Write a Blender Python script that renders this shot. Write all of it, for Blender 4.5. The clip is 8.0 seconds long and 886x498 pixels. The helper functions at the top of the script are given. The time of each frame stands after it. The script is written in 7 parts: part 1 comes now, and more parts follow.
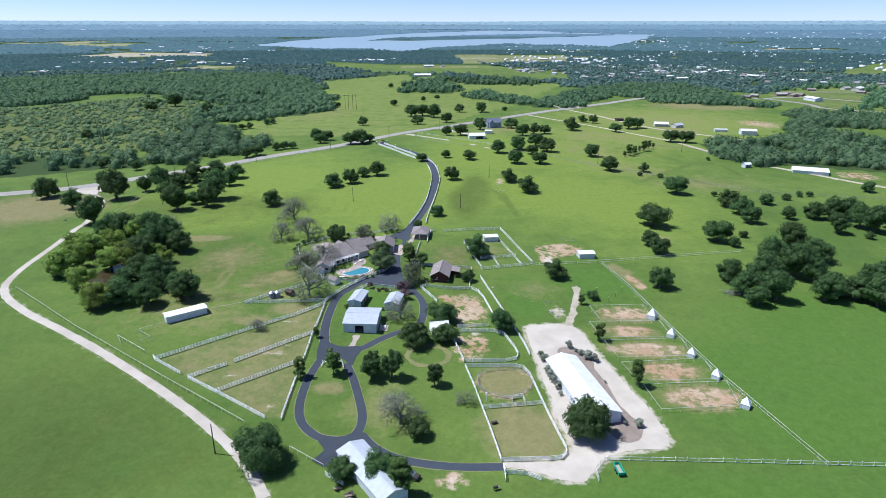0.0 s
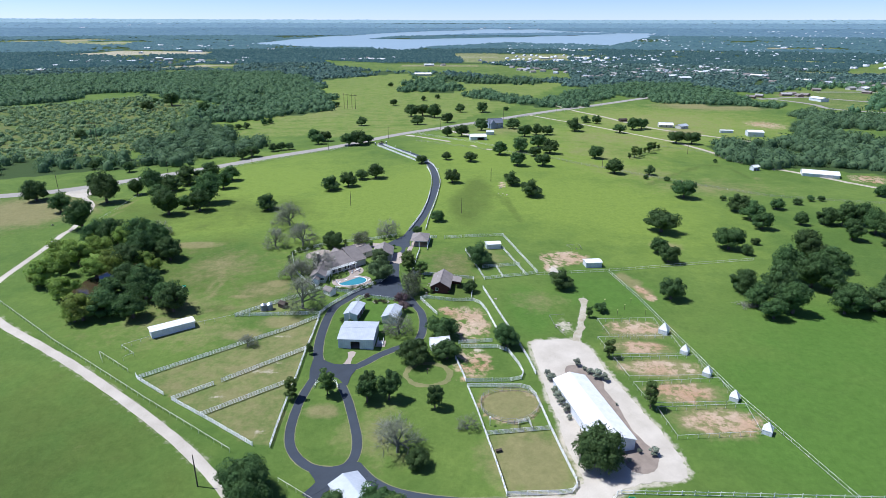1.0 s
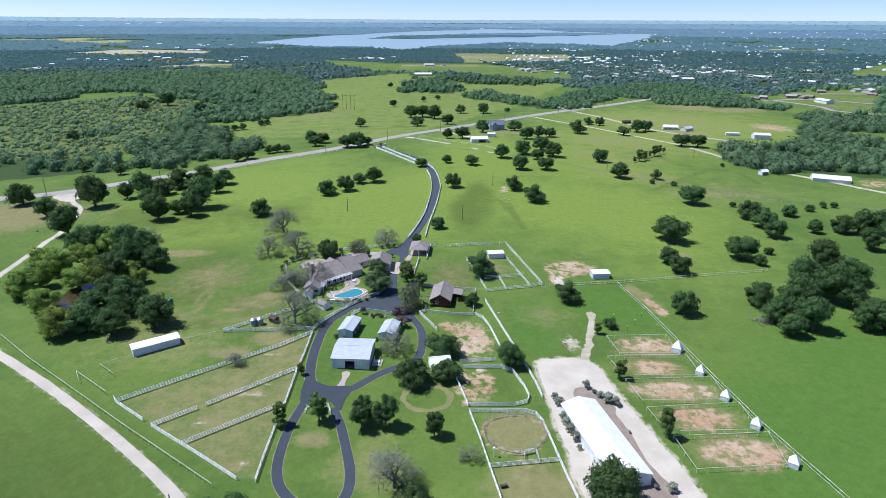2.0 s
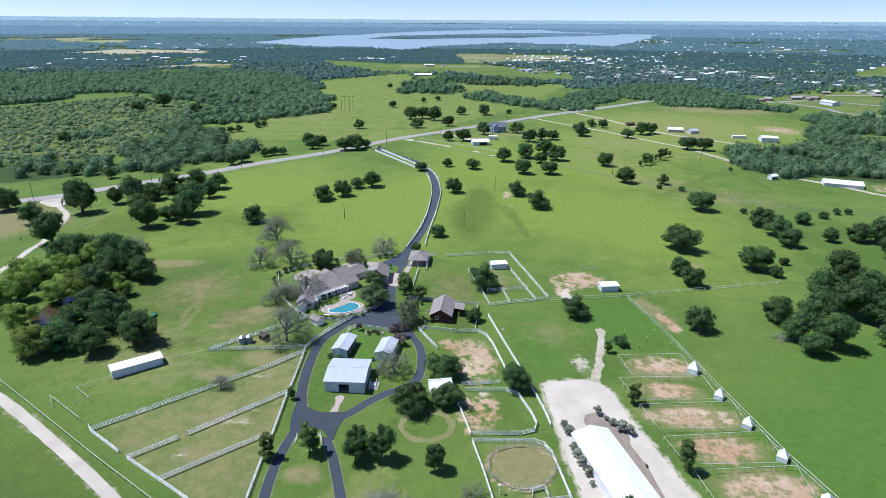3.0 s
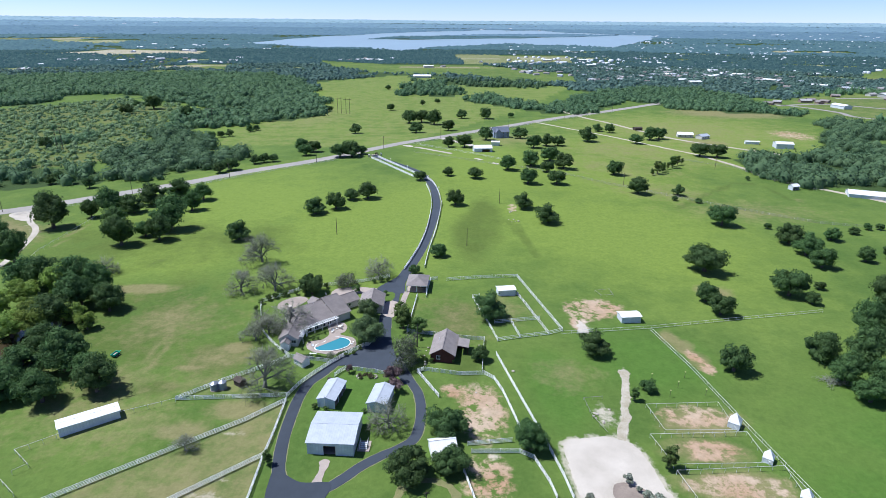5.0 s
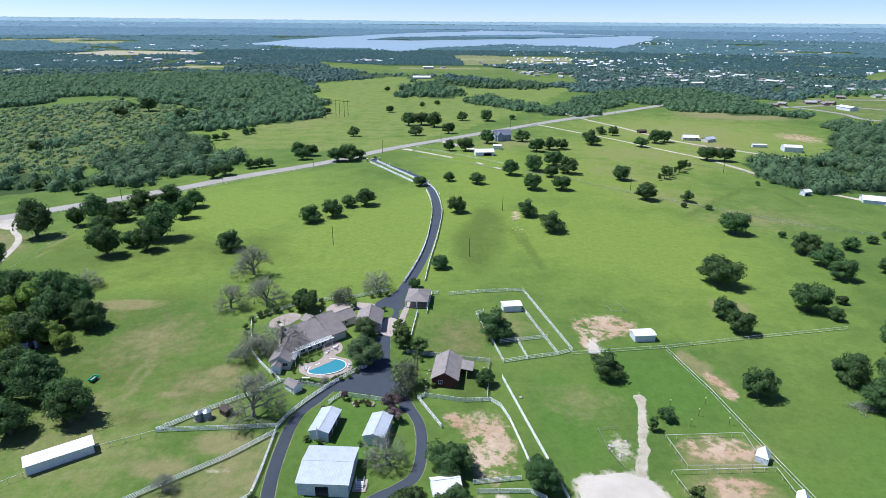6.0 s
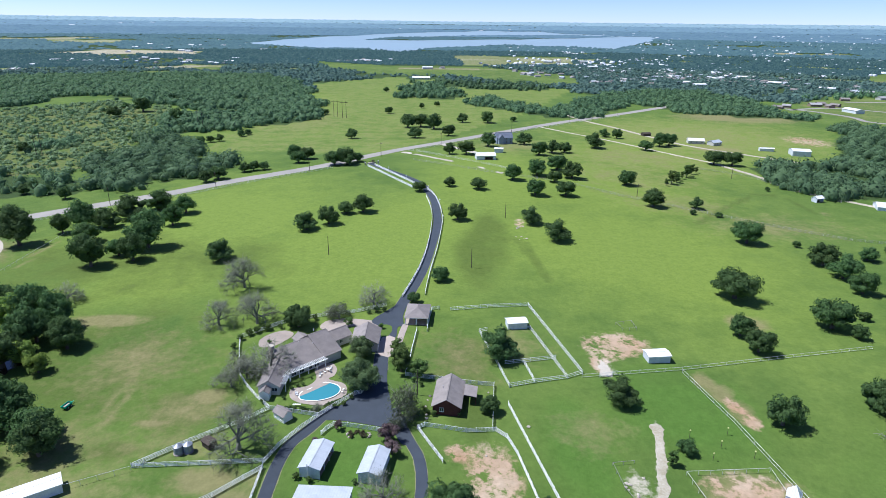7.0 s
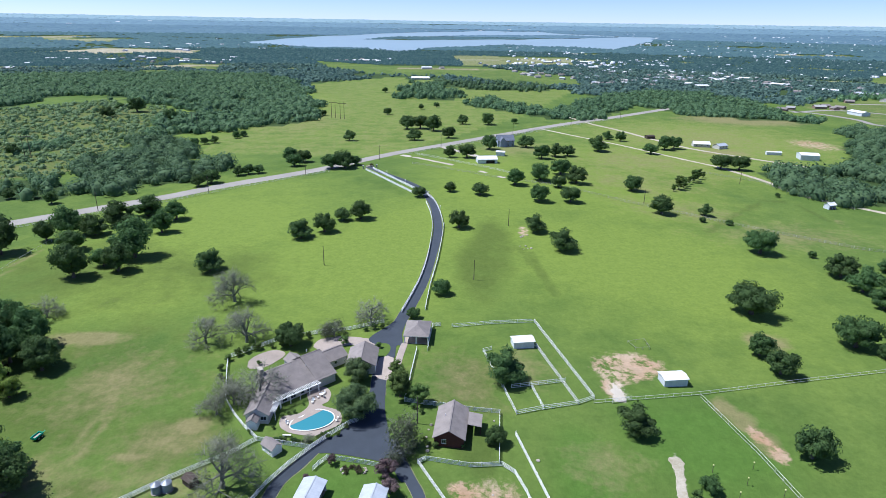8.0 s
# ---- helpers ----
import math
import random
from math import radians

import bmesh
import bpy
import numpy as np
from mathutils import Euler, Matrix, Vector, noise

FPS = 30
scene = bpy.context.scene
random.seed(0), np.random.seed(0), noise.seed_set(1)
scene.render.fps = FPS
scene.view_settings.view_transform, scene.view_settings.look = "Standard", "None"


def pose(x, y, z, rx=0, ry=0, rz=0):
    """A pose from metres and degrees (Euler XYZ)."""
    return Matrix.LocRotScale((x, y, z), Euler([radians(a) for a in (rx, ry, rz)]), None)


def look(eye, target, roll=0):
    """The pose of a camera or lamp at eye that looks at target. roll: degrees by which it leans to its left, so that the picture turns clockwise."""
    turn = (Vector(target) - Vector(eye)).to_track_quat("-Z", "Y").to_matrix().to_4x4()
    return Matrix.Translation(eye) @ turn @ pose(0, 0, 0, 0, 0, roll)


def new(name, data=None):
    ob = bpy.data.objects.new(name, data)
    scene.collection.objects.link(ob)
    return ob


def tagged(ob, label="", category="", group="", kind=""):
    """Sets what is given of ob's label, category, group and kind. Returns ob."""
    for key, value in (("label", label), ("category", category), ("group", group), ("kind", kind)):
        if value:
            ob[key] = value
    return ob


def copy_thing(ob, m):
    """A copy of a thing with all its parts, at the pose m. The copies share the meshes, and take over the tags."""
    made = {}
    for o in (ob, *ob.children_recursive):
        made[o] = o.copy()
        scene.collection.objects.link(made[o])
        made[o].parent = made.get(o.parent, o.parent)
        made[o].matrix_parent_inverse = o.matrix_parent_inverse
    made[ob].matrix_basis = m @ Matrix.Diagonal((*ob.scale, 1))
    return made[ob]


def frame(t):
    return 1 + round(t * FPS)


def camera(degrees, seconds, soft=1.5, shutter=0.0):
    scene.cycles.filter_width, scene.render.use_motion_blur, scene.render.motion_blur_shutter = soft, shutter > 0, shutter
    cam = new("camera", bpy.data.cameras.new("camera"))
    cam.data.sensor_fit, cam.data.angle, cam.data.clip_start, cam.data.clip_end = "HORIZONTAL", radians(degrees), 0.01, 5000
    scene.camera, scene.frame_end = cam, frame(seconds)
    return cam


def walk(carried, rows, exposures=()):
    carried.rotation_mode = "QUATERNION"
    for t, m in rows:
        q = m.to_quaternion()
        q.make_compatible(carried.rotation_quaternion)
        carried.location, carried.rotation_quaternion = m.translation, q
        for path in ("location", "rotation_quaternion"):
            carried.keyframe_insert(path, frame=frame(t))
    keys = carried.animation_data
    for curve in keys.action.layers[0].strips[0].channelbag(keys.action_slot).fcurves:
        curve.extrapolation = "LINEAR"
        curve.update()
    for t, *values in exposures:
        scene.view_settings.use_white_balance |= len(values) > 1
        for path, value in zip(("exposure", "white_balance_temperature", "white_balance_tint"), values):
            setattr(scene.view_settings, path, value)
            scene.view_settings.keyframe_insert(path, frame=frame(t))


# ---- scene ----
cam = camera(72.0, 8.0, soft=0.65)
PATH = [
    (0, (2.189, -0.39, 100.169), (2.165, 1.487, 99.48), 0.0),
    (0.5, (1.979, 5.56, 100.149), (1.954, 7.437, 99.457), 0.1),
    (1, (1.761, 11.603, 100.109), (1.737, 13.479, 99.416), 0.1),
    (1.5, (1.517, 17.812, 100.04), (1.494, 19.688, 99.346), 0.2),
    (3, (0.766, 37.117, 99.583), (0.744, 38.993, 98.89), 0.4),
    (3.5, (0.49, 43.692, 99.504), (0.469, 45.568, 98.811), 0.4),
    (4, (0.168, 50.356, 99.439), (0.148, 52.232, 98.747), 0.4),
    (4.5, (-0.208, 57.048, 99.37), (-0.227, 58.924, 98.678), 0.5),
    (6, (-1.642, 77.27, 99.051), (-1.658, 79.147, 98.362), 0.5),
    (6.5, (-2.125, 83.944, 98.998), (-2.138, 85.821, 98.309), 0.6),
    (7, (-2.633, 90.55, 98.989), (-2.645, 92.427, 98.3), 0.7),
    (7.5, (-3.214, 97.055, 98.988), (-3.222, 98.933, 98.299), 0.7),
    (8, (-3.818, 103.509, 98.987), (-3.825, 105.387, 98.297), 0.9),
]
walk(cam, [(t, look(eye, target, roll)) for t, eye, target, roll in PATH], exposures=[(0, 0.54, 5650, 10), (8, 0.6, 5650, 10)])

# plan of the place, metres: roads and yards
HIGHWAY = [(-327.1, 348.1), (-280.3, 366.9), (-241.5, 383.0), (-209.5, 410.3), (-166.6, 446.9), (-142.0, 471.2), (-89.3, 513.6), (-42.1, 571.8), (-6.9, 613.8), (46.7, 684.4), (113.6, 761.3), (192.7, 832.8), (284.9, 920.8), (326.7, 966.8)]
GRAVEL_ROAD = [(-39.1, 107.8), (-42.8, 113.3), (-47.8, 119.9), (-55.2, 127.4), (-66.2, 137.1), (-77.8, 146.3), (-95.5, 159.3), (-112.5, 171.3), (-130.7, 183.3), (-149.2, 195.2), (-164.6, 207.2), (-172.7, 216.6), (-176.5, 224.4), (-179.9, 238.2), (-182.1, 255.0), (-184.8, 274.4), (-188.3, 292.2), (-189.8, 305.0), (-202.9, 343.8), (-217.5, 362.5), (-232.6, 382.6)]
DRIVE_WEST = [(-31.5, 228.0), (-36.5, 217.8), (-39.6, 212.3), (-40.9, 205.4), (-41.1, 197.2), (-40.8, 188.8), (-39.9, 181.1), (-38.2, 174.9), (-34.6, 171.1)]
DRIVE_EAST = [(-16.4, 227.5), (-11.5, 215.8), (-8.4, 208.5), (-7.4, 199.4), (-8.5, 190.4), (-12.4, 186.0), (-16.0, 183.5), (-20.5, 179.5), (-24.6, 174.7), (-27.9, 171.9), (-33.1, 170.5)]
LOOP = [(-33.9, 171.1), (-37.5, 168.1), (-39.4, 157.0), (-39.7, 149.3), (-39.1, 141.3), (-37.3, 135.4), (-34.5, 131.6), (-31.0, 128.9), (-26.5, 128.1), (-22.8, 129.6), (-21.2, 133.3), (-21.6, 139.6), (-24.1, 148.5), (-26.9, 156.9), (-29.9, 163.8)]
DRIVE_SOUTH = [(-25.0, 127.9), (-27.1, 122.9), (-29.4, 119.1)]
DRIVE_TO_YARD = [(-19.7, 129.1), (-16.4, 125.2), (-12.0, 122.3), (-6.7, 120.5), (-0.9, 119.5), (5.3, 119.1), (15.2, 119.4)]
DRIVE_NORTH = [(-21.6, 245.6), (-22.0, 255.2), (-21.6, 267.7), (-20.5, 279.5), (-18.2, 289.9), (-14.5, 308.5), (-11.7, 327.0), (-8.8, 358.7), (-7.4, 381.5), (-8.4, 403.2), (-11.3, 428.0), (-18.8, 457.0), (-30.4, 477.4), (-44.8, 497.8), (-58.7, 519.4)]
COURT = [(-33.0, 222.5), (-28.7, 230.6), (-25.6, 236.0), (-24.2, 244.2), (-23.3, 252.0), (-20.1, 252.2), (-18.7, 238.0), (-15.0, 223.6), (-10.3, 214.9), (-12.7, 213.5), (-16.2, 218.8), (-21.8, 220.5), (-27.4, 221.5), (-30.8, 221.8)]
FORK = [(-33.3, 130.7), (-29.9, 128.8), (-26.4, 127.7), (-22.3, 129.9), (-20.0, 131.2), (-18.3, 129.2), (-17.2, 126.2), (-22.3, 127.4), (-25.6, 123.3), (-29.4, 119.6), (-28.9, 123.6), (-30.3, 126.3)]
CALICHE = [(28.7, 190.4), (34.0, 192.8), (41.7, 193.4), (47.1, 189.6), (49.4, 177.3), (52.6, 163.9), (57.0, 146.7), (58.9, 135.5), (58.5, 129.9), (56.3, 127.6), (46.4, 125.8), (40.0, 123.0), (37.6, 120.0), (34.1, 115.4), (29.2, 115.2), (24.2, 117.2), (15.6, 119.8), (15.7, 120.8), (28.7, 121.7), (30.8, 122.8), (33.5, 127.0), (32.6, 132.4), (31.0, 140.5), (31.1, 148.3), (30.1, 158.3), (29.1, 174.4), (28.7, 181.7)]
TRACK = [(44.1, 192.4), (47.1, 201.9), (49.7, 210.9), (51.5, 217.3), (53.0, 225.4)]
BED = [(37.1, 174.5), (39.7, 177.4), (44.7, 175.3), (47.4, 171.1), (47.2, 164.2), (48.9, 156.1), (50.1, 145.5), (53.3, 136.6), (52.3, 132.4), (49.9, 130.0), (46.2, 129.9), (44.1, 133.6), (40.9, 145.2), (38.3, 164.3)]
# fences
RAIL_TRIANGLE = [(-73.4, 202.6), (-58.5, 204.0), (-44.0, 205.6)]
RAIL_TANKS = [(-73.4, 202.6), (-63.7, 211.6), (-52.4, 220.9), (-49.9, 223.8), (-48.4, 225.3), (-53.3, 230.2), (-57.3, 235.0), (-61.3, 240.9), (-66.1, 255.9), (-67.6, 261.8), (-61.6, 267.4), (-54.7, 274.1), (-44.8, 278.0), (-34.4, 281.4), (-23.9, 287.3)]
RAIL_NORTH_WEST = [(-18.7, 295.1), (-14.1, 320.8), (-11.4, 347.6), (-10.3, 379.9), (-10.6, 395.7), (-12.3, 413.1), (-14.9, 428.8)]
BOARD_WEST = [(-23.8, 448.9), (-33.6, 465.2), (-46.4, 487.3), (-58.4, 508.2)]
RAIL_NORTH_EAST = [(-10.5, 297.7), (-9.3, 319.4), (-6.8, 347.8), (-5.1, 380.2), (-5.1, 391.5), (-6.8, 410.6), (-10.2, 431.7), (-14.9, 445.1)]
BOARD_EAST = [(-22.4, 456.4), (-27.9, 465.9), (-40.2, 486.8), (-53.9, 511.5)]
DRIVE_LAMPS = [(-42.8, 495.4), (-29.1, 471.4), (-13.9, 444.8), (-6.8, 416.6), (-4.6, 388.0)]
PALE_STRIP = [(-28.3, 552.9), (-18.9, 543.2), (-11.8, 535.6), (-4.9, 529.2), (1.1, 522.5)]
PALE_STRIP_B = [(18.2, 505.3), (20.3, 502.6), (22.6, 499.9)]
PALE_STRIP_C = [(29.5, 490.8), (31.6, 489.0), (34.1, 487.8)]
APRON = [(-39.0, 560.2), (-35.6, 562.6), (-30.7, 558.1), (-30.9, 552.3), (-35.0, 555.0)]
FENCE_MEADOW = [(-27.7, 565.8), (-7.9, 545.4), (3.2, 534.4), (13.8, 523.8), (26.4, 512.1), (38.2, 500.1)]
PEN_RING = [(10.6, 156.5), (11.4, 159.4), (14.8, 161.7), (19.3, 162.6), (24.4, 161.9), (26.5, 158.7), (26.6, 155.0), (24.0, 150.5), (19.6, 148.0), (15.6, 148.3), (12.0, 150.8), (10.6, 153.4)]
PEN_PANEL = [(17.2, 147.0), (19.0, 147.1), (23.0, 148.4)]
PEN_PANEL_B = [(19.8, 145.5), (20.0, 147.2), (22.9, 148.3), (23.4, 145.6)]
HOUSE_STONES = [(-7.2, 223.9), (-7.7, 229.0), (-7.3, 225.5), (-6.6, 233.8), (-7.2, 231.9), (19.1, 222.3), (9.6, 236.6), (7.6, 210.6)]
RAIL_HOUSE = [(-48.4, 225.3), (-42.0, 224.2), (-34.9, 223.0)]
RAIL_DRIVE = [(-44.3, 205.0), (-42.3, 210.9), (-38.9, 217.2), (-34.7, 223.5), (-31.7, 227.5), (-27.1, 233.0), (-25.5, 233.8), (-24.1, 238.1), (-23.4, 240.4)]
RAIL_GREEN = [(-33.0, 215.8), (-32.1, 217.6), (-30.5, 219.7), (-27.0, 219.4), (-21.5, 218.5), (-17.6, 217.7)]
RAIL_CARPORT = [(-12.0, 270.3), (-12.9, 257.8), (-13.5, 249.1), (-14.0, 243.3), (-8.8, 242.4), (-3.5, 241.8), (4.7, 240.4), (11.4, 240.0), (9.8, 220.8)]
RAIL_CARPORT_EAST = [(-4.9, 286.3), (-7.5, 285.7), (-8.3, 276.2), (-8.7, 269.9)]
RAIL_ROUND = [(-2.8, 207.6), (-9.4, 219.5), (-7.6, 220.8), (3.0, 219.1), (10.5, 220.0), (13.2, 217.5), (15.2, 211.5), (17.3, 201.2), (19.5, 189.5)]
RAIL_MIDDLE = [(14.7, 231.3), (20.4, 207.1), (23.8, 193.0), (26.8, 178.6), (27.8, 171.5)]
RAIL_PEN_A = [(5.5, 185.5), (17.3, 186.3), (20.6, 184.3), (23.2, 176.4), (24.1, 171.6), (23.2, 168.7), (19.7, 167.2), (6.6, 166.2), (5.3, 171.8), (3.5, 178.9)]
RAIL_PEN_TOP = [(4.7, 188.3), (15.8, 190.3)]
RAIL_OVAL = [(6.9, 163.7), (22.5, 164.5), (25.0, 163.4), (26.4, 160.0), (27.3, 154.1), (28.3, 146.5), (29.5, 138.3), (30.7, 130.8), (31.5, 126.5), (31.3, 124.5), (29.8, 122.6), (26.5, 122.0), (14.8, 121.2), (14.0, 126.4), (12.7, 134.1), (10.9, 143.8), (9.2, 153.2), (6.9, 163.7)]
RAIL_OVAL_DIVIDER = [(11.4, 142.5), (28.2, 145.4)]
RAIL_SOUTH = [(15.3, 114.4), (15.2, 119.2), (15.6, 117.1), (20.7, 116.7), (23.8, 115.0)]
RAIL_FRONT = [(37.1, 115.0), (37.0, 118.3), (39.9, 122.3), (40.9, 122.7), (54.6, 122.7), (69.1, 122.6), (94.0, 122.2), (108.1, 121.8)]
RAIL_EAST = [(69.0, 251.2), (74.4, 227.4), (79.2, 196.1), (84.9, 161.5), (90.1, 139.6), (94.1, 121.8)]
RAIL_CROSS = [(37.7, 246.3), (44.4, 247.7), (69.5, 252.6), (105.5, 261.8), (138.2, 269.4)]
RAIL_PADDOCK = [(-1.1, 285.7), (12.4, 289.2), (27.3, 291.7), (38.3, 248.4), (33.3, 245.5)]
RAIL_PADDOCK_IN = [(8.5, 270.8), (11.2, 272.1)]
RAIL_PADDOCK_LOW = [(19.4, 274.1), (25.8, 275.0), (33.3, 245.5), (23.0, 242.4), (15.7, 239.7), (12.9, 252.4), (8.5, 270.8)]
RAIL_PADDOCK_MID = [(15.5, 251.8), (31.5, 256.2)]
RAIL_PADDOCK_DIV = [(21.3, 253.1), (23.4, 242.5)]
RAIL_W_A = [(-89.1, 164.0), (-71.9, 178.2), (-52.2, 194.5), (-43.9, 203.4)]
RAIL_W_B = [(-64.2, 163.1), (-43.9, 181.8)]
RAIL_W_C = [(-74.9, 154.1), (-66.0, 161.6)]
RAIL_W_D = [(-64.2, 147.5), (-46.0, 162.6)]
RAIL_W_E = [(-74.9, 154.1), (-60.0, 144.6), (-47.0, 136.0)]
RAIL_W_F = [(-43.9, 203.8), (-43.6, 189.6), (-43.7, 180.8), (-43.2, 165.9), (-43.2, 155.2), (-42.9, 144.1), (-42.5, 135.4)]
RAIL_W_G = [(-90.2, 165.3), (-88.9, 163.7), (-78.1, 156.3)]
PIPE_LONG = [(-168.2, 216.6), (-125.9, 184.2), (-82.8, 154.2), (-51.8, 133.5)]
PIPE_STEP = [(-73.1, 201.7), (-84.9, 195.5), (-102.3, 180.9), (-96.2, 176.3), (-98.3, 173.9)]
PIPE_CORNER = [(-104.2, 172.8), (-107.5, 177.3), (-93.6, 167.4)]
RAIL_SHED = [(-37.4, 123.9), (-27.7, 117.5)]
PEN_A = [(54.1, 206.7), (74.7, 208.8), (74.6, 196.7), (55.7, 195.7)]
PEN_B = [(51.3, 193.8), (76.9, 196.0), (77.2, 184.4), (53.6, 182.8)]
PEN_C = [(53.6, 180.7), (80.2, 183.4), (79.9, 171.9), (55.5, 170.2)]
PEN_D = [(55.8, 167.0), (82.5, 170.4), (82.6, 158.4), (57.9, 156.7)]
PEN_E = [(59.0, 154.8), (84.4, 157.3), (83.0, 145.0), (60.4, 142.6)]
# trees: place, crown width
OAKS_EAST = [(14.2, 256.2, 13.4), (46.1, 235.0, 11.0), (87.1, 227.3, 11.5), (108.4, 305.6, 17.8), (97.5, 276.1, 9.6), (98.7, 265.3, 10.2), (142.5, 370.5, 15.6), (132.9, 283.5, 14.8), (138.5, 276.8, 6.4), (148.8, 290.4, 4.8), (164.8, 344.9, 13.2), (163.5, 314.7, 12.3), (164.7, 329.8, 13.8), (190.0, 353.0, 9.5), (207.8, 363.5, 5.6), (220.0, 371.9, 4.7), (226.6, 372.2, 4.7), (188.2, 323.2, 8.4), (114.4, 425.4, 13.9), (110.9, 471.4, 13.3), (211.8, 290.4, 5.3), (270.7, 384.6, 9.3)]
OAKS_MEADOW = [(40.0, 385.2, 12.2), (49.4, 362.3, 14.3), (2.6, 387.9, 11.3), (16.0, 446.3, 10.6), (38.7, 470.3, 12.9), (48.5, 436.1, 12.3), (66.4, 437.2, 12.3), (64.8, 467.9, 10.2), (56.2, 484.2, 14.5), (72.2, 502.7, 14.9), (78.3, 480.5, 14.3), (67.2, 556.1, 14.5), (79.1, 567.6, 13.3), (89.7, 573.3, 12.3), (62.0, 609.1, 14.2), (30.4, 593.9, 14.7), (11.1, 551.0, 14.3), (-1.5, 552.1, 10.3), (-1.4, 452.0, 7.9)]
OAKS_NORTH = [(121.1, 605.2, 18.6), (145.8, 673.5, 11.6), (155.2, 665.4, 11.5), (163.9, 603.6, 13.1), (183.1, 626.5, 15.4), (193.8, 633.8, 13.7), (201.0, 554.2, 15.5), (214.1, 552.4, 15.4), (39.7, 757.3, 16.2), (68.8, 771.2, 7.6), (12.5, 757.4, 12.9), (-2.2, 658.2, 14.2), (138.9, 426.8, 8.6), (132.8, 414.6, 4.2), (146.2, 411.9, 4.2), (204.7, 477.1, 3.6), (165.4, 368.0, 4.3)]
OAKS_THICKET = [(118.5, 236.1, 12.7), (117.7, 221.9, 11.2), (130.2, 233.0, 14.0), (143.1, 249.8, 14.9), (161.2, 268.9, 15.9), (148.0, 240.4, 15.2), (153.3, 235.1, 12.6), (168.1, 259.2, 15.4), (155.0, 222.4, 13.4), (160.4, 219.0, 13.3), (173.6, 228.5, 15.3), (164.8, 212.2, 12.9), (128.4, 216.8, 13.2), (119.4, 212.5, 10.1), (147.6, 216.8, 11.7), (185.4, 232.4, 15.5), (170.9, 211.0, 14.2), (185.3, 221.3, 14.8)]
OAKS_THICKET_FAR = [(202.4, 325.2, 12.6), (210.1, 322.6, 14.5), (219.6, 324.3, 13.5), (218.4, 309.2, 14.0), (200.4, 298.8, 11.6), (221.3, 301.7, 14.6), (234.5, 306.9, 15.9), (233.7, 294.5, 15.3)]
OAKS_SCRUB = [(-192.2, 650.0, 9.1), (-188.9, 659.4, 8.2), (-335.7, 564.5, 12.0), (-261.6, 563.2, 6.6), (-264.8, 545.8, 9.4), (-157.6, 470.6, 9.7), (-152.1, 477.7, 12.5), (-110.4, 524.2, 12.0), (-214.2, 611.4, 8.5), (-209.1, 618.2, 8.2), (-203.2, 624.0, 8.3), (-359.6, 811.7, 22.7), (-291.0, 742.1, 17.6), (-371.4, 768.6, 16.8), (-394.5, 840.2, 10.1), (-257.0, 443.2, 8.2), (-244.3, 443.8, 7.9), (-226.1, 433.1, 8.8), (-260.7, 458.6, 6.9), (-247.1, 458.7, 6.8)]
OAKS_WEST = [(-98.1, 330.3, 12.8), (-71.1, 371.9, 13.0), (-61.8, 380.2, 12.1), (-55.8, 398.3, 9.6), (-47.1, 400.5, 12.2), (-117.9, 543.6, 12.9), (-107.2, 537.8, 12.7), (-82.5, 513.8, 14.8), (-73.9, 516.3, 16.0), (-67.9, 524.3, 9.8), (-89.2, 638.0, 11.8), (-73.2, 822.2, 11.1), (-36.9, 877.5, 8.6), (-18.1, 901.3, 8.8), (-32.5, 642.0, 13.9), (-43.9, 715.6, 17.5), (-30.9, 719.4, 18.5), (-17.3, 704.8, 18.2), (-100.5, 1071.7, 10.4), (-145.5, 808.5, 8.9), (-141.4, 497.9, 8.8), (-136.1, 501.9, 8.8), (-129.4, 504.1, 8.9), (-19.2, 440.7, 9.4)]
OAKS_GROVE = [(-244.4, 358.6, 16.7), (-213.4, 331.8, 13.0), (-183.8, 301.2, 16.2), (-197.8, 351.0, 19.2), (-222.9, 382.8, 11.1), (-189.0, 369.1, 10.0), (-182.4, 376.5, 15.7), (-170.8, 377.8, 14.5), (-167.1, 393.7, 17.6), (-160.6, 409.8, 15.1), (-142.3, 402.1, 13.3), (-136.7, 346.3, 18.9), (-149.4, 323.1, 15.1), (-144.3, 335.8, 9.8), (-135.3, 330.0, 12.8), (-140.1, 380.4, 11.7), (-168.5, 355.7, 12.6)]
POND_TREES = [(-152.2, 274.7, 17.2), (-160.8, 273.1, 14.4), (-139.5, 270.8, 15.2), (-129.1, 267.3, 13.3), (-118.3, 254.1, 11.0), (-130.4, 258.3, 12.0), (-109.9, 216.8, 14.0), (-100.3, 211.4, 12.2), (-120.3, 211.2, 14.3), (-120.1, 202.2, 13.2), (-108.6, 201.2, 12.4), (-121.7, 222.7, 12.1), (-137.1, 271.1, 13.2), (-120.3, 257.1, 10.6), (-131.8, 256.3, 13.3), (-96.5, 206.0, 11.4), (-130.8, 243.3, 15.5), (-111.0, 216.0, 13.1)]
POND_WILLOWS = [(-154.7, 249.0, 12.5), (-163.8, 253.1, 13.5), (-155.7, 228.6, 13.1), (-141.3, 216.7, 11.1), (-140.0, 235.5, 11.9), (-134.2, 238.2, 11.2), (-125.3, 244.8, 9.0), (-159.3, 228.4, 7.7), (-125.1, 199.5, 11.7), (-156.2, 237.0, 11.2), (-151.7, 259.2, 12.1), (-127.5, 198.4, 8.9), (-118.8, 240.8, 6.7), (-143.0, 267.5, 12.9), (-139.8, 279.5, 10.0)]
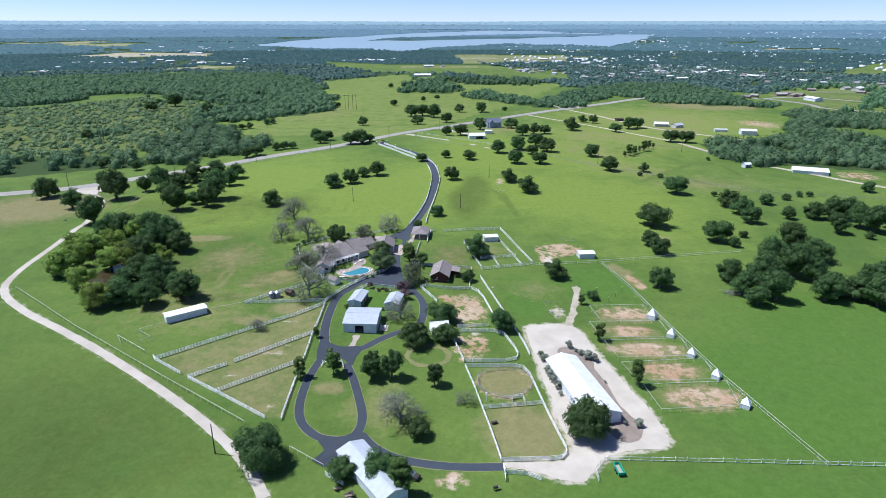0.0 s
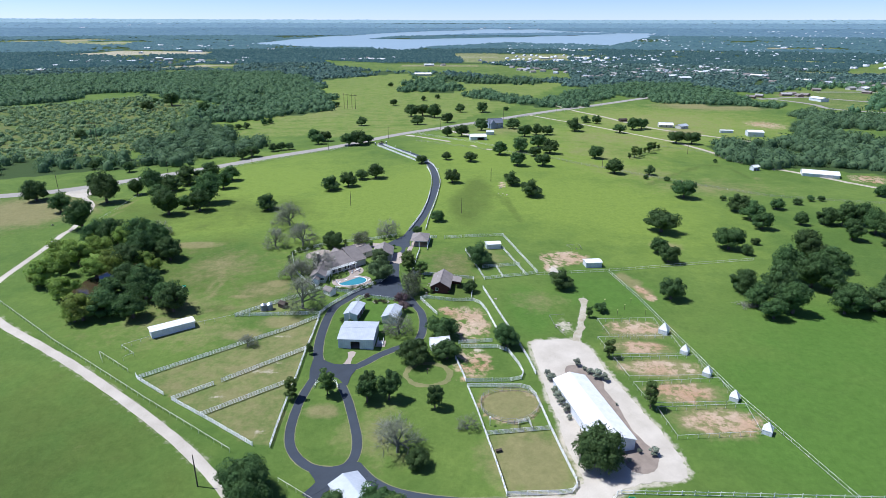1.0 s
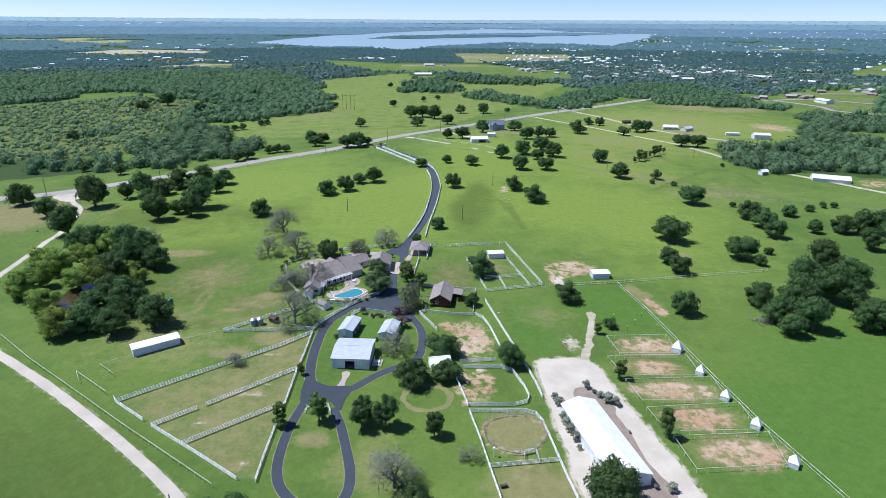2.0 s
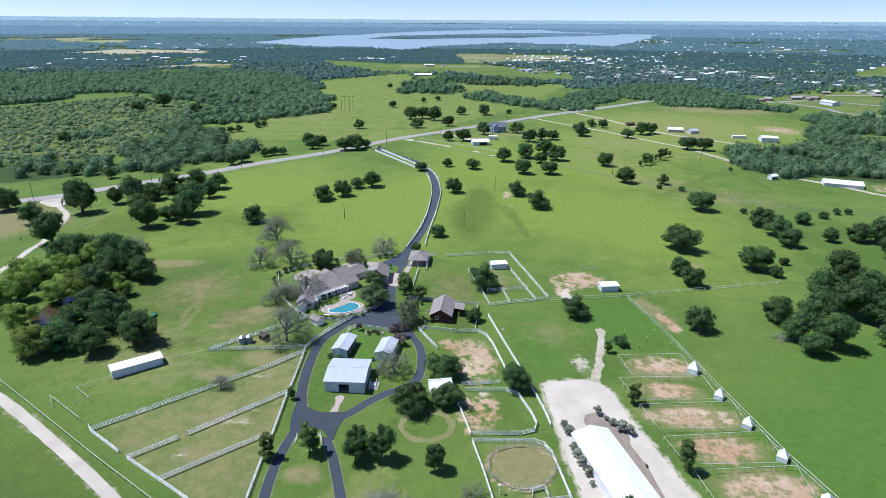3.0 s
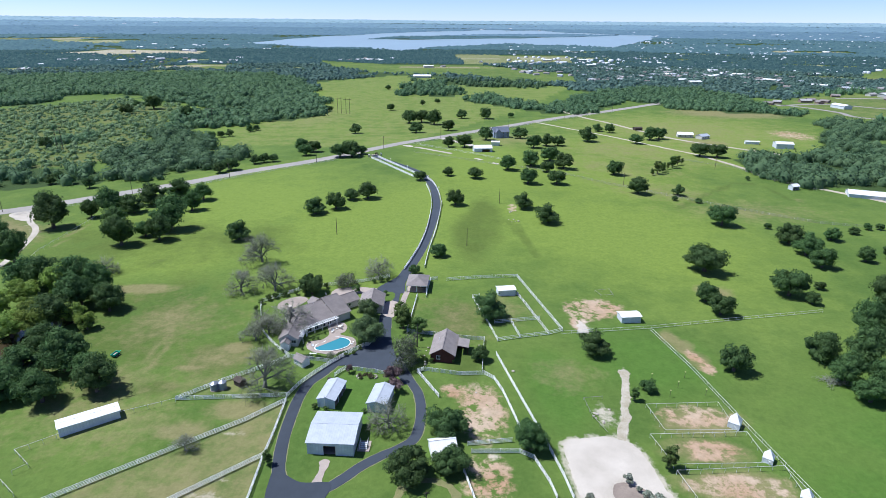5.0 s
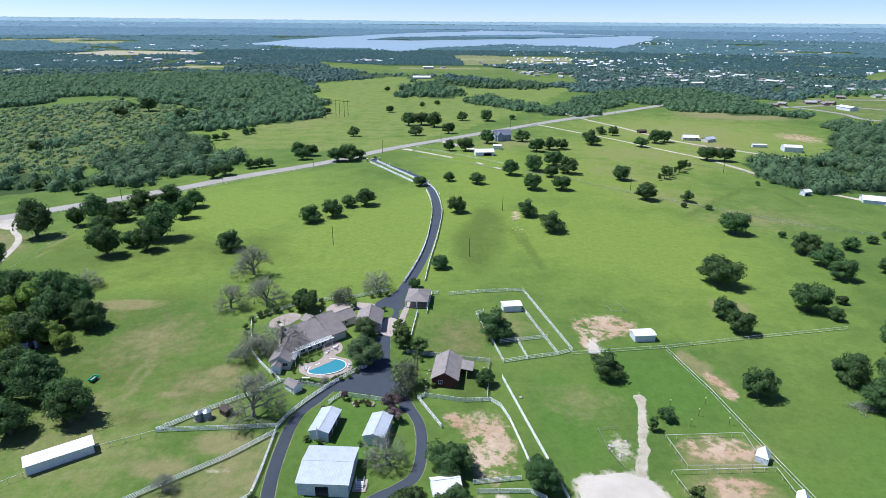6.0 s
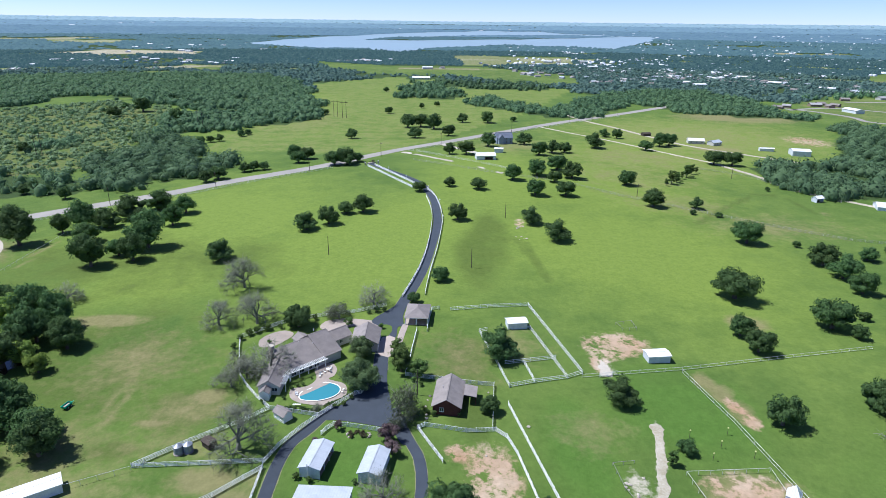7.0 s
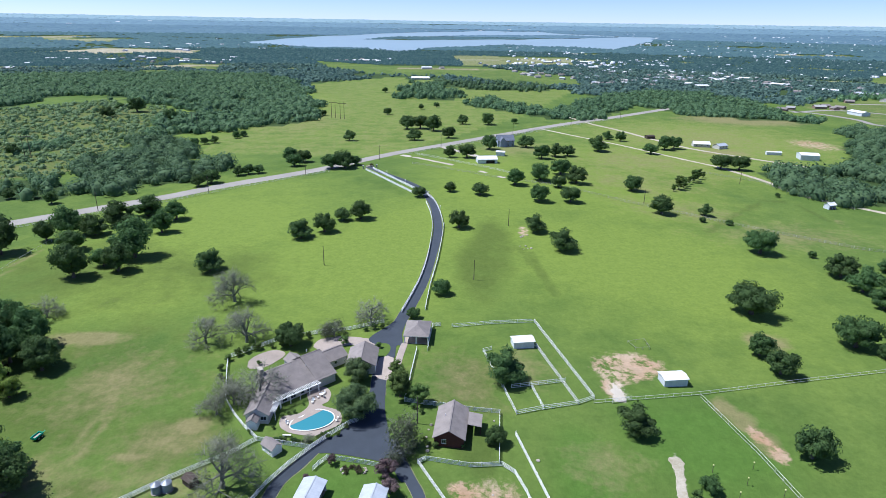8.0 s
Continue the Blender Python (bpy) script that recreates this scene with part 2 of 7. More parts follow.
OAKS_YARD = [(-5.8, 130.3, 6.7), (-23.0, 114.8, 7.7), (-13.8, 115.4, 9.5), (38.1, 132.1, 13.3), (20.3, 187.8, 9.6), (57.3, 215.0, 5.0), (9.3, 228.1, 6.1), (-51.1, 270.2, 9.8), (-14.2, 291.2, 5.4), (-5.0, 311.7, 7.6), (-0.7, 192.1, 10.6), (-9.2, 176.2, 10.8), (0.8, 179.2, 9.6), (6.3, 234.7, 0.8)]
SMALL_TREES = [(-42.1, 179.2, 2.4), (-42.0, 155.7, 4.4), (-32.6, 158.3, 5.8), (52.5, 182.6, 4.1), (57.4, 155.7, 4.9), (51.9, 209.9, 2.9), (-8.5, 109.7, 6.4)]
UPRIGHT_OAKS = [(-21.0, 158.7, 5.7), (-15.0, 156.6, 7.0), (-2.2, 153.4, 5.4), (-21.0, 155.2, 5.8)]
TALL_TREES = [(-15.4, 245.5, 8.0), (-10.1, 243.3, 6.2), (-17.5, 256.0, 4.4)]
BARE_TREES = [(-35.7, 225.2, 4.8), (-51.3, 209.8, 18.2), (-51.9, 240.7, 16.7), (-61.5, 235.0, 11.4), (-58.6, 239.3, 12.0), (-65.2, 271.6, 16.7), (-77.5, 270.4, 13.2), (-78.5, 300.7, 20.2), (-137.7, 287.5, 12.4), (-28.2, 286.7, 13.4), (-10.9, 135.0, 15.0), (-62.9, 183.0, 7.4), (-15.3, 193.9, 12.0), (6.6, 144.9, 6.6), (-202.8, 307.1, 1.5), (-62.0, 243.3, 9.3)]
THIN_OAKS = [(-14.5, 224.3, 12.7), (-38.6, 276.0, 9.5), (-15.0, 219.7, 5.4)]
POOL_OAKS = [(-26.3, 236.4, 12.2), (-28.1, 252.8, 8.6)]
CREPE_MYRTLES = [(-16.4, 214.4, 5.5), (-14.9, 209.8, 4.2), (-29.1, 218.1, 2.5), (-33.6, 212.3, 2.2)]
# bare and dry ground: centre, half widths
EARTH = [(8.8, 201.4, 6.3, 12.6), (8.9, 176.8, 5.6, 8.4), (66.7, 203.2, 9.9, 4.5), (64.8, 189.6, 8.0, 4.0), (67, 177, 11.9, 4.1), (69, 164, 8.8, 5.0), (76.2, 150.3, 10.9, 5.5), (52.9, 266.6, 10.1, 7.5), (45.1, 255.0, 3.1, 6.3), (79.2, 228.5, 2.6, 4.2), (77.6, 234.5, 2.4, 4.5), (1.0, 210.3, 2.9, 2.0), (1.0, 212.2, 3.4, 2.1), (49.9, 263.7, 8.7, 6.2), (335, 668, 18.5, 25.3), (292.0, 428.8, 12.2, 12.1), (34.1, 384.8, 2.9, 6.1), (5.0, 167.1, 1.8, 1.2), (3.0, 114.5, 3.6, 2.8), (697, 832, 2.5, 12.5), (95, 1610, 55, 14)]
DRY = [(74.0, 246.5, 3.4, 5.0), (76.2, 240.9, 3.6, 5.5), (78.4, 232.5, 3.8, 6.0), (18.9, 156.9, 7.9, 7.2), (21.9, 133.5, 11.9, 12.9), (-32.4, 150.7, 4.9, 3.2), (-58.3, 169.9, 9.6, 3.4), (-59.5, 156.8, 6.8, 3.4), (-49.1, 140.8, 3.1, 3.2), (-55.9, 199.5, 8.3, 4.4), (-66.6, 190.1, 7.9, 3.6), (-116.0, 273.0, 13.0, 4.5), (-76.5, 218.3, 4.5, 1.6), (-65.8, 230.3, 4.8, 3.2), (-236.8, 333.8, 39.4, 33.4), (344, 827, 75.6, 42.8), (103.7, 284.7, 7.5, 5.8), (-179.8, 533.1, 13.4, 15.0), (232.3, 622.1, 23.0, 14.6), (66.7, 201.3, 11.2, 6.4), (64.8, 189.6, 10.6, 5.2), (67, 177, 13.8, 5.7), (70.1, 164.2, 11.1, 6.1), (74.2, 150.3, 12.0, 7.2)]
# FADED: dull dry grass; its far spots also carry haze put into the colour
FADED = [(118.6, 491.3, 40.9, 28.0), (128.9, 434.9, 31.0, 21.5), (169.8, 399.3, 40.1, 19.7), (34.4, 221.7, 11.0, 7.1), (0.5, 255.5, 13.0, 15.0), (20.5, 262.0, 9.0, 12.0), (60, 600, 60, 40), (235, 690, 115, 110), (150, 570, 75, 60), (-160, 760, 60, 120), (-68.8, 223.9, 16.6, 7.5), (-93.8, 212.8, 17.9, 8.9), (-16.8, 141.5, 8.4, 11.3), (-93.1, 248.5, 19.1, 19.6), (-66.2, 209.3, 16.7, 7.6), (-90.5, 195.4, 27.1, 12.8)]
OLIVE = [(-110, 120, 55, 50), (-95, 330, 30, 30), (-105, 245, 34, 52), (-150, 330, 40, 45), (-70, 225, 16, 14), (2, 256, 14, 18), (-240, 330, 50, 40)]
DEEP = [(105, 150, 40, 45), (140, 190, 45, 35), (66, 112, 40, 9), (62, 232, 22, 20), (-26, 206, 12, 14), (30, 215, 9, 22), (120, 90, 120, 30)]
LUSH = [(235, 680, 120, 120), (150, 580, 90, 80), (-45, 345, 62, 70), (-15, 385, 40, 60), (-118.4, 389.9, 64.9, 87.0), (67.1, 361.3, 69.5, 62.2), (92.2, 348.0, 58.3, 68.6), (99.6, 472.4, 59.2, 86.7), (-223, 863, 105.8, 222.5), (26.0, 475.7, 44.6, 112.3), (-116.3, 310.1, 32.4, 29.9)]
DARK_GRASS = [(4.9, 224.5, 5.5, 9.1), (18.1, 363.9, 10.5, 41.9), (-92.3, 127.2, 11.6, 4.6), (10.5, 340.5, 11.0, 35.5), (-81.5, 208.2, 8.3, 3.6)]
PADDOCKS = [(-89.1, 164.0), (-43.9, 203.4), (-42.5, 135.4), (-47.0, 136.0), (-74.9, 154.1)]
WHEEL_TRACKS = [[(-89.5, 213.1), (-89.9, 218.2), (-91.0, 236.0), (-97.5, 254.4)], [(-86.8, 211.4), (-87.1, 219.6), (-88.4, 232.7), (-92.8, 248.5)], [(214.4, 428.7), (211.2, 413.2), (211.6, 402.9)], [(-180.1, 322.9), (-183.3, 341.9), (-184.4, 359.3)], [(-165.6, 245.5), (-169.6, 254.9)]]
DAMP_LINES = [[(34.0, 357.6), (35.6, 332.6), (38.2, 315.1)], [(17.1, 373.7), (23.9, 369.3), (30.1, 360.1), (33.0, 342.8)], [(128.6, 396.9), (163.6, 436.9), (195.2, 470.9), (206.3, 461.0), (209.7, 431.5), (212.2, 425.1)]]
# woods and far land: outlines
WOOD_WEST = [(-692, 757), (-516, 838), (-541, 939), (-500, 976), (-442, 939), (-392, 891), (-343, 859), (-303, 838), (-284, 801), (-307, 790), (-304, 732), (-278.3, 660.3), (-255.0, 654.5), (-248.2, 675.9), (-223.1, 681.2), (-203.4, 713.9), (-170.5, 729.9), (-142.8, 779.1), (-158, 855), (-217, 1046), (-260, 1174), (-354, 1339), (-510, 1381), (-694, 1300), (-1069, 1134)]
WOOD_STRIP = [(-274.9, 628.6), (-263.0, 649.6), (-234.5, 637.0), (-217.2, 580.8), (-191.2, 550.5), (-165.4, 532.1), (-155.3, 493.8), (-159.5, 474.4), (-178.9, 481.6), (-184.1, 471.6), (-193.3, 478.4), (-196.6, 458.5), (-215.1, 454.3), (-233.5, 466.3), (-250.7, 508.6), (-261.0, 567.9)]
WOOD_ROADSIDE = [(-400, 465), (-291.7, 485.0), (-270.3, 489.0), (-242.7, 476.7), (-229.5, 460.2), (-223.4, 439.3), (-245.0, 440.6), (-335.6, 400.5)]
SCRUB = [(-681, 746), (-505, 822), (-439, 912), (-380, 865), (-329, 844), (-303, 727), (-276.2, 655.2), (-267.3, 579.4), (-259.9, 520.0), (-261.0, 493.5), (-295.8, 490.1), (-384, 449)]
HEDGE = [(-343.5, 592.2), (-334.5, 608.1), (-321.4, 623.9), (-308.1, 602.4), (-319.2, 586.6), (-332.3, 575.9)]
WOOD_EAST = [(222.2, 544.1), (247, 562), (281.5, 569.0), (315.6, 585.0), (379, 692), (430, 778), (431, 735), (530, 726), (470, 640), (391, 633), (369.4, 585.6), (392.4, 527.6), (327.5, 431.9), (263.8, 463.9), (235.0, 467.9), (220.6, 508.2)]
WOOD_RIDGE = [(129, 864), (182, 988), (310, 1138), (412, 1140), (440, 991), (411, 868), (451, 847), (415, 804), (336, 835), (289, 866), (252, 951), (166, 812), (113, 806), (67, 869), (16, 922), (50, 1034)]
WOOD_MEADOW = [(-82, 1059), (-63, 1256), (-6, 1134), (28, 1050), (4, 980), (-73, 995)]
WOOD_FIELD = [(-39, 1214), (4, 1310), (94, 1258), (182, 1206), (154, 1115), (54, 1114)]
LAKE = [(-883, 2798), (-705, 2681), (-545, 2596), (-340, 2609), (-235, 2476), (-186, 2412), (-130, 2552), (-42, 2731), (132, 2879), (268, 2989), (507, 2857), (686, 2768), (812, 2970), (973, 3260), (1072, 3446), (1106, 3610), (939, 3694), (682, 3880), (569, 4036), (293, 4108), (7, 3978), (-261, 3828), (-598, 3444), (-774, 3166)]
PENINSULA = [(-415, 3196), (-294, 3431), (-117, 3525), (102, 3659), (331, 3716), (659, 3743), (919, 3612), (652, 3526), (425, 3424), (153, 3355), (-108, 3254)]
FIELD_LONG = [(-379, 1875), (-148, 1713), (95, 1695), (262, 1447), (236, 1233), (113, 1216), (42, 1391), (-123, 1421), (-273, 1552)]
FIELD_HOUSES = [(5, 2281), (406, 2275), (339, 1799), (36, 1742)]
FIELD_A = [(-1739, 2819), (-1387, 2788), (-1316, 2595), (-1593, 2615)]
FIELD_TAN = [(-1258, 2052), (-1175, 2332), (-849, 2292), (-802, 2110), (-1090, 2048)]
FIELD_B = [(-689, 1706), (-552, 1639), (-492, 1437), (-604, 1510)]
FIELD_C = [(-659, 1435), (-601, 1452), (-560, 1335), (-615, 1350)]
SUBURB = [(502, 992), (607, 1089), (819, 1145), (556, 763), (486, 784), (462, 847)]
FIELD_D = [(925, 1509), (1282, 1887), (1328, 1882), (986, 1387), (834, 1337)]
MEADOW_NORTH = [(-244, 1190), (-117, 1357), (208, 1137), (146, 987), (77, 811), (-49.0, 563.9), (-197.5, 568.5), (-210.3, 703.7), (-138.8, 780.1)]
STREET_A = [(576, 1008), (660, 1007), (720, 1010)]
STREET_B = [(440, 905), (500, 930), (535, 921), (576, 880), (620, 860)]
STREET_C = [(424, 933), (462, 900), (484, 846), (481, 805), (508, 778), (540, 762)]
COMMON = [(500, 1010), (565, 1031), (630, 1052), (693, 1057), (640, 960), (505, 773), (474, 795), (462, 845), (470, 900)]

# swell of the land: rows of (y, width, heights at SWELL_X)
SWELL_X = (-180, -105, -35, 35, 105, 180)
SWELL = ((150, 80, (0.0, 0.3, 0.3, -0.4, -0.2, 0.0)), (225, 80, (0.4, 1.2, 1.2, -0.2, -0.6, 0.1)), (300, 80, (0.9, 1.4, 1.1, 0.3, 0.2, 0.2)),
         (375, 80, (-0.2, -0.1, 0.1, 0.8, 0.7, -0.9)), (455, 95, (0.0, 0.4, 1.0, 1.7, 1.1, -1.5)), (545, 95, (0.5, 0.9, 1.3, 2.2, 2.1, -0.6)))

# ---- light ----
SUN_AZ, SUN_EL = radians(-82), radians(61)
sun_way = Vector((math.sin(SUN_AZ) * math.cos(SUN_EL), math.cos(SUN_AZ) * math.cos(SUN_EL), math.sin(SUN_EL)))
world = bpy.data.worlds.new("world")
scene.world = world
world.use_nodes = True
wn = world.node_tree.nodes
sky = wn.new("ShaderNodeTexSky")
sky.sky_type, sky.sun_disc = "NISHITA", False
sky.sun_elevation, sky.sun_rotation = SUN_EL, SUN_AZ % (2 * math.pi)
sky.air_density, sky.dust_density, sky.ozone_density, sky.altitude = 0.75, 0.6, 3.6, 2500
tint = wn.new("ShaderNodeMix")
tint.data_type, tint.blend_type = "RGBA", "MULTIPLY"
tint.inputs["Factor"].default_value, tint.inputs[7].default_value = 1.0, (0.93, 0.85, 0.98, 1)
world.node_tree.links.new(sky.outputs[0], tint.inputs[6])
world.node_tree.links.new(tint.outputs[2], wn["Background"].inputs[0])
wn["Background"].inputs[1].default_value = 0.1
lamp = bpy.data.lights.new("sun", "SUN")
lamp.energy, lamp.angle, lamp.color = 4.05, radians(0.53), (1.0, 0.96, 0.9)
sun = new("sun", lamp)
sun.matrix_world = look(sun_way * 500, (0, 0, 0))


# ---- materials ----
def nodes_of(name, rough=0.8, metal=0.0, spec=0.3):
    m = bpy.data.materials.new(name)
    m.use_nodes = True
    b = m.node_tree.nodes["Principled BSDF"]
    b.inputs["Roughness"].default_value, b.inputs["Metallic"].default_value = rough, metal
    b.inputs["Specular IOR Level"].default_value = spec
    return m, m.node_tree.nodes, m.node_tree.links, b


def noise_node(n, l, coords, scale, detail=4.0, rough=0.55):
    t = n.new("ShaderNodeTexNoise")
    t.inputs["Scale"].default_value, t.inputs["Detail"].default_value, t.inputs["Roughness"].default_value = scale, detail, rough
    l.new(coords, t.inputs["Vector"])
    return t.outputs["Fac"]


def remap(n, l, fac, lo, hi, a=0.0, b=1.0):
    r = n.new("ShaderNodeMapRange")
    for k, v in zip(("From Min", "From Max", "To Min", "To Max"), (lo, hi, a, b)):
        r.inputs[k].default_value = v
    l.new(fac, r.inputs["Value"])
    return r.outputs["Result"]


def mixed(n, l, fac, a, b, how="MIX"):
    m = n.new("ShaderNodeMix")
    m.data_type, m.blend_type = "RGBA", how
    for socket, v in ((m.inputs[0], fac), (m.inputs[6], a), (m.inputs[7], b)):
        if isinstance(v, (tuple, float, int)):
            socket.default_value = (*v, 1) if isinstance(v, tuple) else v
        else:
            l.new(v, socket)
    return m.outputs[2]


def sums(n, l, op, a, b):
    m = n.new("ShaderNodeMath")
    m.operation = op
    for socket, v in zip(m.inputs, (a, b)):
        if isinstance(v, (float, int)):
            socket.default_value = v
        else:
            l.new(v, socket)
    return m.outputs[0]


def bump(n, l, b, height, strength=0.4, distance=0.05):
    u = n.new("ShaderNodeBump")
    u.inputs["Strength"].default_value, u.inputs["Distance"].default_value = strength, distance
    l.new(height, u.inputs["Height"])
    l.new(u.outputs[0], b.inputs["Normal"])


def surface(name, light, dark, fine=8.0, coarse=0.6, rough=0.8, metal=0.0, spec=0.3, relief=0.3, spread=0.12, local=False):
    """Two colours mixed by a coarse and a fine noise, with a fine relief, and each object a little lighter or darker."""
    m, n, l, b = nodes_of(name, rough, metal, spec)
    tc = n.new("ShaderNodeTexCoord")
    co = tc.outputs["Object"] if local else n.new("ShaderNodeNewGeometry").outputs["Position"]
    f1, f2 = noise_node(n, l, co, coarse, 3.0), noise_node(n, l, co, fine, 5.0, 0.65)
    f = remap(n, l, sums(n, l, "ADD", f1, f2), 0.7, 1.3)
    col = mixed(n, l, f, dark, light)
    info = n.new("ShaderNodeObjectInfo").outputs["Random"]
    hsv = n.new("ShaderNodeHueSaturation")
    l.new(remap(n, l, info, 0, 1, 1 - spread, 1 + spread), hsv.inputs["Value"])
    l.new(col, hsv.inputs["Color"])
    l.new(hsv.outputs[0], b.inputs["Base Color"])
    bump(n, l, b, f2, relief, 0.02)
    return m


def foliage(name, light, dark, spread=0.18, translucent=0.42, patch=0.45, speckle=0.4):
    """Leaves: colour varies from clump to clump and from tree to tree, a little light passes through."""
    m, n, l, b = nodes_of(name, 0.65, 0.0, 0.12)
    geo = n.new("ShaderNodeNewGeometry")
    f1 = noise_node(n, l, geo.outputs["Position"], patch, 4.0)
    isl = geo.outputs["Random Per Island"]
    f = remap(n, l, sums(n, l, "ADD", f1, sums(n, l, "MULTIPLY", isl, speckle)), 0.5 - 0.1 * (0.6 - speckle), 0.9 + 0.5 * speckle)
    col = mixed(n, l, f, dark, light)
    info = n.new("ShaderNodeObjectInfo").outputs["Random"]
    hsv = n.new("ShaderNodeHueSaturation")
    l.new(remap(n, l, info, 0, 1, 1 - spread, 1 + spread), hsv.inputs["Value"])
    l.new(remap(n, l, info, 0, 1, 0.497, 0.522), hsv.inputs["Hue"])
    l.new(col, hsv.inputs["Color"])
    l.new(hsv.outputs[0], b.inputs["Base Color"])
    tr = n.new("ShaderNodeBsdfTranslucent")
    l.new(hsv.outputs[0], tr.inputs["Color"])
    mix = n.new("ShaderNodeMixShader")
    mix.inputs[0].default_value = translucent
    l.new(b.outputs[0], mix.inputs[1])
    l.new(tr.outputs[0], mix.inputs[2])
    l.new(mix.outputs[0], n["Material Output"].inputs["Surface"])
    return m


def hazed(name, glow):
    """Leaves of the far backdrop; glow is emission that stands in for lit, hazy air."""
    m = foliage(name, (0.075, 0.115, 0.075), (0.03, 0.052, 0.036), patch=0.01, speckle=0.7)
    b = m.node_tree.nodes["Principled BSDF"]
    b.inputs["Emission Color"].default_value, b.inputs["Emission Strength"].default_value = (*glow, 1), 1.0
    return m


def ribbed(name, light, dark, pitch=0.3, rough=0.45, metal=0.0, axis="X"):
    """Painted sheet metal with standing ribs along one local axis, and streaks of dirt."""
    m, n, l, b = nodes_of(name, rough, metal, 0.4)
    tc = n.new("ShaderNodeTexCoord")
    sep = n.new("ShaderNodeSeparateXYZ")
    l.new(tc.outputs["Object"], sep.inputs[0])
    wave = sums(n, l, "PINGPONG", sep.outputs[axis], pitch / 2)
    rib = remap(n, l, wave, 0, pitch * 0.16, 1.0, 0.0)
    f = noise_node(n, l, tc.outputs["Object"], 0.5, 5.0, 0.7)
    col = mixed(n, l, remap(n, l, f, 0.35, 0.7), light, dark)
    l.new(mixed(n, l, sums(n, l, "MULTIPLY", rib, 0.4), col, dark), b.inputs["Base Color"])
    bump(n, l, b, rib, 0.6, 0.04)
    return m


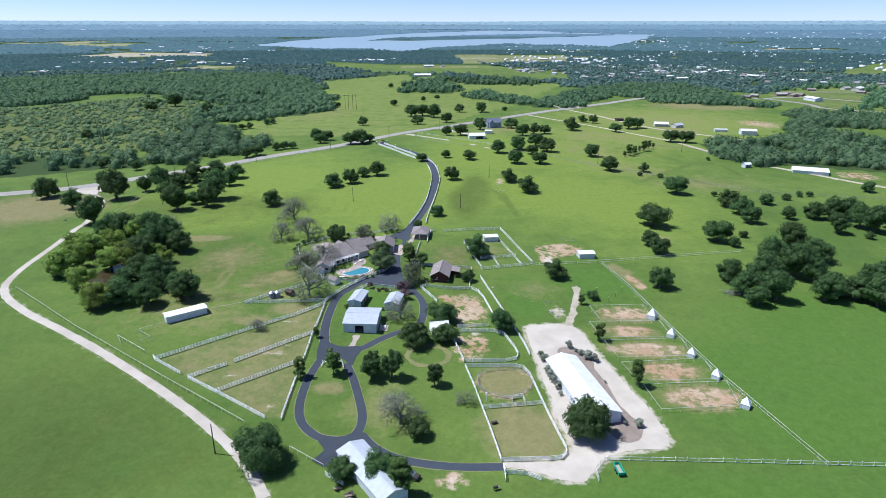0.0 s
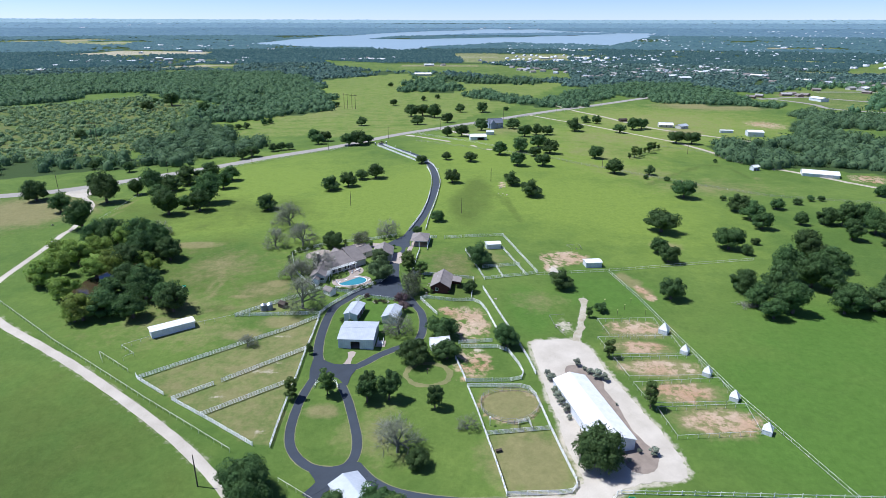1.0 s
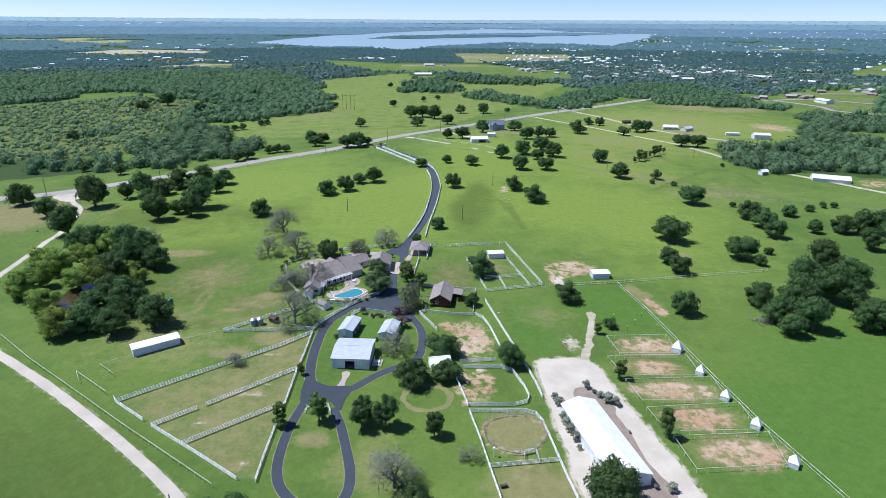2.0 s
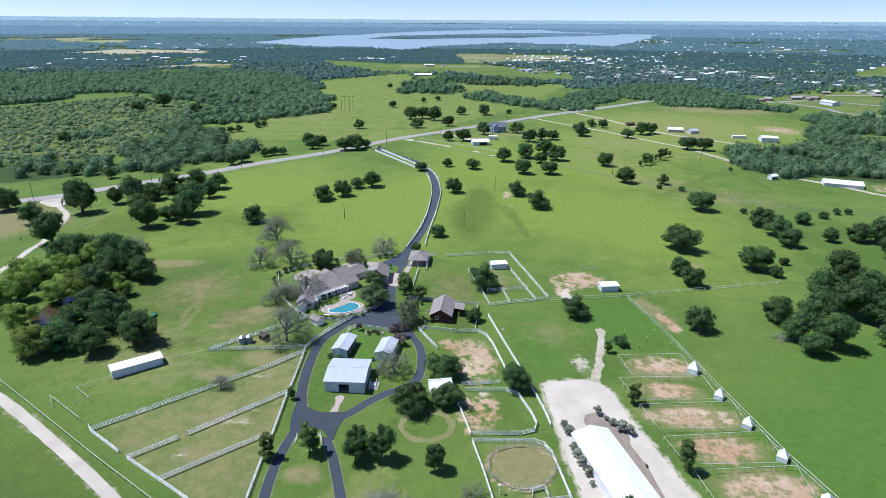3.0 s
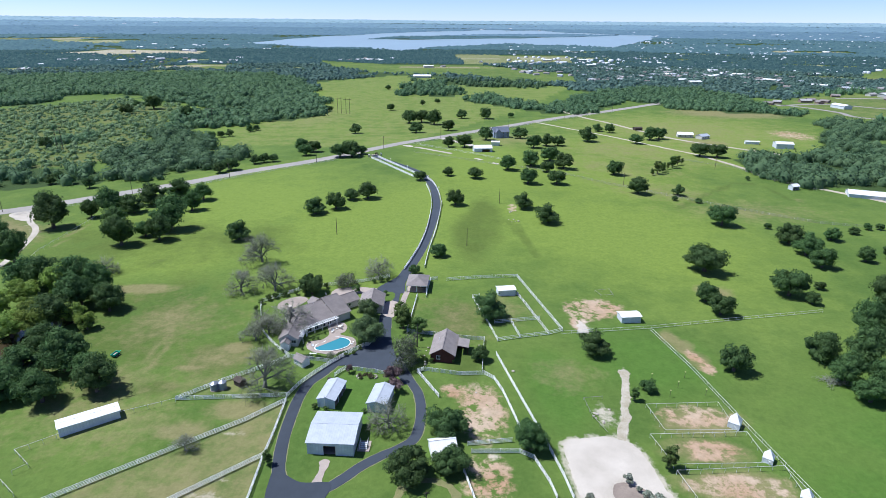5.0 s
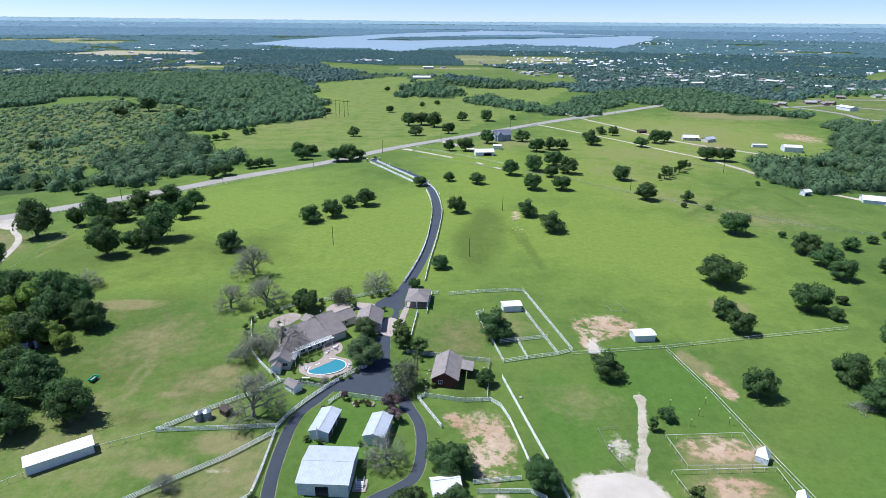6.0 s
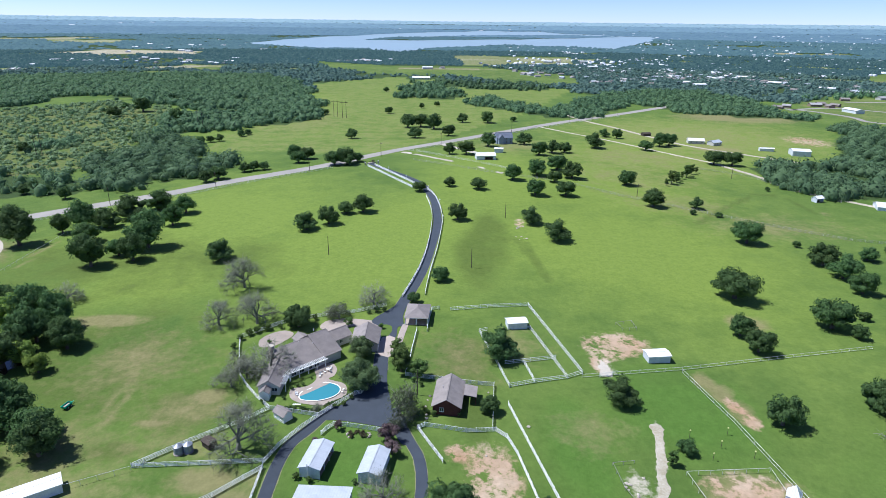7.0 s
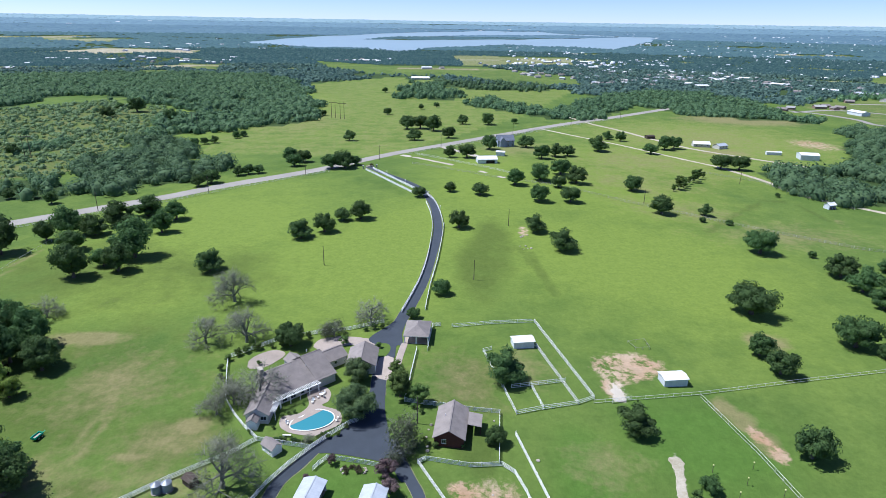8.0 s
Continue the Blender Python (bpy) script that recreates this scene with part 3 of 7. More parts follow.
M = dict(
    asphalt=surface("asphalt", (0.054, 0.065, 0.083), (0.04, 0.049, 0.062), 30, 0.25, 0.85, relief=0.5),
    highway=surface("worn asphalt", (0.37, 0.34, 0.3), (0.28, 0.26, 0.23), 12, 0.08, 0.9),
    caliche=surface("white caliche gravel", (0.56, 0.505, 0.425), (0.39, 0.345, 0.28), 5, 0.15, 0.95, relief=0.6),
    mulch=surface("grey brown mulch", (0.33, 0.27, 0.22), (0.2, 0.16, 0.13), 5, 0.3, 0.95, relief=0.8),
    concrete=surface("concrete", (0.42, 0.35, 0.3), (0.31, 0.26, 0.22), 6, 0.3, 0.9),
    white=surface("white paint", (0.86, 0.86, 0.84), (0.74, 0.74, 0.72), 5, 0.4, 0.55),
    pipe=surface("weathered white pipe", (0.72, 0.72, 0.68), (0.5, 0.5, 0.46), 5, 0.3, 0.6),
    wire=surface("grey wire fence", (0.35, 0.34, 0.32), (0.2, 0.19, 0.18), 5, 0.3, 0.7),
    whiteroof=ribbed("white metal roof", (0.84, 0.84, 0.83), (0.68, 0.68, 0.67), 0.6, 0.4),
    greyroof=ribbed("pale grey metal roof", (0.5, 0.53, 0.57), (0.4, 0.43, 0.47), 0.6, 0.4),
    whitewall=ribbed("white metal siding", (0.74, 0.77, 0.8), (0.56, 0.58, 0.61), 0.7, 0.5),
    shingle=surface("grey brown shingles", (0.285, 0.25, 0.232), (0.195, 0.172, 0.16), 14, 0.5, 0.9, relief=0.6),
    wall=surface("cream painted wall", (0.62, 0.6, 0.56), (0.5, 0.48, 0.45), 10, 0.5, 0.8),
    redwood=surface("dark red wood siding", (0.12, 0.042, 0.035), (0.07, 0.025, 0.022), 9, 0.5, 0.8),
    stone=surface("pale limestone", (0.5, 0.45, 0.38), (0.32, 0.28, 0.23), 5, 0.8, 0.9, relief=0.8),
    darkwood=surface("dark weathered wood", (0.1, 0.075, 0.06), (0.05, 0.04, 0.033), 9, 0.5, 0.85),
    pole=surface("creosoted pole", (0.13, 0.1, 0.08), (0.07, 0.055, 0.045), 9, 0.5, 0.9),
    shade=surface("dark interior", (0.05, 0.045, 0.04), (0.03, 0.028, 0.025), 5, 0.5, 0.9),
    zinc=surface("weathered zinc", (0.3, 0.33, 0.37), (0.2, 0.22, 0.26), 6, 0.5, 0.5, 0.3),
    steel=surface("galvanised steel", (0.5, 0.52, 0.55), (0.36, 0.38, 0.41), 6, 0.5, 0.35, 0.6),
    green=surface("green painted metal", (0.04, 0.48, 0.31), (0.03, 0.34, 0.21), 8, 0.8, 0.45),
    yellow=surface("yellow plastic cap", (0.7, 0.68, 0.3), (0.5, 0.5, 0.2), 8, 0.8, 0.5),
    bark=surface("oak bark", (0.16, 0.13, 0.105), (0.07, 0.056, 0.046), 7, 0.8, 0.95, relief=0.9),
    greybark=surface("pale grey bark", (0.23, 0.23, 0.185), (0.125, 0.127, 0.1), 7, 0.8, 0.95, relief=0.9),
    twig=surface("grey twigs", (0.265, 0.275, 0.21), (0.165, 0.175, 0.13), 5, 0.5, 0.95),
    oak=foliage("oak leaves", (0.142, 0.215, 0.072), (0.077, 0.132, 0.046)),
    willow=foliage("willow leaves", (0.38, 0.45, 0.095), (0.19, 0.26, 0.06)),
    sapling=foliage("garden leaves", (0.2, 0.275, 0.08), (0.1, 0.155, 0.045)),
    sparse=foliage("sparse grey green leaves", (0.19, 0.225, 0.125), (0.11, 0.135, 0.072)),
    olive=foliage("olive green leaves", (0.215, 0.285, 0.12), (0.115, 0.165, 0.07)),
    sage=foliage("sage leaves", (0.42, 0.45, 0.36), (0.26, 0.285, 0.21)),
    myrtle=foliage("faded purple flowers", (0.31, 0.225, 0.22), (0.17, 0.12, 0.12)),
    heather=foliage("brown green low plants", (0.2, 0.17, 0.11), (0.11, 0.1, 0.055)),
    # woods and farwoods: distance haze put into the leaf colour as a blue tint
    woods=foliage("woodland leaves", (0.225, 0.335, 0.155), (0.11, 0.19, 0.095), patch=0.09, speckle=0.14),
    farwoods=foliage("distant woodland leaves with haze tint", (0.2, 0.3, 0.225), (0.1, 0.175, 0.145), patch=0.03),
    # haze as emission: the farther the band, the stronger and bluer its glow
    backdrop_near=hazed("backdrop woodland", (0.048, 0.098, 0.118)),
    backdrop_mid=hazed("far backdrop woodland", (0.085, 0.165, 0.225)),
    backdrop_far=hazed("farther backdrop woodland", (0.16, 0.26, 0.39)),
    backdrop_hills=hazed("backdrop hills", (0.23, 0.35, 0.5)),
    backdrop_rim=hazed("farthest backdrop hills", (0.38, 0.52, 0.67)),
    scrub=foliage("scrub leaves", (0.34, 0.42, 0.21), (0.18, 0.25, 0.115), patch=0.1, speckle=0.2),
)


def grass_material():
    """Pasture: patches of lush, dull and dry grass, bare earth where the ground is worn, all broken up by noise."""
    m, n, l, b = nodes_of("pasture grass", 0.95, 0.0, 0.15)
    pos = n.new("ShaderNodeNewGeometry").outputs["Position"]

    def mask(key):
        a = n.new("ShaderNodeAttribute")
        a.attribute_name = key
        return a.outputs["Fac"]

    big, mid, fine = noise_node(n, l, pos, 0.012, 4.0), noise_node(n, l, pos, 0.07, 5.0, 0.6), noise_node(n, l, pos, 0.9, 6.0, 0.7)
    blend = sums(n, l, "ADD", sums(n, l, "MULTIPLY", big, 0.6), sums(n, l, "MULTIPLY", mid, 0.4))
    col = mixed(n, l, remap(n, l, blend, 0.39, 0.61), (0.078, 0.132, 0.026), (0.128, 0.185, 0.038))
    lush = remap(n, l, sums(n, l, "ADD", mask("lush"), sums(n, l, "MULTIPLY", sums(n, l, "SUBTRACT", mid, 0.5), 0.9)), 0.1, 0.9)
    col = mixed(n, l, lush, col, (0.166, 0.228, 0.04))
    deep = remap(n, l, sums(n, l, "ADD", mask("deep"), sums(n, l, "MULTIPLY", sums(n, l, "SUBTRACT", mid, 0.5), 1.4)), 0.2, 1.0)
    col = mixed(n, l, deep, col, (0.083, 0.155, 0.026))
    dark = remap(n, l, sums(n, l, "ADD", mask("rank"), sums(n, l, "MULTIPLY", sums(n, l, "SUBTRACT", mid, 0.5), 1.8)), 0.4, 1.0)
    col = mixed(n, l, sums(n, l, "MULTIPLY", dark, 0.55), col, (0.06, 0.085, 0.018))
    mot = noise_node(n, l, pos, 0.28, 5.0, 0.75)
    patchy = sums(n, l, "ADD", sums(n, l, "MULTIPLY", sums(n, l, "SUBTRACT", mid, 0.5), 1.2), sums(n, l, "MULTIPLY", sums(n, l, "SUBTRACT", mot, 0.5), 1.1))
    dry = remap(n, l, sums(n, l, "ADD", mask("dry"), patchy), 0.3, 1.05)
    col = mixed(n, l, sums(n, l, "MULTIPLY", dry, 0.75), col, (0.24, 0.205, 0.098))
    wood = remap(n, l, sums(n, l, "ADD", mask("wood"), sums(n, l, "SUBTRACT", mid, 0.5)), 0.3, 0.8)
    col = mixed(n, l, wood, col, (0.045, 0.075, 0.022))
    worn = sums(n, l, "MULTIPLY", mask("earth"), sums(n, l, "ADD", sums(n, l, "MULTIPLY", sums(n, l, "SUBTRACT", mot, 0.5), 6.5), 0.85))
    earth = remap(n, l, worn, 0.3, 0.95)
    soil = mixed(n, l, remap(n, l, mid, 0.35, 0.65), (0.375, 0.232, 0.138), (0.46, 0.355, 0.25))
    col = mixed(n, l, earth, col, soil)
    # pale gravel by the tracks, and haze over far fields, mixed into the colour
    chalk_haze = remap(n, l, sums(n, l, "ADD", mask("chalk_haze"), sums(n, l, "MULTIPLY", sums(n, l, "SUBTRACT", mot, 0.5), 2.4)), 0.42, 0.8)
    col = mixed(n, l, sums(n, l, "MULTIPLY", chalk_haze, mask("chalk_haze")), col, (0.55, 0.48, 0.39))
    tuft = noise_node(n, l, pos, 0.35, 7.0, 0.8)
    col = mixed(n, l, 1.0, col, mixed(n, l, remap(n, l, fine, 0.3, 0.7), (0.88, 0.89, 0.88), (1.11, 1.1, 1.11)), "MULTIPLY")
    col = mixed(n, l, 1.0, col, mixed(n, l, remap(n, l, tuft, 0.34, 0.66), (0.86, 0.89, 0.85), (1.13, 1.11, 1.14)), "MULTIPLY")
    l.new(col, b.inputs["Base Color"])
    bump(n, l, b, sums(n, l, "ADD", fine, sums(n, l, "ADD", mot, tuft)), 0.55, 0.25)
    return m


M["track"] = surface("worn gravel and dust", (0.56, 0.5, 0.41), (0.33, 0.29, 0.19), 2.5, 0.35, 0.95, relief=0.6)
M["verge"] = surface("worn verge", (0.24, 0.22, 0.12), (0.11, 0.15, 0.05), 3, 0.4, 0.95, relief=0.6)
M["grass"] = grass_material()


def water_material(name, colour, rough):
    m, n, l, b = nodes_of(name, rough, 0.0, 0.5)
    pos = n.new("ShaderNodeNewGeometry").outputs["Position"]
    f = noise_node(n, l, pos, 0.9, 3.0)
    l.new(mixed(n, l, noise_node(n, l, pos, 0.02), colour, tuple(c * 0.8 for c in colour)), b.inputs["Base Color"])
    bump(n, l, b, f, 0.15, 0.05)
    return m


M["lake"] = water_material("lake water", (0.33, 0.43, 0.46), 0.35)
M["pond"] = water_material("brown pond water", (0.06, 0.045, 0.025), 0.08)
M["pool"] = water_material("pool water", (0.06, 0.26, 0.31), 0.05)


# ---- building helpers ----
def part(name, bm, material, parent=None, label="", smooth=False):
    """Links a bmesh as one mesh object under a thing or a part."""
    me = bpy.data.meshes.new(name)
    bm.to_mesh(me)
    bm.free()
    return part_mesh(name, me, material, parent, label, smooth)


def part_mesh(name, me, material, parent=None, label="", smooth=False):
    if not me.materials:
        me.materials.append(material)
    if smooth:
        me.shade_smooth()
    ob = new(name, me)
    ob.parent = parent
    if label:
        tagged(ob, label)
    return ob


def thing(name, m, label, category, group="", kind=""):
    ob = new(name)
    ob.empty_display_size = 0.5
    ob.matrix_basis = m
    return tagged(ob, label, category, group, kind)


def array_mesh(name, verts, faces):
    """A mesh from numpy arrays: vertices, and faces that all have the same number of corners."""
    verts, faces = np.asarray(verts, np.float32), np.asarray(faces, np.int32)
    me = bpy.data.meshes.new(name)
    me.vertices.add(len(verts))
    me.vertices.foreach_set("co", verts.ravel())
    k = faces.shape[1]
    me.loops.add(faces.size)
    me.loops.foreach_set("vertex_index", faces.ravel())
    me.polygons.add(len(faces))
    me.polygons.foreach_set("loop_start", np.arange(0, faces.size, k, dtype=np.int32))
    me.update(calc_edges=True)
    return me


def box(bm, x0, x1, y0, y1, z0, z1, bevel=0.0):
    r = bmesh.ops.create_cube(bm, size=1.0, matrix=Matrix.LocRotScale(((x0 + x1) / 2, (y0 + y1) / 2, (z0 + z1) / 2), None, (x1 - x0, y1 - y0, z1 - z0)))
    if bevel:
        bmesh.ops.bevel(bm, geom=list({e for v in r["verts"] for e in v.link_edges}), offset=bevel, segments=1, affect="EDGES")
    return bm


def boxed(*a, bevel=0.0):
    return box(bmesh.new(), *a, bevel=bevel)


def slab(bm, corners, thick):
    """A slanting plate: its four upper corners, and its thickness downwards."""
    top = [bm.verts.new(c) for c in corners]
    low = [bm.verts.new((c[0], c[1], c[2] - thick)) for c in corners]
    bm.faces.new(top)
    bm.faces.new(low[::-1])
    for i in range(len(top)):
        j = (i + 1) % len(top)
        bm.faces.new((top[j], top[i], low[i], low[j]))
    bmesh.ops.recalc_face_normals(bm, faces=bm.faces)
    return bm


def prism(bm, outline, y0, y1):
    """An outline in x and z, drawn out along y."""
    a, b = [bm.verts.new((x, y0, z)) for x, z in outline], [bm.verts.new((x, y1, z)) for x, z in outline]
    bm.faces.new(a)
    bm.faces.new(b[::-1])
    for i in range(len(a)):
        j = (i + 1) % len(a)
        bm.faces.new((a[j], a[i], b[i], b[j]))
    bmesh.ops.recalc_face_normals(bm, faces=bm.faces)
    return bm


def rod(bm, a, b, r0, r1=None, sides=6):
    """A tapered rod from a to b."""
    a, b = Vector(a), Vector(b)
    d = b - a
    m = Matrix.Translation((a + b) / 2) @ d.to_track_quat("Z", "Y").to_matrix().to_4x4()
    bmesh.ops.create_cone(bm, cap_ends=True, segments=sides, radius1=r0, radius2=r0 if r1 is None else r1, depth=d.length, matrix=m)
    return bm


def curved(points, steps=6, closed=False):
    """A smooth line through the points (Catmull-Rom)."""
    p = [Vector((*q[:2], 0)) for q in points]
    n, out = len(p), []
    for i in range(n if closed else n - 1):
        a, b, c, d = (p[(i - 1) % n], p[i], p[(i + 1) % n], p[(i + 2) % n]) if closed else (p[max(i - 1, 0)], p[i], p[i + 1], p[min(i + 2, n - 1)])
        for k in range(steps):
            t = k / steps
            out.append(0.5 * (2 * b + (c - a) * t + (2 * a - 5 * b + 4 * c - d) * t * t + (3 * b - a - 3 * c + d) * t ** 3))
    return out if closed else out + [p[-1]]


def inside(x, y, outline):
    """Which of the points lie within an outline."""
    x, y = np.asarray(x, float), np.asarray(y, float)
    hit = np.zeros(x.shape, bool)
    for (ax, ay), (bx, by) in zip(outline, outline[1:] + outline[:1]):
        if ay != by:
            hit ^= ((ay > y) != (by > y)) & (x < (bx - ax) * (y - ay) / (by - ay) + ax)
    return hit


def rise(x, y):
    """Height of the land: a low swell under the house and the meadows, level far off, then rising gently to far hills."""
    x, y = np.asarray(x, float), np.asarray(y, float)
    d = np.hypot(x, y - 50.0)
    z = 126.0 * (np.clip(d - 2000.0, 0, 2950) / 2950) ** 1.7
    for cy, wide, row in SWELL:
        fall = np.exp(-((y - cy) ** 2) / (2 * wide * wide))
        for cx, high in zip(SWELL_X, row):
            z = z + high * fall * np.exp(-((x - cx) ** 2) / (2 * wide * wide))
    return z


def lie(x, y, up=0.0):
    """A point of the land's surface, or up metres above it."""
    return Vector((x, y, float(rise(x, y)) + up))


def strip(name, points, width, material, z, label, category, ragged=0.1, closed=False, thick=0.04):
    """A road: a smooth line widened to both sides, with a slightly ragged edge and a real thickness."""
    line = curved(points, 8, closed)
    bm, rows = bmesh.new(), []
    for i, p in enumerate(line):
        a, b = line[max(i - 1, 0)] if not closed else line[i - 1], line[(i + 1) % len(line)] if closed else line[min(i + 1, len(line) - 1)]
        side = Vector((-(b - a).y, (b - a).x, 0)).normalized()
        w = [width / 2 + ragged * (noise.noise(p * 0.23 + Vector((k * 9, 0, 0))) + 0.6 * noise.noise(p * 0.9 + Vector((k * 5, 3, 0)))) for k in (0, 1)]
        e = [p + side * (w[0] + 0.15), p + side * w[0], p - side * w[1], p - side * (w[1] + 0.15)]
        rows.append([bm.verts.new((q.x, q.y, float(rise(q.x, q.y)) + h)) for q, h in zip(e, (z - thick, z, z, z - thick))])
    for i in range(len(rows) if closed else len(rows) - 1):
        a, b = rows[i], rows[(i + 1) % len(rows)]
        for k in range(3):
            bm.faces.new((a[k], b[k], b[k + 1], a[k + 1]))
    return tagged(part(name, bm, material), label, category, kind="structure")


def yard(name, outline, material, z, label, category, ragged=0.3, steps=6, thick=0.04):
    """A flat area with a smooth, slightly ragged edge."""
    line = curved(outline, steps, True)
    bm = bmesh.new()

    def worn(p, k):
        q = p + Vector((k, k, k))
        return ragged * (noise.noise(q * 0.31) + 0.8 * noise.noise(q * 1.1))

    edge = [(p.x + worn(p, 0), p.y + worn(p, 7)) for p in line]
    bm.faces.new([bm.verts.new((x, y, 0)) for x, y in edge])
    for axis in (0, 1):
        lo, hi = min(p[axis] for p in edge), max(p[axis] for p in edge)
        for c in np.arange(lo + 3.0, hi, 3.0):
            bmesh.ops.bisect_plane(bm, geom=[*bm.verts, *bm.edges, *bm.faces], plane_co=(c, c, 0), plane_no=(1 - axis, axis, 0))
    bmesh.ops.recalc_face_normals(bm, faces=bm.faces)
    if sum(f.normal.z for f in bm.faces) < 0:
        bmesh.ops.reverse_faces(bm, faces=bm.faces)
    rim = [e for e in bm.edges if e.is_boundary]
    skirt = bmesh.ops.extrude_edge_only(bm, edges=rim)["geom"]
    low = {v for v in skirt if isinstance(v, bmesh.types.BMVert)}
    for v in bm.verts:
        v.co.z = float(rise(v.co.x, v.co.y)) + (z - thick if v in low else z)
    return tagged(part(name, bm, material), label, category, kind="structure")


# ---- ground ----
def axis_steps(lo, hi, fine, grow, far):
    """Grid lines: even between lo and hi, wider and wider out to far on both sides."""
    mid = list(np.arange(lo, hi + 0.1, fine))
    step, a, b = fine, [], []
    x = hi
    while x < far:
        step = min(step * grow, 90)
        x += step
        a.append(x)
    step, x = fine, lo
    while x > -far:
        step = min(step * grow, 90)
        x -= step
        b.append(x)
    return np.array(b[::-1] + mid + a)


def spots(x, y, ellipses, soft=0.45):
    """1 in the middle of the ellipses, falling softly to 0 at their edges."""
    out = np.zeros(x.shape)
    for cx, cy, rx, ry in ellipses:
        r = np.hypot((x - cx) / max(rx, 1), (y - cy) / max(ry, 1))
        out = np.maximum(out, np.clip((1 + soft - r) / (2 * soft), 0, 1))
    return out


def near_lines(x, y, lines, wide):
    """1 on the lines, falling to 0 at a distance."""
    out = np.zeros(x.shape)
    for line in lines:
        for (ax, ay), (bx, by) in zip(line, line[1:]):
            dx, dy = bx - ax, by - ay
            t = np.clip(((x - ax) * dx + (y - ay) * dy) / (dx * dx + dy * dy), 0, 1)
            out = np.maximum(out, np.clip(1.5 - np.hypot(x - ax - t * dx, y - ay - t * dy) / wide, 0, 1))
    return out


def open_land(n, seed):
    """Cleared fields in the far woodland: long rectangles across the view, four corners each."""
    rng, out = random.Random(seed), []
    while len(out) < n:
        d, a = rng.uniform(1500, 3300), radians(rng.uniform(-37, 37))
        x, y, turn = d * math.sin(a), 50 + d * math.cos(a), rng.uniform(-0.25, 0.25) - a
        w, h = rng.uniform(40, 170) * d / 2500, rng.uniform(18, 60) * d / 2500
        c, s = math.cos(turn), math.sin(turn)
        box4 = [(x + u * w * c - v * h * s, y + u * w * s + v * h * c) for u, v in ((-1, -1), (1, -1), (0.8, 1), (-0.9, 1))]
        if not np.any(inside(np.array([p[0] for p in box4] + [x]), np.array([p[1] for p in box4] + [y]), LAKE)):
            out.append(box4)
    return out


CLEARINGS = open_land(34, 4)


def build_ground():
    gx, gy = axis_steps(-150, 110, 1.6, 1.04, 4930), axis_steps(100, 300, 1.6, 1.04, 4930)
    X, Y = np.meshgrid(gx, gy)
    x, y = X.ravel(), Y.ravel()
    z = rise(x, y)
    nx, ny = len(gx), len(gy)
    idx = np.arange(nx * ny).reshape(ny, nx)
    faces = np.stack([idx[:-1, :-1], idx[:-1, 1:], idx[1:, 1:], idx[1:, :-1]], -1).reshape(-1, 4)
    me = array_mesh("ground", np.stack([x, y, z], -1), faces)
    d = np.hypot(x, y - 50)
    wood = ((d > 1050) & ~np.any([inside(x, y, f) for f in (FIELD_LONG, FIELD_HOUSES, FIELD_A, FIELD_TAN, FIELD_B, FIELD_C, FIELD_D, SUBURB, MEADOW_NORTH, *CLEARINGS)], 0)).astype(float)
    for f in (WOOD_WEST, WOOD_STRIP, WOOD_ROADSIDE, WOOD_EAST, WOOD_RIDGE, WOOD_MEADOW, WOOD_FIELD):
        wood = np.maximum(wood, inside(x, y, f))
    # dry ground; in far fields and meadows its tone also stands in for haze
    dry = np.maximum(1.2 * spots(x, y, DRY), 0.75 * spots(x, y, FADED, 0.9))
    for f, v in ((FIELD_TAN, 1.05), (FIELD_HOUSES, 0.7), (SUBURB, 0.3), (SCRUB, 0.5), (PADDOCKS, 0.78), (FIELD_LONG, 0.35), (FIELD_B, 0.5), (FIELD_A, 0.6), (FIELD_C, 0.5), (FIELD_D, 0.4), (COMMON, 0.5), (MEADOW_NORTH, 0.45)):
        dry = np.maximum(dry, v * inside(x, y, f))
    dry = np.maximum(dry, 0.8 * near_lines(x, y, WHEEL_TRACKS, 1.1))
    rank = np.maximum(spots(x, y, DARK_GRASS), 0.9 * near_lines(x, y, DAMP_LINES, 3.0))
    rank = np.maximum(rank, np.maximum(0.85 * inside(x, y, SCRUB), 0.95 * spots(x, y, OLIVE, 0.7)))
    for k, f in enumerate(CLEARINGS):
        dry = np.maximum(dry, (0.45, 0.7, 1.0)[k % 3] * inside(x, y, f))
    dry = np.maximum(dry, 1.15 * inside(x, y, PEN_RING))
    earth = np.maximum(spots(x, y, EARTH), 0.6 * near_lines(x, y, [PEN_RING + PEN_RING[:1]], 0.9))
    chalk_haze = np.maximum(near_lines(x, y, [TRACK], 1.2), 0.8 * near_lines(x, y, [CALICHE + CALICHE[:1]], 1.6))
    chalk_haze = np.maximum(chalk_haze, 0.6 * near_lines(x, y, [GRAVEL_ROAD], 2.4))
    chalk_haze = np.maximum(chalk_haze, 0.9 * spots(x, y, [(46.1, 252.8, 3.0, 6.0), (42.1, 202.7, 3.0, 6.0), (10.9, 184.5, 2.0, 2.0)]) * 0.85)
    chalk_haze = np.maximum(chalk_haze, 0.6 * spots(x, y, [(-54.3, 168.9, 5.5, 1.6), (-47.1, 141.0, 2.2, 2.2), (-54.6, 189.7, 3.5, 1.5), (-51.1, 174.1, 2.5, 1.2), (2.8, 114.1, 3.0, 3.0), (-63.3, 156.0, 2.5, 1.5)], 0.6))
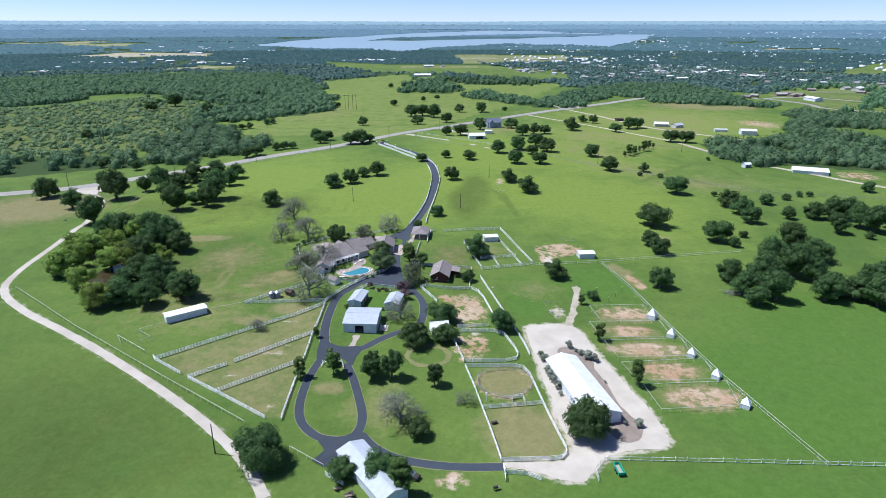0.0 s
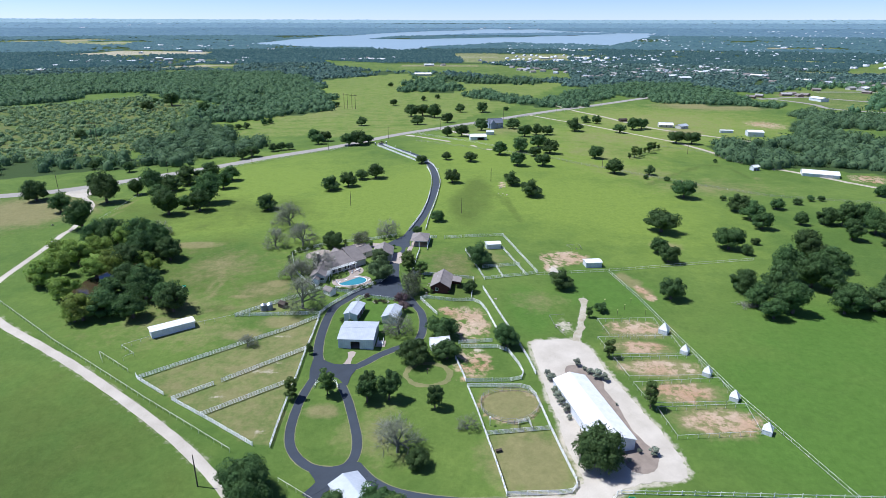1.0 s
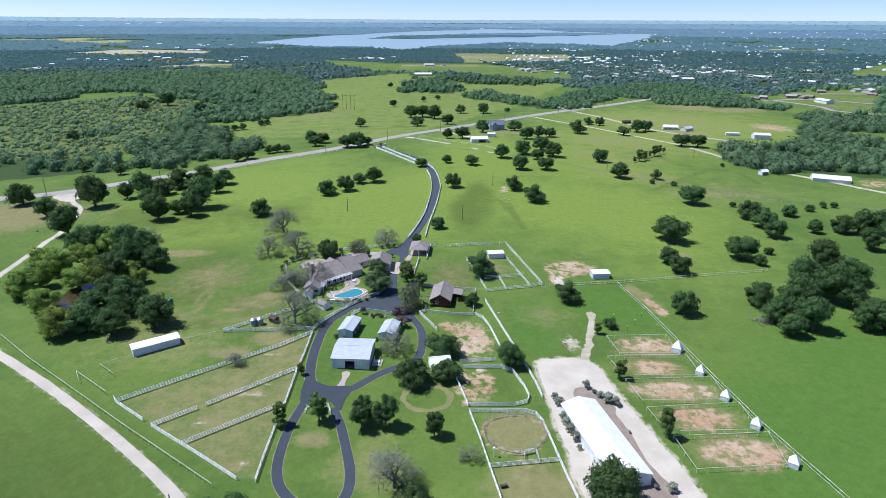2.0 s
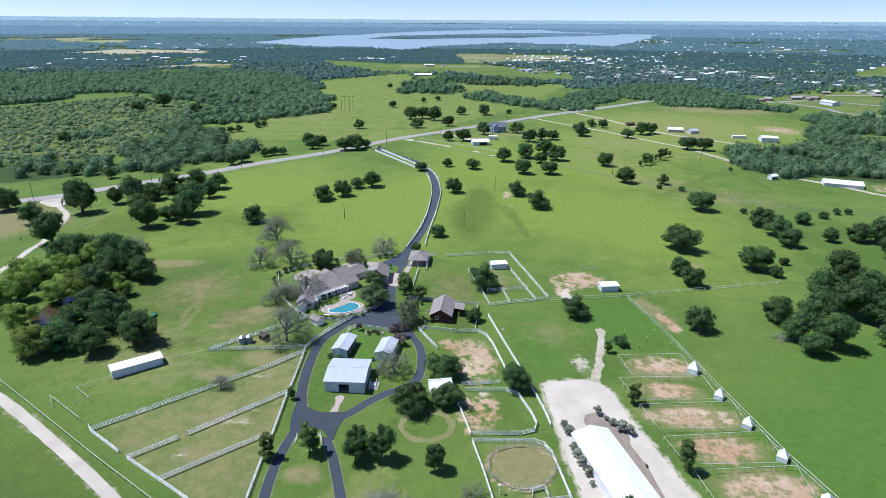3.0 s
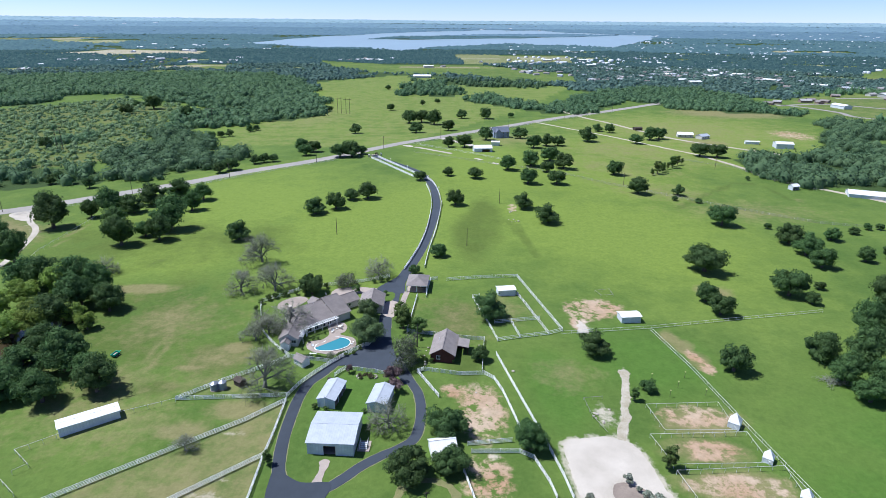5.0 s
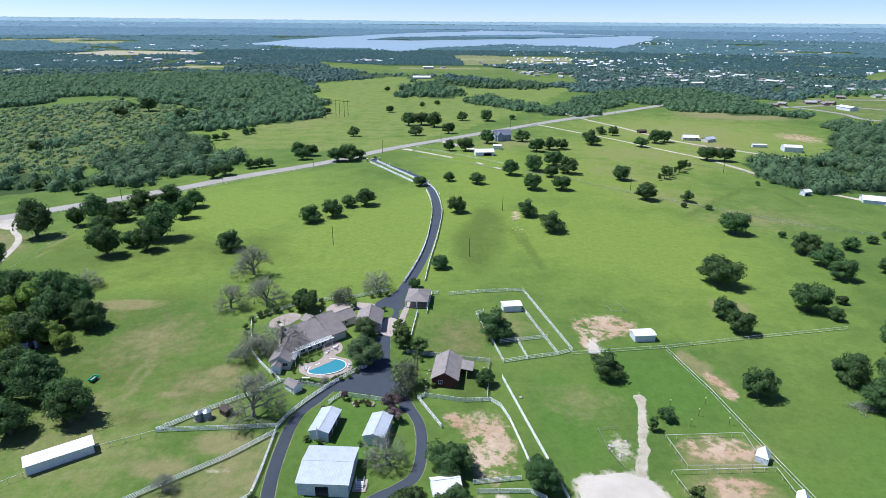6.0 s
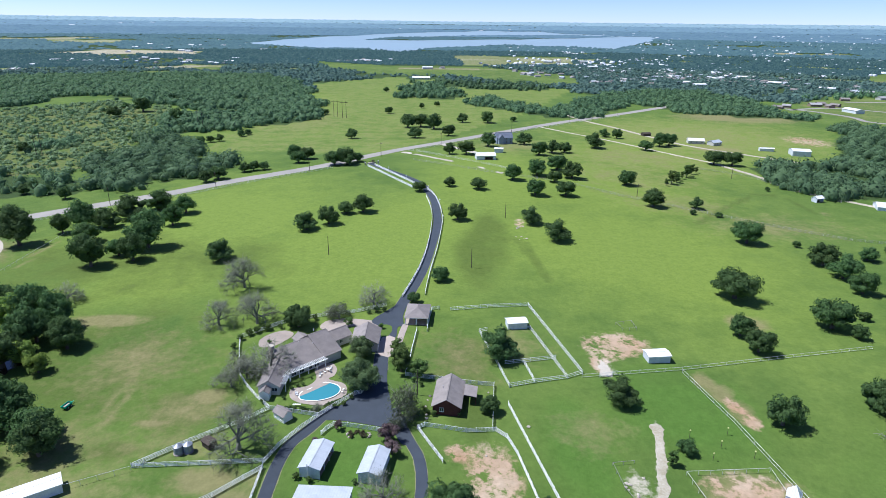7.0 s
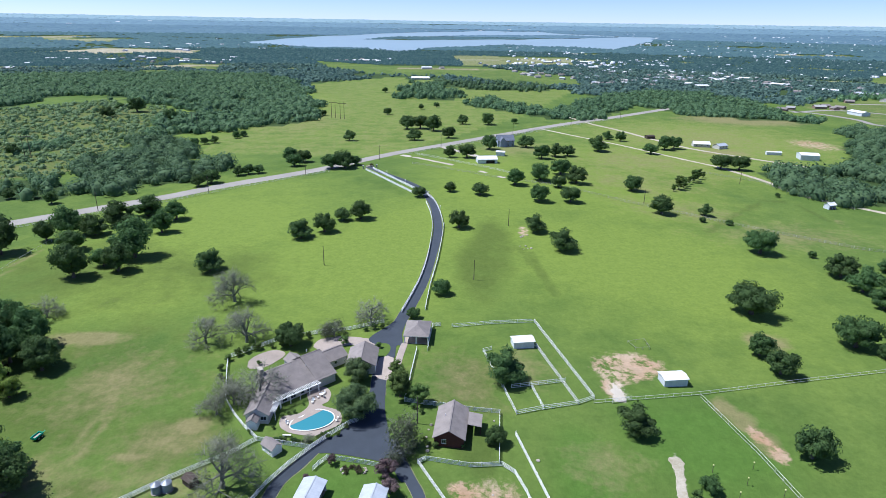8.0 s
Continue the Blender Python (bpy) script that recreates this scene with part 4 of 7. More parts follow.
    # far fields paled: haze put into the ground colour
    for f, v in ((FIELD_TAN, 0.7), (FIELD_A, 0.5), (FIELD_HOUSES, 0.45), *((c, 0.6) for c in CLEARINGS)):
        chalk_haze = np.maximum(chalk_haze, v * inside(x, y, f))
    lush = spots(x, y, LUSH, 0.6)
    lush = np.maximum(lush, 0.55 * inside(x, y, MEADOW_NORTH))
    deep = spots(x, y, DEEP, 0.5)
    for key, value in (("earth", earth), ("chalk_haze", chalk_haze), ("dry", dry), ("lush", lush), ("rank", rank), ("deep", deep), ("wood", wood)):
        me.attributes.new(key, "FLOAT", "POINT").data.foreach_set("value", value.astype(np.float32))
    tagged(part_mesh("ground", me, M["grass"], smooth=True), "rolling green pasture with worn bare patches", "ground", kind="structure")


build_ground()

# ---- roads, yards, water ----
strip("highway", HIGHWAY, 11.0, M["highway"], 0.10, "pale worn two-lane asphalt highway", "road", 0.2)
strip("gravel_road", GRAVEL_ROAD, 2.6, M["caliche"], 0.06, "white caliche gravel road through pasture", "road", 0.2)
for line, wide, closed in ((LOOP, 2.2, True), (DRIVE_WEST, 2.7, False), (DRIVE_EAST, 2.4, False), (DRIVE_TO_YARD, 2.5, False), (DRIVE_NORTH, 3.9, False)):
    strip("drive_verge", line, wide + 0.5, M["verge"], 0.03, "pale worn verge along the asphalt drive", "verge", 0.25, thick=0.05)
strip("drive_loop", LOOP, 2.2, M["asphalt"], 0.06, "dark asphalt drive looping round a lawn", "driveway", 0.05)
strip("drive_west", DRIVE_WEST, 2.7, M["asphalt"], 0.066, "dark asphalt drive beside white fence", "driveway", 0.05)
strip("drive_east", DRIVE_EAST, 2.4, M["asphalt"], 0.072, "dark asphalt drive under the oaks", "driveway", 0.05)
strip("drive_south", DRIVE_SOUTH, 4.0, M["asphalt"], 0.055, "short dark asphalt drive to metal shed", "driveway", 0.05)
strip("drive_to_yard", DRIVE_TO_YARD, 2.5, M["asphalt"], 0.05, "dark asphalt drive to gravel yard", "driveway", 0.05)
strip("drive_north", DRIVE_NORTH, 3.9, M["asphalt"], 0.078, "long curved asphalt entrance drive between fences", "driveway", 0.05)
yard("court", COURT, M["asphalt"], 0.084, "dark asphalt court beside the house", "driveway", 0.1)
yard("junction", [(-40.1, 178.9), (-37.5, 176.3), (-33.0, 173.8), (-26.4, 173.8), (-27.4, 167.6), (-28.0, 162.7), (-31.1, 166.2), (-33.9, 167.3), (-36.4, 165.9), (-38.3, 162.8), (-39.8, 168.0), (-40.4, 173.5)], M["asphalt"], 0.09, "wide dark asphalt fork of the drives", "driveway", 0.05)
yard("garage_court", [(-27.6, 276.0), (-21.9, 285.9), (-18.9, 291.9), (-16.6, 289.2), (-17.3, 280.5), (-16.8, 273.2), (-18.5, 272.0), (-18.6, 265.3), (-20.5, 265.2), (-20.6, 272.2), (-23.8, 272.0)], M["asphalt"], 0.088, "dark asphalt court before the carport", "driveway", 0.05)
yard("lower_fork", FORK, M["asphalt"], 0.094, "wide dark asphalt fork before the metal shed", "driveway", 0.1)
yard("gravel_yard", CALICHE, M["caliche"], 0.045, "white caliche yard round the long stable", "yard", 0.5, 16)
strip("gravel_track", TRACK, 2.0, M["track"], 0.06, "narrow pale gravel track into the paddock", "track", 0.9)
yard("planting_bed", BED, M["mulch"], 0.075, "grey mulched bed round the long stable", "planting bed", 0.4)
POND = [(-143.3, 224.1), (-134.6, 217.3), (-131.3, 229.2), (-128.6, 240.2), (-125.0, 249.3), (-131.8, 256.2), (-139.7, 253.8), (-141.9, 240.8)]
yard("pond", POND, M["pond"], 0.05, "brown pond water among the trees", "pond", 1.5)


def build_lake():
    """The lake lies on the far land, in small squares so that it follows the rise."""
    step = 11.0
    gx, gy = np.arange(-900, 1420, step), np.arange(2380, 4140, step)
    X, Y = np.meshgrid(gx, gy)
    wob = 18 * np.sin(X / 47.0) + 14 * np.sin(Y / 61.0 + X / 90.0)
    idx = np.arange(X.size).reshape(X.shape)
    cx, cy = X[:-1, :-1] + step / 2, Y[:-1, :-1] + step / 2
    w = wob[:-1, :-1]
    keep = inside(cx, cy + w, LAKE) & ~inside(cx, cy + w, PENINSULA)
    faces = np.stack([idx[:-1, :-1], idx[:-1, 1:], idx[1:, 1:], idx[1:, :-1]], -1)[keep]
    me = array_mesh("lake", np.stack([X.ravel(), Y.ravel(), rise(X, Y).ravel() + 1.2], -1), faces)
    tagged(part_mesh("lake", me, M["lake"], smooth=True), "wide pale blue lake in the distance", "lake", kind="structure")


build_lake()


# ---- trees ----
def icos(level):
    bm = bmesh.new()
    bmesh.ops.create_icosphere(bm, subdivisions=level, radius=1.0)
    v = np.array([p.co[:] for p in bm.verts])
    f = np.array([[q.index for q in p.verts] for p in bm.faces])
    bm.free()
    return v, f


ICO1 = icos(1)
keep = [f for f in ICO1[1] if ICO1[0][f][:, 2].max() > 0.0]
DOME = ICO1[0], np.array(keep)
TUFT = np.array([(math.cos(a), math.sin(a), 0.0) for a in np.arange(6) * math.pi / 3] + [(0.0, 0.0, 1.0)]), np.array([(k, (k + 1) % 6, 6) for k in range(6)])


def leaf_cards(rng, centres, normals, size, jitter=0.32, corners=4):
    """Small leaf clusters at the centres, facing roughly along the normals."""
    n = len(centres)
    nrm = normals + rng.normal(0, jitter, (n, 3))
    nrm /= np.linalg.norm(nrm, axis=1)[:, None]
    u = np.cross(nrm, rng.normal(0, 1, (n, 3)))
    u /= np.linalg.norm(u, axis=1)[:, None]
    w = np.cross(nrm, u)
    s = (size * rng.uniform(0.6, 1.35, n))[:, None]
    t = s * rng.uniform(0.55, 0.95, n)[:, None]
    if corners == 3:
        v = np.stack([centres - u * s, centres + u * s * 0.7 - w * t, centres + u * s * 0.7 + w * t], 1).reshape(-1, 3)
        return v, np.arange(3 * n).reshape(-1, 3)
    bend = nrm * s * rng.uniform(-0.25, 0.25, n)[:, None]
    v = np.stack([centres - u * s, centres - w * t + bend, centres + u * s, centres + w * t + bend], 1).reshape(-1, 3)
    return v, np.arange(4 * n).reshape(-1, 4)


def crown_mesh(rng, clumps, leaves, width, tall, low, leaf, lean=0.0):
    """A crown of leaf clumps round a spread of limbs: wider than tall, uneven, with gaps."""
    vs, fs, count = [], [], 0
    mids = []
    gap = 1.15 / clumps ** 0.33
    for i in range(clumps):
        for attempt in range(60):
            p = rng.uniform(-1, 1, 3)
            if np.linalg.norm(p * np.array([1, 1, 0.95 if p[2] > 0 else 0.4])) < 1 and p[2] > -0.9 and all(np.linalg.norm(p - q) > gap for q in mids):
                break
        mids.append(p)
        c = np.array([p[0] * width * 0.385 + lean * p[2], p[1] * width * 0.385, low + tall * (0.52 + p[2] * 0.36)])
        r = width * rng.uniform(0.1, 0.2)
        q = rng.normal(0, 1, (leaves, 3))
        q[:, 2] = np.where(q[:, 2] < -0.5, -q[:, 2] * 0.6, q[:, 2])
        q /= np.linalg.norm(q, axis=1)[:, None]
        lump = 1 + 0.22 * np.sin(5 * q[:, 0] + i) * np.cos(4 * q[:, 1] + 2 * i)
        pos = c + q * (r * lump * rng.uniform(0.72, 1.08, leaves))[:, None] * np.array([1.05, 1.05, 0.85])
        v, f = leaf_cards(rng, pos, q, leaf, corners=3)
        vs.append(v), fs.append(f + count)
        count += len(v)
    return np.concatenate(vs), np.concatenate(fs), mids


def inner_mass(rng, mids, width, tall, low):
    """The dense inside of a crown, in rough lumps."""
    vs, fs, count = [], [], 0
    for p in mids:
        c = np.array([p[0] * width * 0.33, p[1] * width * 0.33, low + tall * (0.5 + p[2] * 0.32)])
        v = ICO1[0] * width * rng.uniform(0.11, 0.15) * rng.uniform(0.8, 1.2, (len(ICO1[0]), 1)) * np.array([1, 1, 0.8]) + c
        vs.append(v), fs.append(ICO1[1] + count)
        count += len(v)
    return np.concatenate(vs), np.concatenate(fs)


def limbs_mesh(rng, mids, width, tall, low, girth, forks=1):
    """A tapered trunk, with limbs that bend out to the clumps."""
    bm = bmesh.new()
    top = Vector((rng.uniform(-0.3, 0.3), rng.uniform(-0.3, 0.3), low + tall * 0.25))
    rod(bm, (0, 0, -0.3), (top.x * 0.4, top.y * 0.4, top.z * 0.5), girth * 1.35, girth, 8)
    rod(bm, (top.x * 0.4, top.y * 0.4, top.z * 0.5), top, girth, girth * 0.8, 8)
    for p in mids:
        end = Vector((p[0] * width * 0.34, p[1] * width * 0.34, low + tall * (0.5 + p[2] * 0.33)))
        knee = top.lerp(end, 0.45) + Vector((0, 0, -0.25 + 0.4 * rng.uniform()))
        rod(bm, top.lerp(knee, -0.05), knee, girth * 0.5, girth * 0.33, 5)
        rod(bm, knee, end, girth * 0.33, girth * 0.1, 5)
    return bm


def leafy_tree(seed, name, label, category, leaf_material, m, clumps=24, leaves=185, width=10.0, tall=7.2, low=0.35, leaf=0.25, girth=0.4, lean=0.0):
    rng = np.random.default_rng(seed)
    tree = thing(name, m, label, category)
    v, f, mids = crown_mesh(rng, clumps, leaves, width, tall, low, leaf, lean=lean)
    part("trunk", limbs_mesh(rng, mids, width, tall, low, girth), M["bark"], tree, "dark rough bark")
    iv, jf = inner_mass(rng, mids, width, tall, low)
    tri = np.concatenate([f, jf + len(v)])
    part_mesh("crown", array_mesh("crown", np.concatenate([v, iv]), tri), leaf_material, tree)
    return tree


def bare_tree(seed, name, label, category, m, width=10.0, leafy=1400, leaf_key="sparse"):
    """Limbs that fork four times down to fine twigs, with few leaves."""
    rng = np.random.default_rng(seed)
    tree = thing(name, m, label, category)
    limbs, twigs, tips = bmesh.new(), [], []

    def grow(a, way, length, r, level):
        b = a + way * length
        if level < 3:
            rod(limbs, a, b, r, r * 0.6, 5 if level < 2 else 4)
        else:
            twigs.append((a, b, r))
        if level == 4:
            tips.append(b)
            return
        for k in range((8, 4, 5, 8, 0)[level]):
            side = Vector(rng.normal(0, 1, 3)).normalized()
            spread = (1.25, 0.85, 0.8, 0.9)[level]
            d = (way * 0.8 + side * spread + Vector((0, 0, 0.02))).normalized()
            grow(a.lerp(b, 0.55 + 0.45 * rng.uniform()), d, length * rng.uniform(0.72, 0.98), r * 0.5, level + 1)

    grow(Vector((0, 0, -0.2)), Vector((0.05, 0.03, 1)).normalized(), width * 0.18, width * 0.023, 0)
    reach = np.percentile([math.hypot(t.x, t.y) for t in tips], 93)
    height = np.percentile([t.z for t in tips], 95)
    grown = Matrix.Diagonal((width / 2 / reach, width / 2 / reach, width * 0.56 / height, 1))
    bmesh.ops.transform(limbs, matrix=grown, verts=limbs.verts)
    twigs = [(grown @ a, grown @ b, r) for a, b, r in twigs]
    tips = [grown @ t for t in tips]
    part("trunk", limbs, M["greybark"], tree, "grey bark")
    n = len(twigs)
    a, b = np.array([t[0][:] for t in twigs]), np.array([t[1][:] for t in twigs])
    w = np.cross(b - a, rng.normal(0, 1, (n, 3)))
    w /= np.linalg.norm(w, axis=1)[:, None]
    w2 = np.cross(b - a, w)
    w2 /= np.linalg.norm(w2, axis=1)[:, None]
    r = width * 0.0023
    v = np.stack([a + w * r, a - w * r * 0.6 + w2 * r, a - w * r * 0.6 - w2 * r, b], 1).reshape(-1, 3)
    k = 4 * np.arange(n)[:, None]
    f = np.concatenate([k + np.array([[0, 1, 3]]), k + np.array([[1, 2, 3]]), k + np.array([[2, 0, 3]])])
    part_mesh("twig_mass", array_mesh("twig_mass", v, f), M["twig"], tree, "grey leafless twigs")
    if leafy:
        ends = np.array([t[:] for t in tips if math.hypot(t.x, t.y) < width * 0.5 and t.z < width * 0.58])
        pick = ends[rng.integers(0, len(ends), leafy)] + rng.normal(0, 0.12, (leafy, 3))
        q = pick - np.array([0, 0, width * 0.35])
        lv, lf = leaf_cards(rng, pick, q / np.linalg.norm(q, axis=1)[:, None], width * (0.007 if leafy < 3000 else 0.013))
        part_mesh("foliage", array_mesh("foliage", lv, lf), M[leaf_key], tree, "thin grey-green leaves")
    return tree


made_trees = {}


def plant(kind, places, makers, full=10.0, squash=(0.85, 1.15)):
    """Trees at the places (x, y, crown width): a few shapes, each turned and sized anew."""
    rng = random.Random(kind)
    for i, (x, y, w) in enumerate(places):
        if w < 1.5:
            continue
        k = rng.randrange(len(makers) or 2)
        s = w / full
        m = Matrix.LocRotScale(lie(x, y), Euler((0, 0, rng.uniform(0, 6.28))), (s * rng.uniform(0.93, 1.07), s * rng.uniform(0.93, 1.07), s * rng.uniform(*squash)))
        if (kind, k) in made_trees:
            first = made_trees[kind, k]
            copy_thing(first, m @ Matrix.Diagonal((*[1 / c for c in first.scale], 1)))
        else:
            made_trees[kind, k] = makers[k](m)


def oak_maker(seed, label, **kw):
    return lambda m: leafy_tree(seed, "oak_tree", label, "tree", M["oak"], m, **kw)


OAK = "broad dark green live oak standing in pasture"
oaks = [oak_maker(1, OAK, tall=6.9), oak_maker(2, OAK, tall=6.2, clumps=22), oak_maker(3, OAK, tall=7.4, clumps=26, leaves=170), oak_maker(4, OAK, tall=6.5, clumps=20, low=0.6), oak_maker(5, OAK, tall=7.0, clumps=25, lean=0.4)]
for places in (OAKS_EAST, OAKS_MEADOW, OAKS_NORTH, OAKS_WEST, OAKS_SCRUB):
    plant("oak", places, oaks)
GROVE = "dense dark green oak in a crowded grove"
grove = [oak_maker(11, GROVE, low=0.3, tall=8.2), oak_maker(12, GROVE, low=0.3, tall=8.8, clumps=28), oak_maker(13, GROVE, low=0.3, tall=7.6)]
for places in (OAKS_THICKET, OAKS_THICKET_FAR, OAKS_GROVE, POND_TREES):
    plant("grove", places, grove)
YARD_OAK = "large dark green oak beside the ranch buildings"
plant("yard_oak", OAKS_YARD, [oak_maker(21, YARD_OAK, leaves=380, leaf=0.2, low=0.4, tall=6.4), oak_maker(22, YARD_OAK, leaves=330, leaf=0.2, low=0.4, tall=6.0, clumps=30), oak_maker(23, YARD_OAK, leaves=380, leaf=0.2, tall=6.8, low=0.4)])
plant("live_oak", [(-43.1, 119.6, 14.9)], [lambda m: leafy_tree(26, "oak_tree", "very wide low dark green oak beside the fence", "tree", M["oak"], m, leaves=700, leaf=0.14, low=0.1, tall=5.4, clumps=30)])
plant("willow", POND_WILLOWS, [lambda m, s=s: leafy_tree(s, "willow_tree", "yellow-green willow beside the pond", "tree", M["willow"], m, low=0.3, tall=8.8) for s in (31, 32, 33)])
plant("sapling", SMALL_TREES, [lambda m, s=s: leafy_tree(s, "young_tree", "small rounded young tree on mown grass", "tree", M["sapling"], m, low=0.8, tall=16.5, clumps=20, leaves=170, leaf=0.4, girth=0.3) for s in (41, 42)])
plant("tall_tree", TALL_TREES, [lambda m, s=s: leafy_tree(s, "garden_tree", "tall loose green tree beside the drive", "tree", M["sapling"], m, low=0.6, tall=10.5, clumps=26, leaves=70, leaf=0.26, girth=0.35) for s in (45, 46)])
plant("upright_oak", UPRIGHT_OAKS, [lambda m, s=s: leafy_tree(s, "oak_tree", "upright dark green oak on the mown lawn", "tree", M["oak"], m, low=1.2, tall=11.5, clumps=26, leaves=190, leaf=0.28, girth=0.35) for s in (47, 48)])
plant("sapling", [(138.5 + 4.3 * k + (k % 3), 476 + 5.6 * k, 3.0 + (k * 7 % 4)) for k in range(9)], [])
plant("bare", BARE_TREES, [lambda m, s=s: bare_tree(s, "bare_oak", "half-leafless grey oak with thin twigs", "tree", m) for s in (51, 52, 53)])
plant("thin_oak", THIN_OAKS, [lambda m, s=s: bare_tree(s, "thin_oak", "thinly leaved grey-green oak beside the house", "tree", m, leafy=3600, leaf_key="sparse") for s in (54, 55)])
plant("pool_oak", POOL_OAKS, [lambda m, s=s: leafy_tree(s, "oak_tree", "dense olive-green oak beside the pool terrace", "tree", M["olive"], m, leaves=420, leaf=0.18, low=0.4, tall=6.6) for s in (27, 28)])
plant("myrtle", CREPE_MYRTLES, [lambda m, s=s: leafy_tree(s, "crepe_myrtle", "faded purple flowering crepe myrtle", "tree", M["myrtle"], m, low=0.8, tall=10, clumps=12, leaves=150, leaf=0.4, girth=0.3) for s in (61,)])


# ---- woods ----
def woods(name, x, y, width, tall, material, label, leafy, seed, category="woodland", form=None):
    """Many crowns in one mesh: a rough mass each, and leaf clusters where the wood is near."""
    rng = np.random.default_rng(seed)
    base, tri = form or DOME
    n, k = len(x), len(base)
    lump = rng.uniform(0.6, 1.15, (12, k, 1)) * (0.8 if leafy else 1.0)
    shape = (base[None] * lump)[rng.integers(0, 12, n)]
    a = rng.uniform(0, 6.28, n)
    ca, sa = np.cos(a)[:, None], np.sin(a)[:, None]
    px, py = shape[..., 0] * ca - shape[..., 1] * sa, shape[..., 0] * sa + shape[..., 1] * ca
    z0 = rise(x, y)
    v = np.stack([x[:, None] + px * width[:, None] / 2, y[:, None] + py * width[:, None] / 2, z0[:, None] + tall[:, None] * (0.25 + 0.75 * shape[..., 2])], -1).reshape(-1, 3)
    f = (tri[None] + (np.arange(n) * k)[:, None, None]).reshape(-1, 3)
    if leafy:
        q = rng.normal(0, 1, (n, leafy, 3))
        q[..., 2] = np.abs(q[..., 2]) * 0.9 - 0.25
        q /= np.linalg.norm(q, axis=2)[..., None]
        c = np.stack([x, y, z0 + tall * 0.3], -1)[:, None] + q * np.stack([width / 2, width / 2, tall * 0.7], -1)[:, None] * rng.uniform(0.93, 1.06, (n, leafy, 1))
        lv, lf = leaf_cards(rng, c.reshape(-1, 3), q.reshape(-1, 3), np.repeat(width * (0.52 / leafy ** 0.5), leafy), 0.16)
        f = np.concatenate([f, np.stack([lf[:, 0], lf[:, 1], lf[:, 2]], -1) + len(v), np.stack([lf[:, 0], lf[:, 2], lf[:, 3]], -1) + len(v)])
        v = np.concatenate([v, lv])
    tagged(part_mesh(name, array_mesh(name, v, f), material), label, category, kind="stuff")


def fill(outline, spacing, seed, keep=1.0):
    """Jittered places within an outline."""
    rng = np.random.default_rng(seed)
    xs, ys = [p[0] for p in outline], [p[1] for p in outline]
    X, Y = np.meshgrid(np.arange(min(xs), max(xs), spacing), np.arange(min(ys), max(ys), spacing))
    x, y = X.ravel() + rng.uniform(-0.5, 0.5, X.size) * spacing, Y.ravel() + rng.uniform(-0.5, 0.5, X.size) * spacing
    wob, wy = spacing * 1.3 * np.sin(y / 19 + 1.5 * np.sin(x / 31)), spacing * 1.3 * np.sin(x / 23 + 1.7 * np.sin(y / 41))
    gaps = np.sin(x / 29 + 2 * np.sin(y / 47)) * np.sin(y / 33 + 2 * np.sin(x / 53)) > 0.82
    ok = inside(x + wob, y + wy, outline) & ~gaps & (rng.uniform(0, 1, x.size) < keep)
    x, y = x[ok], y[ok]
    return x, y, rng.uniform(0.6, 1.45, len(x))


for name, outline, spacing, size, keep, leafy, key, label in (
        ("west_woods", WOOD_WEST, 7.6, 10.5, 0.95, 20, "woods", "dense dark green oak woodland"),
        ("strip_woods", WOOD_STRIP, 7.6, 11.0, 0.95, 100, "woods", "dense dark green woodland strip"),
        ("roadside_woods", WOOD_ROADSIDE, 8.5, 8.8, 0.55, 110, "woods", "broken row of dark roadside trees"),
        ("scrub", SCRUB, 5.0, 4.4, 0.55, 12, "scrub", "scattered pale green scrub bushes"),
        ("hedge", HEDGE, 5.0, 6.5, 0.95, 60, "woods", "dense dark green hedge across the scrub"),
        ("scrub_trees", SCRUB, 24.0, 6.0, 0.3, 60, "woods", "scattered small dark trees in scrub"),
        ("east_woods", WOOD_EAST, 8.0, 11.5, 0.97, 84, "woods", "dense dark green creek woodland"),
        ("ridge_woods", WOOD_RIDGE, 7.0, 8.4, 0.8, 30, "woods", "dark green woodland belt along the ridge"),
        ("meadow_woods", WOOD_MEADOW, 8.5, 9.0, 0.75, 30, "woods", "dark tree clump in the meadow"),
        ("field_woods", WOOD_FIELD, 10.0, 9.0, 0.6, 24, "woods", "dark tree belt in the far fields"),
        ("suburb_trees", SUBURB, 12.0, 10.0, 0.62, 24, "woods", "scattered street trees among far houses")):
    x, y, s = fill(outline, spacing, len(name), keep)
    if name == "suburb_trees":
        clear = inside(x, y, COMMON)
        x, y, s = x[~clear], y[~clear], s[~clear]
    if name == "scrub":
        s = s ** 1.8
    woods(name, x, y, size * s, size * (0.45 if name == "scrub" else 0.62 if name[:5] in ("west_", "strip", "east_", "ridge") else 0.8) * s, M[key], label, leafy, len(name) + 3)


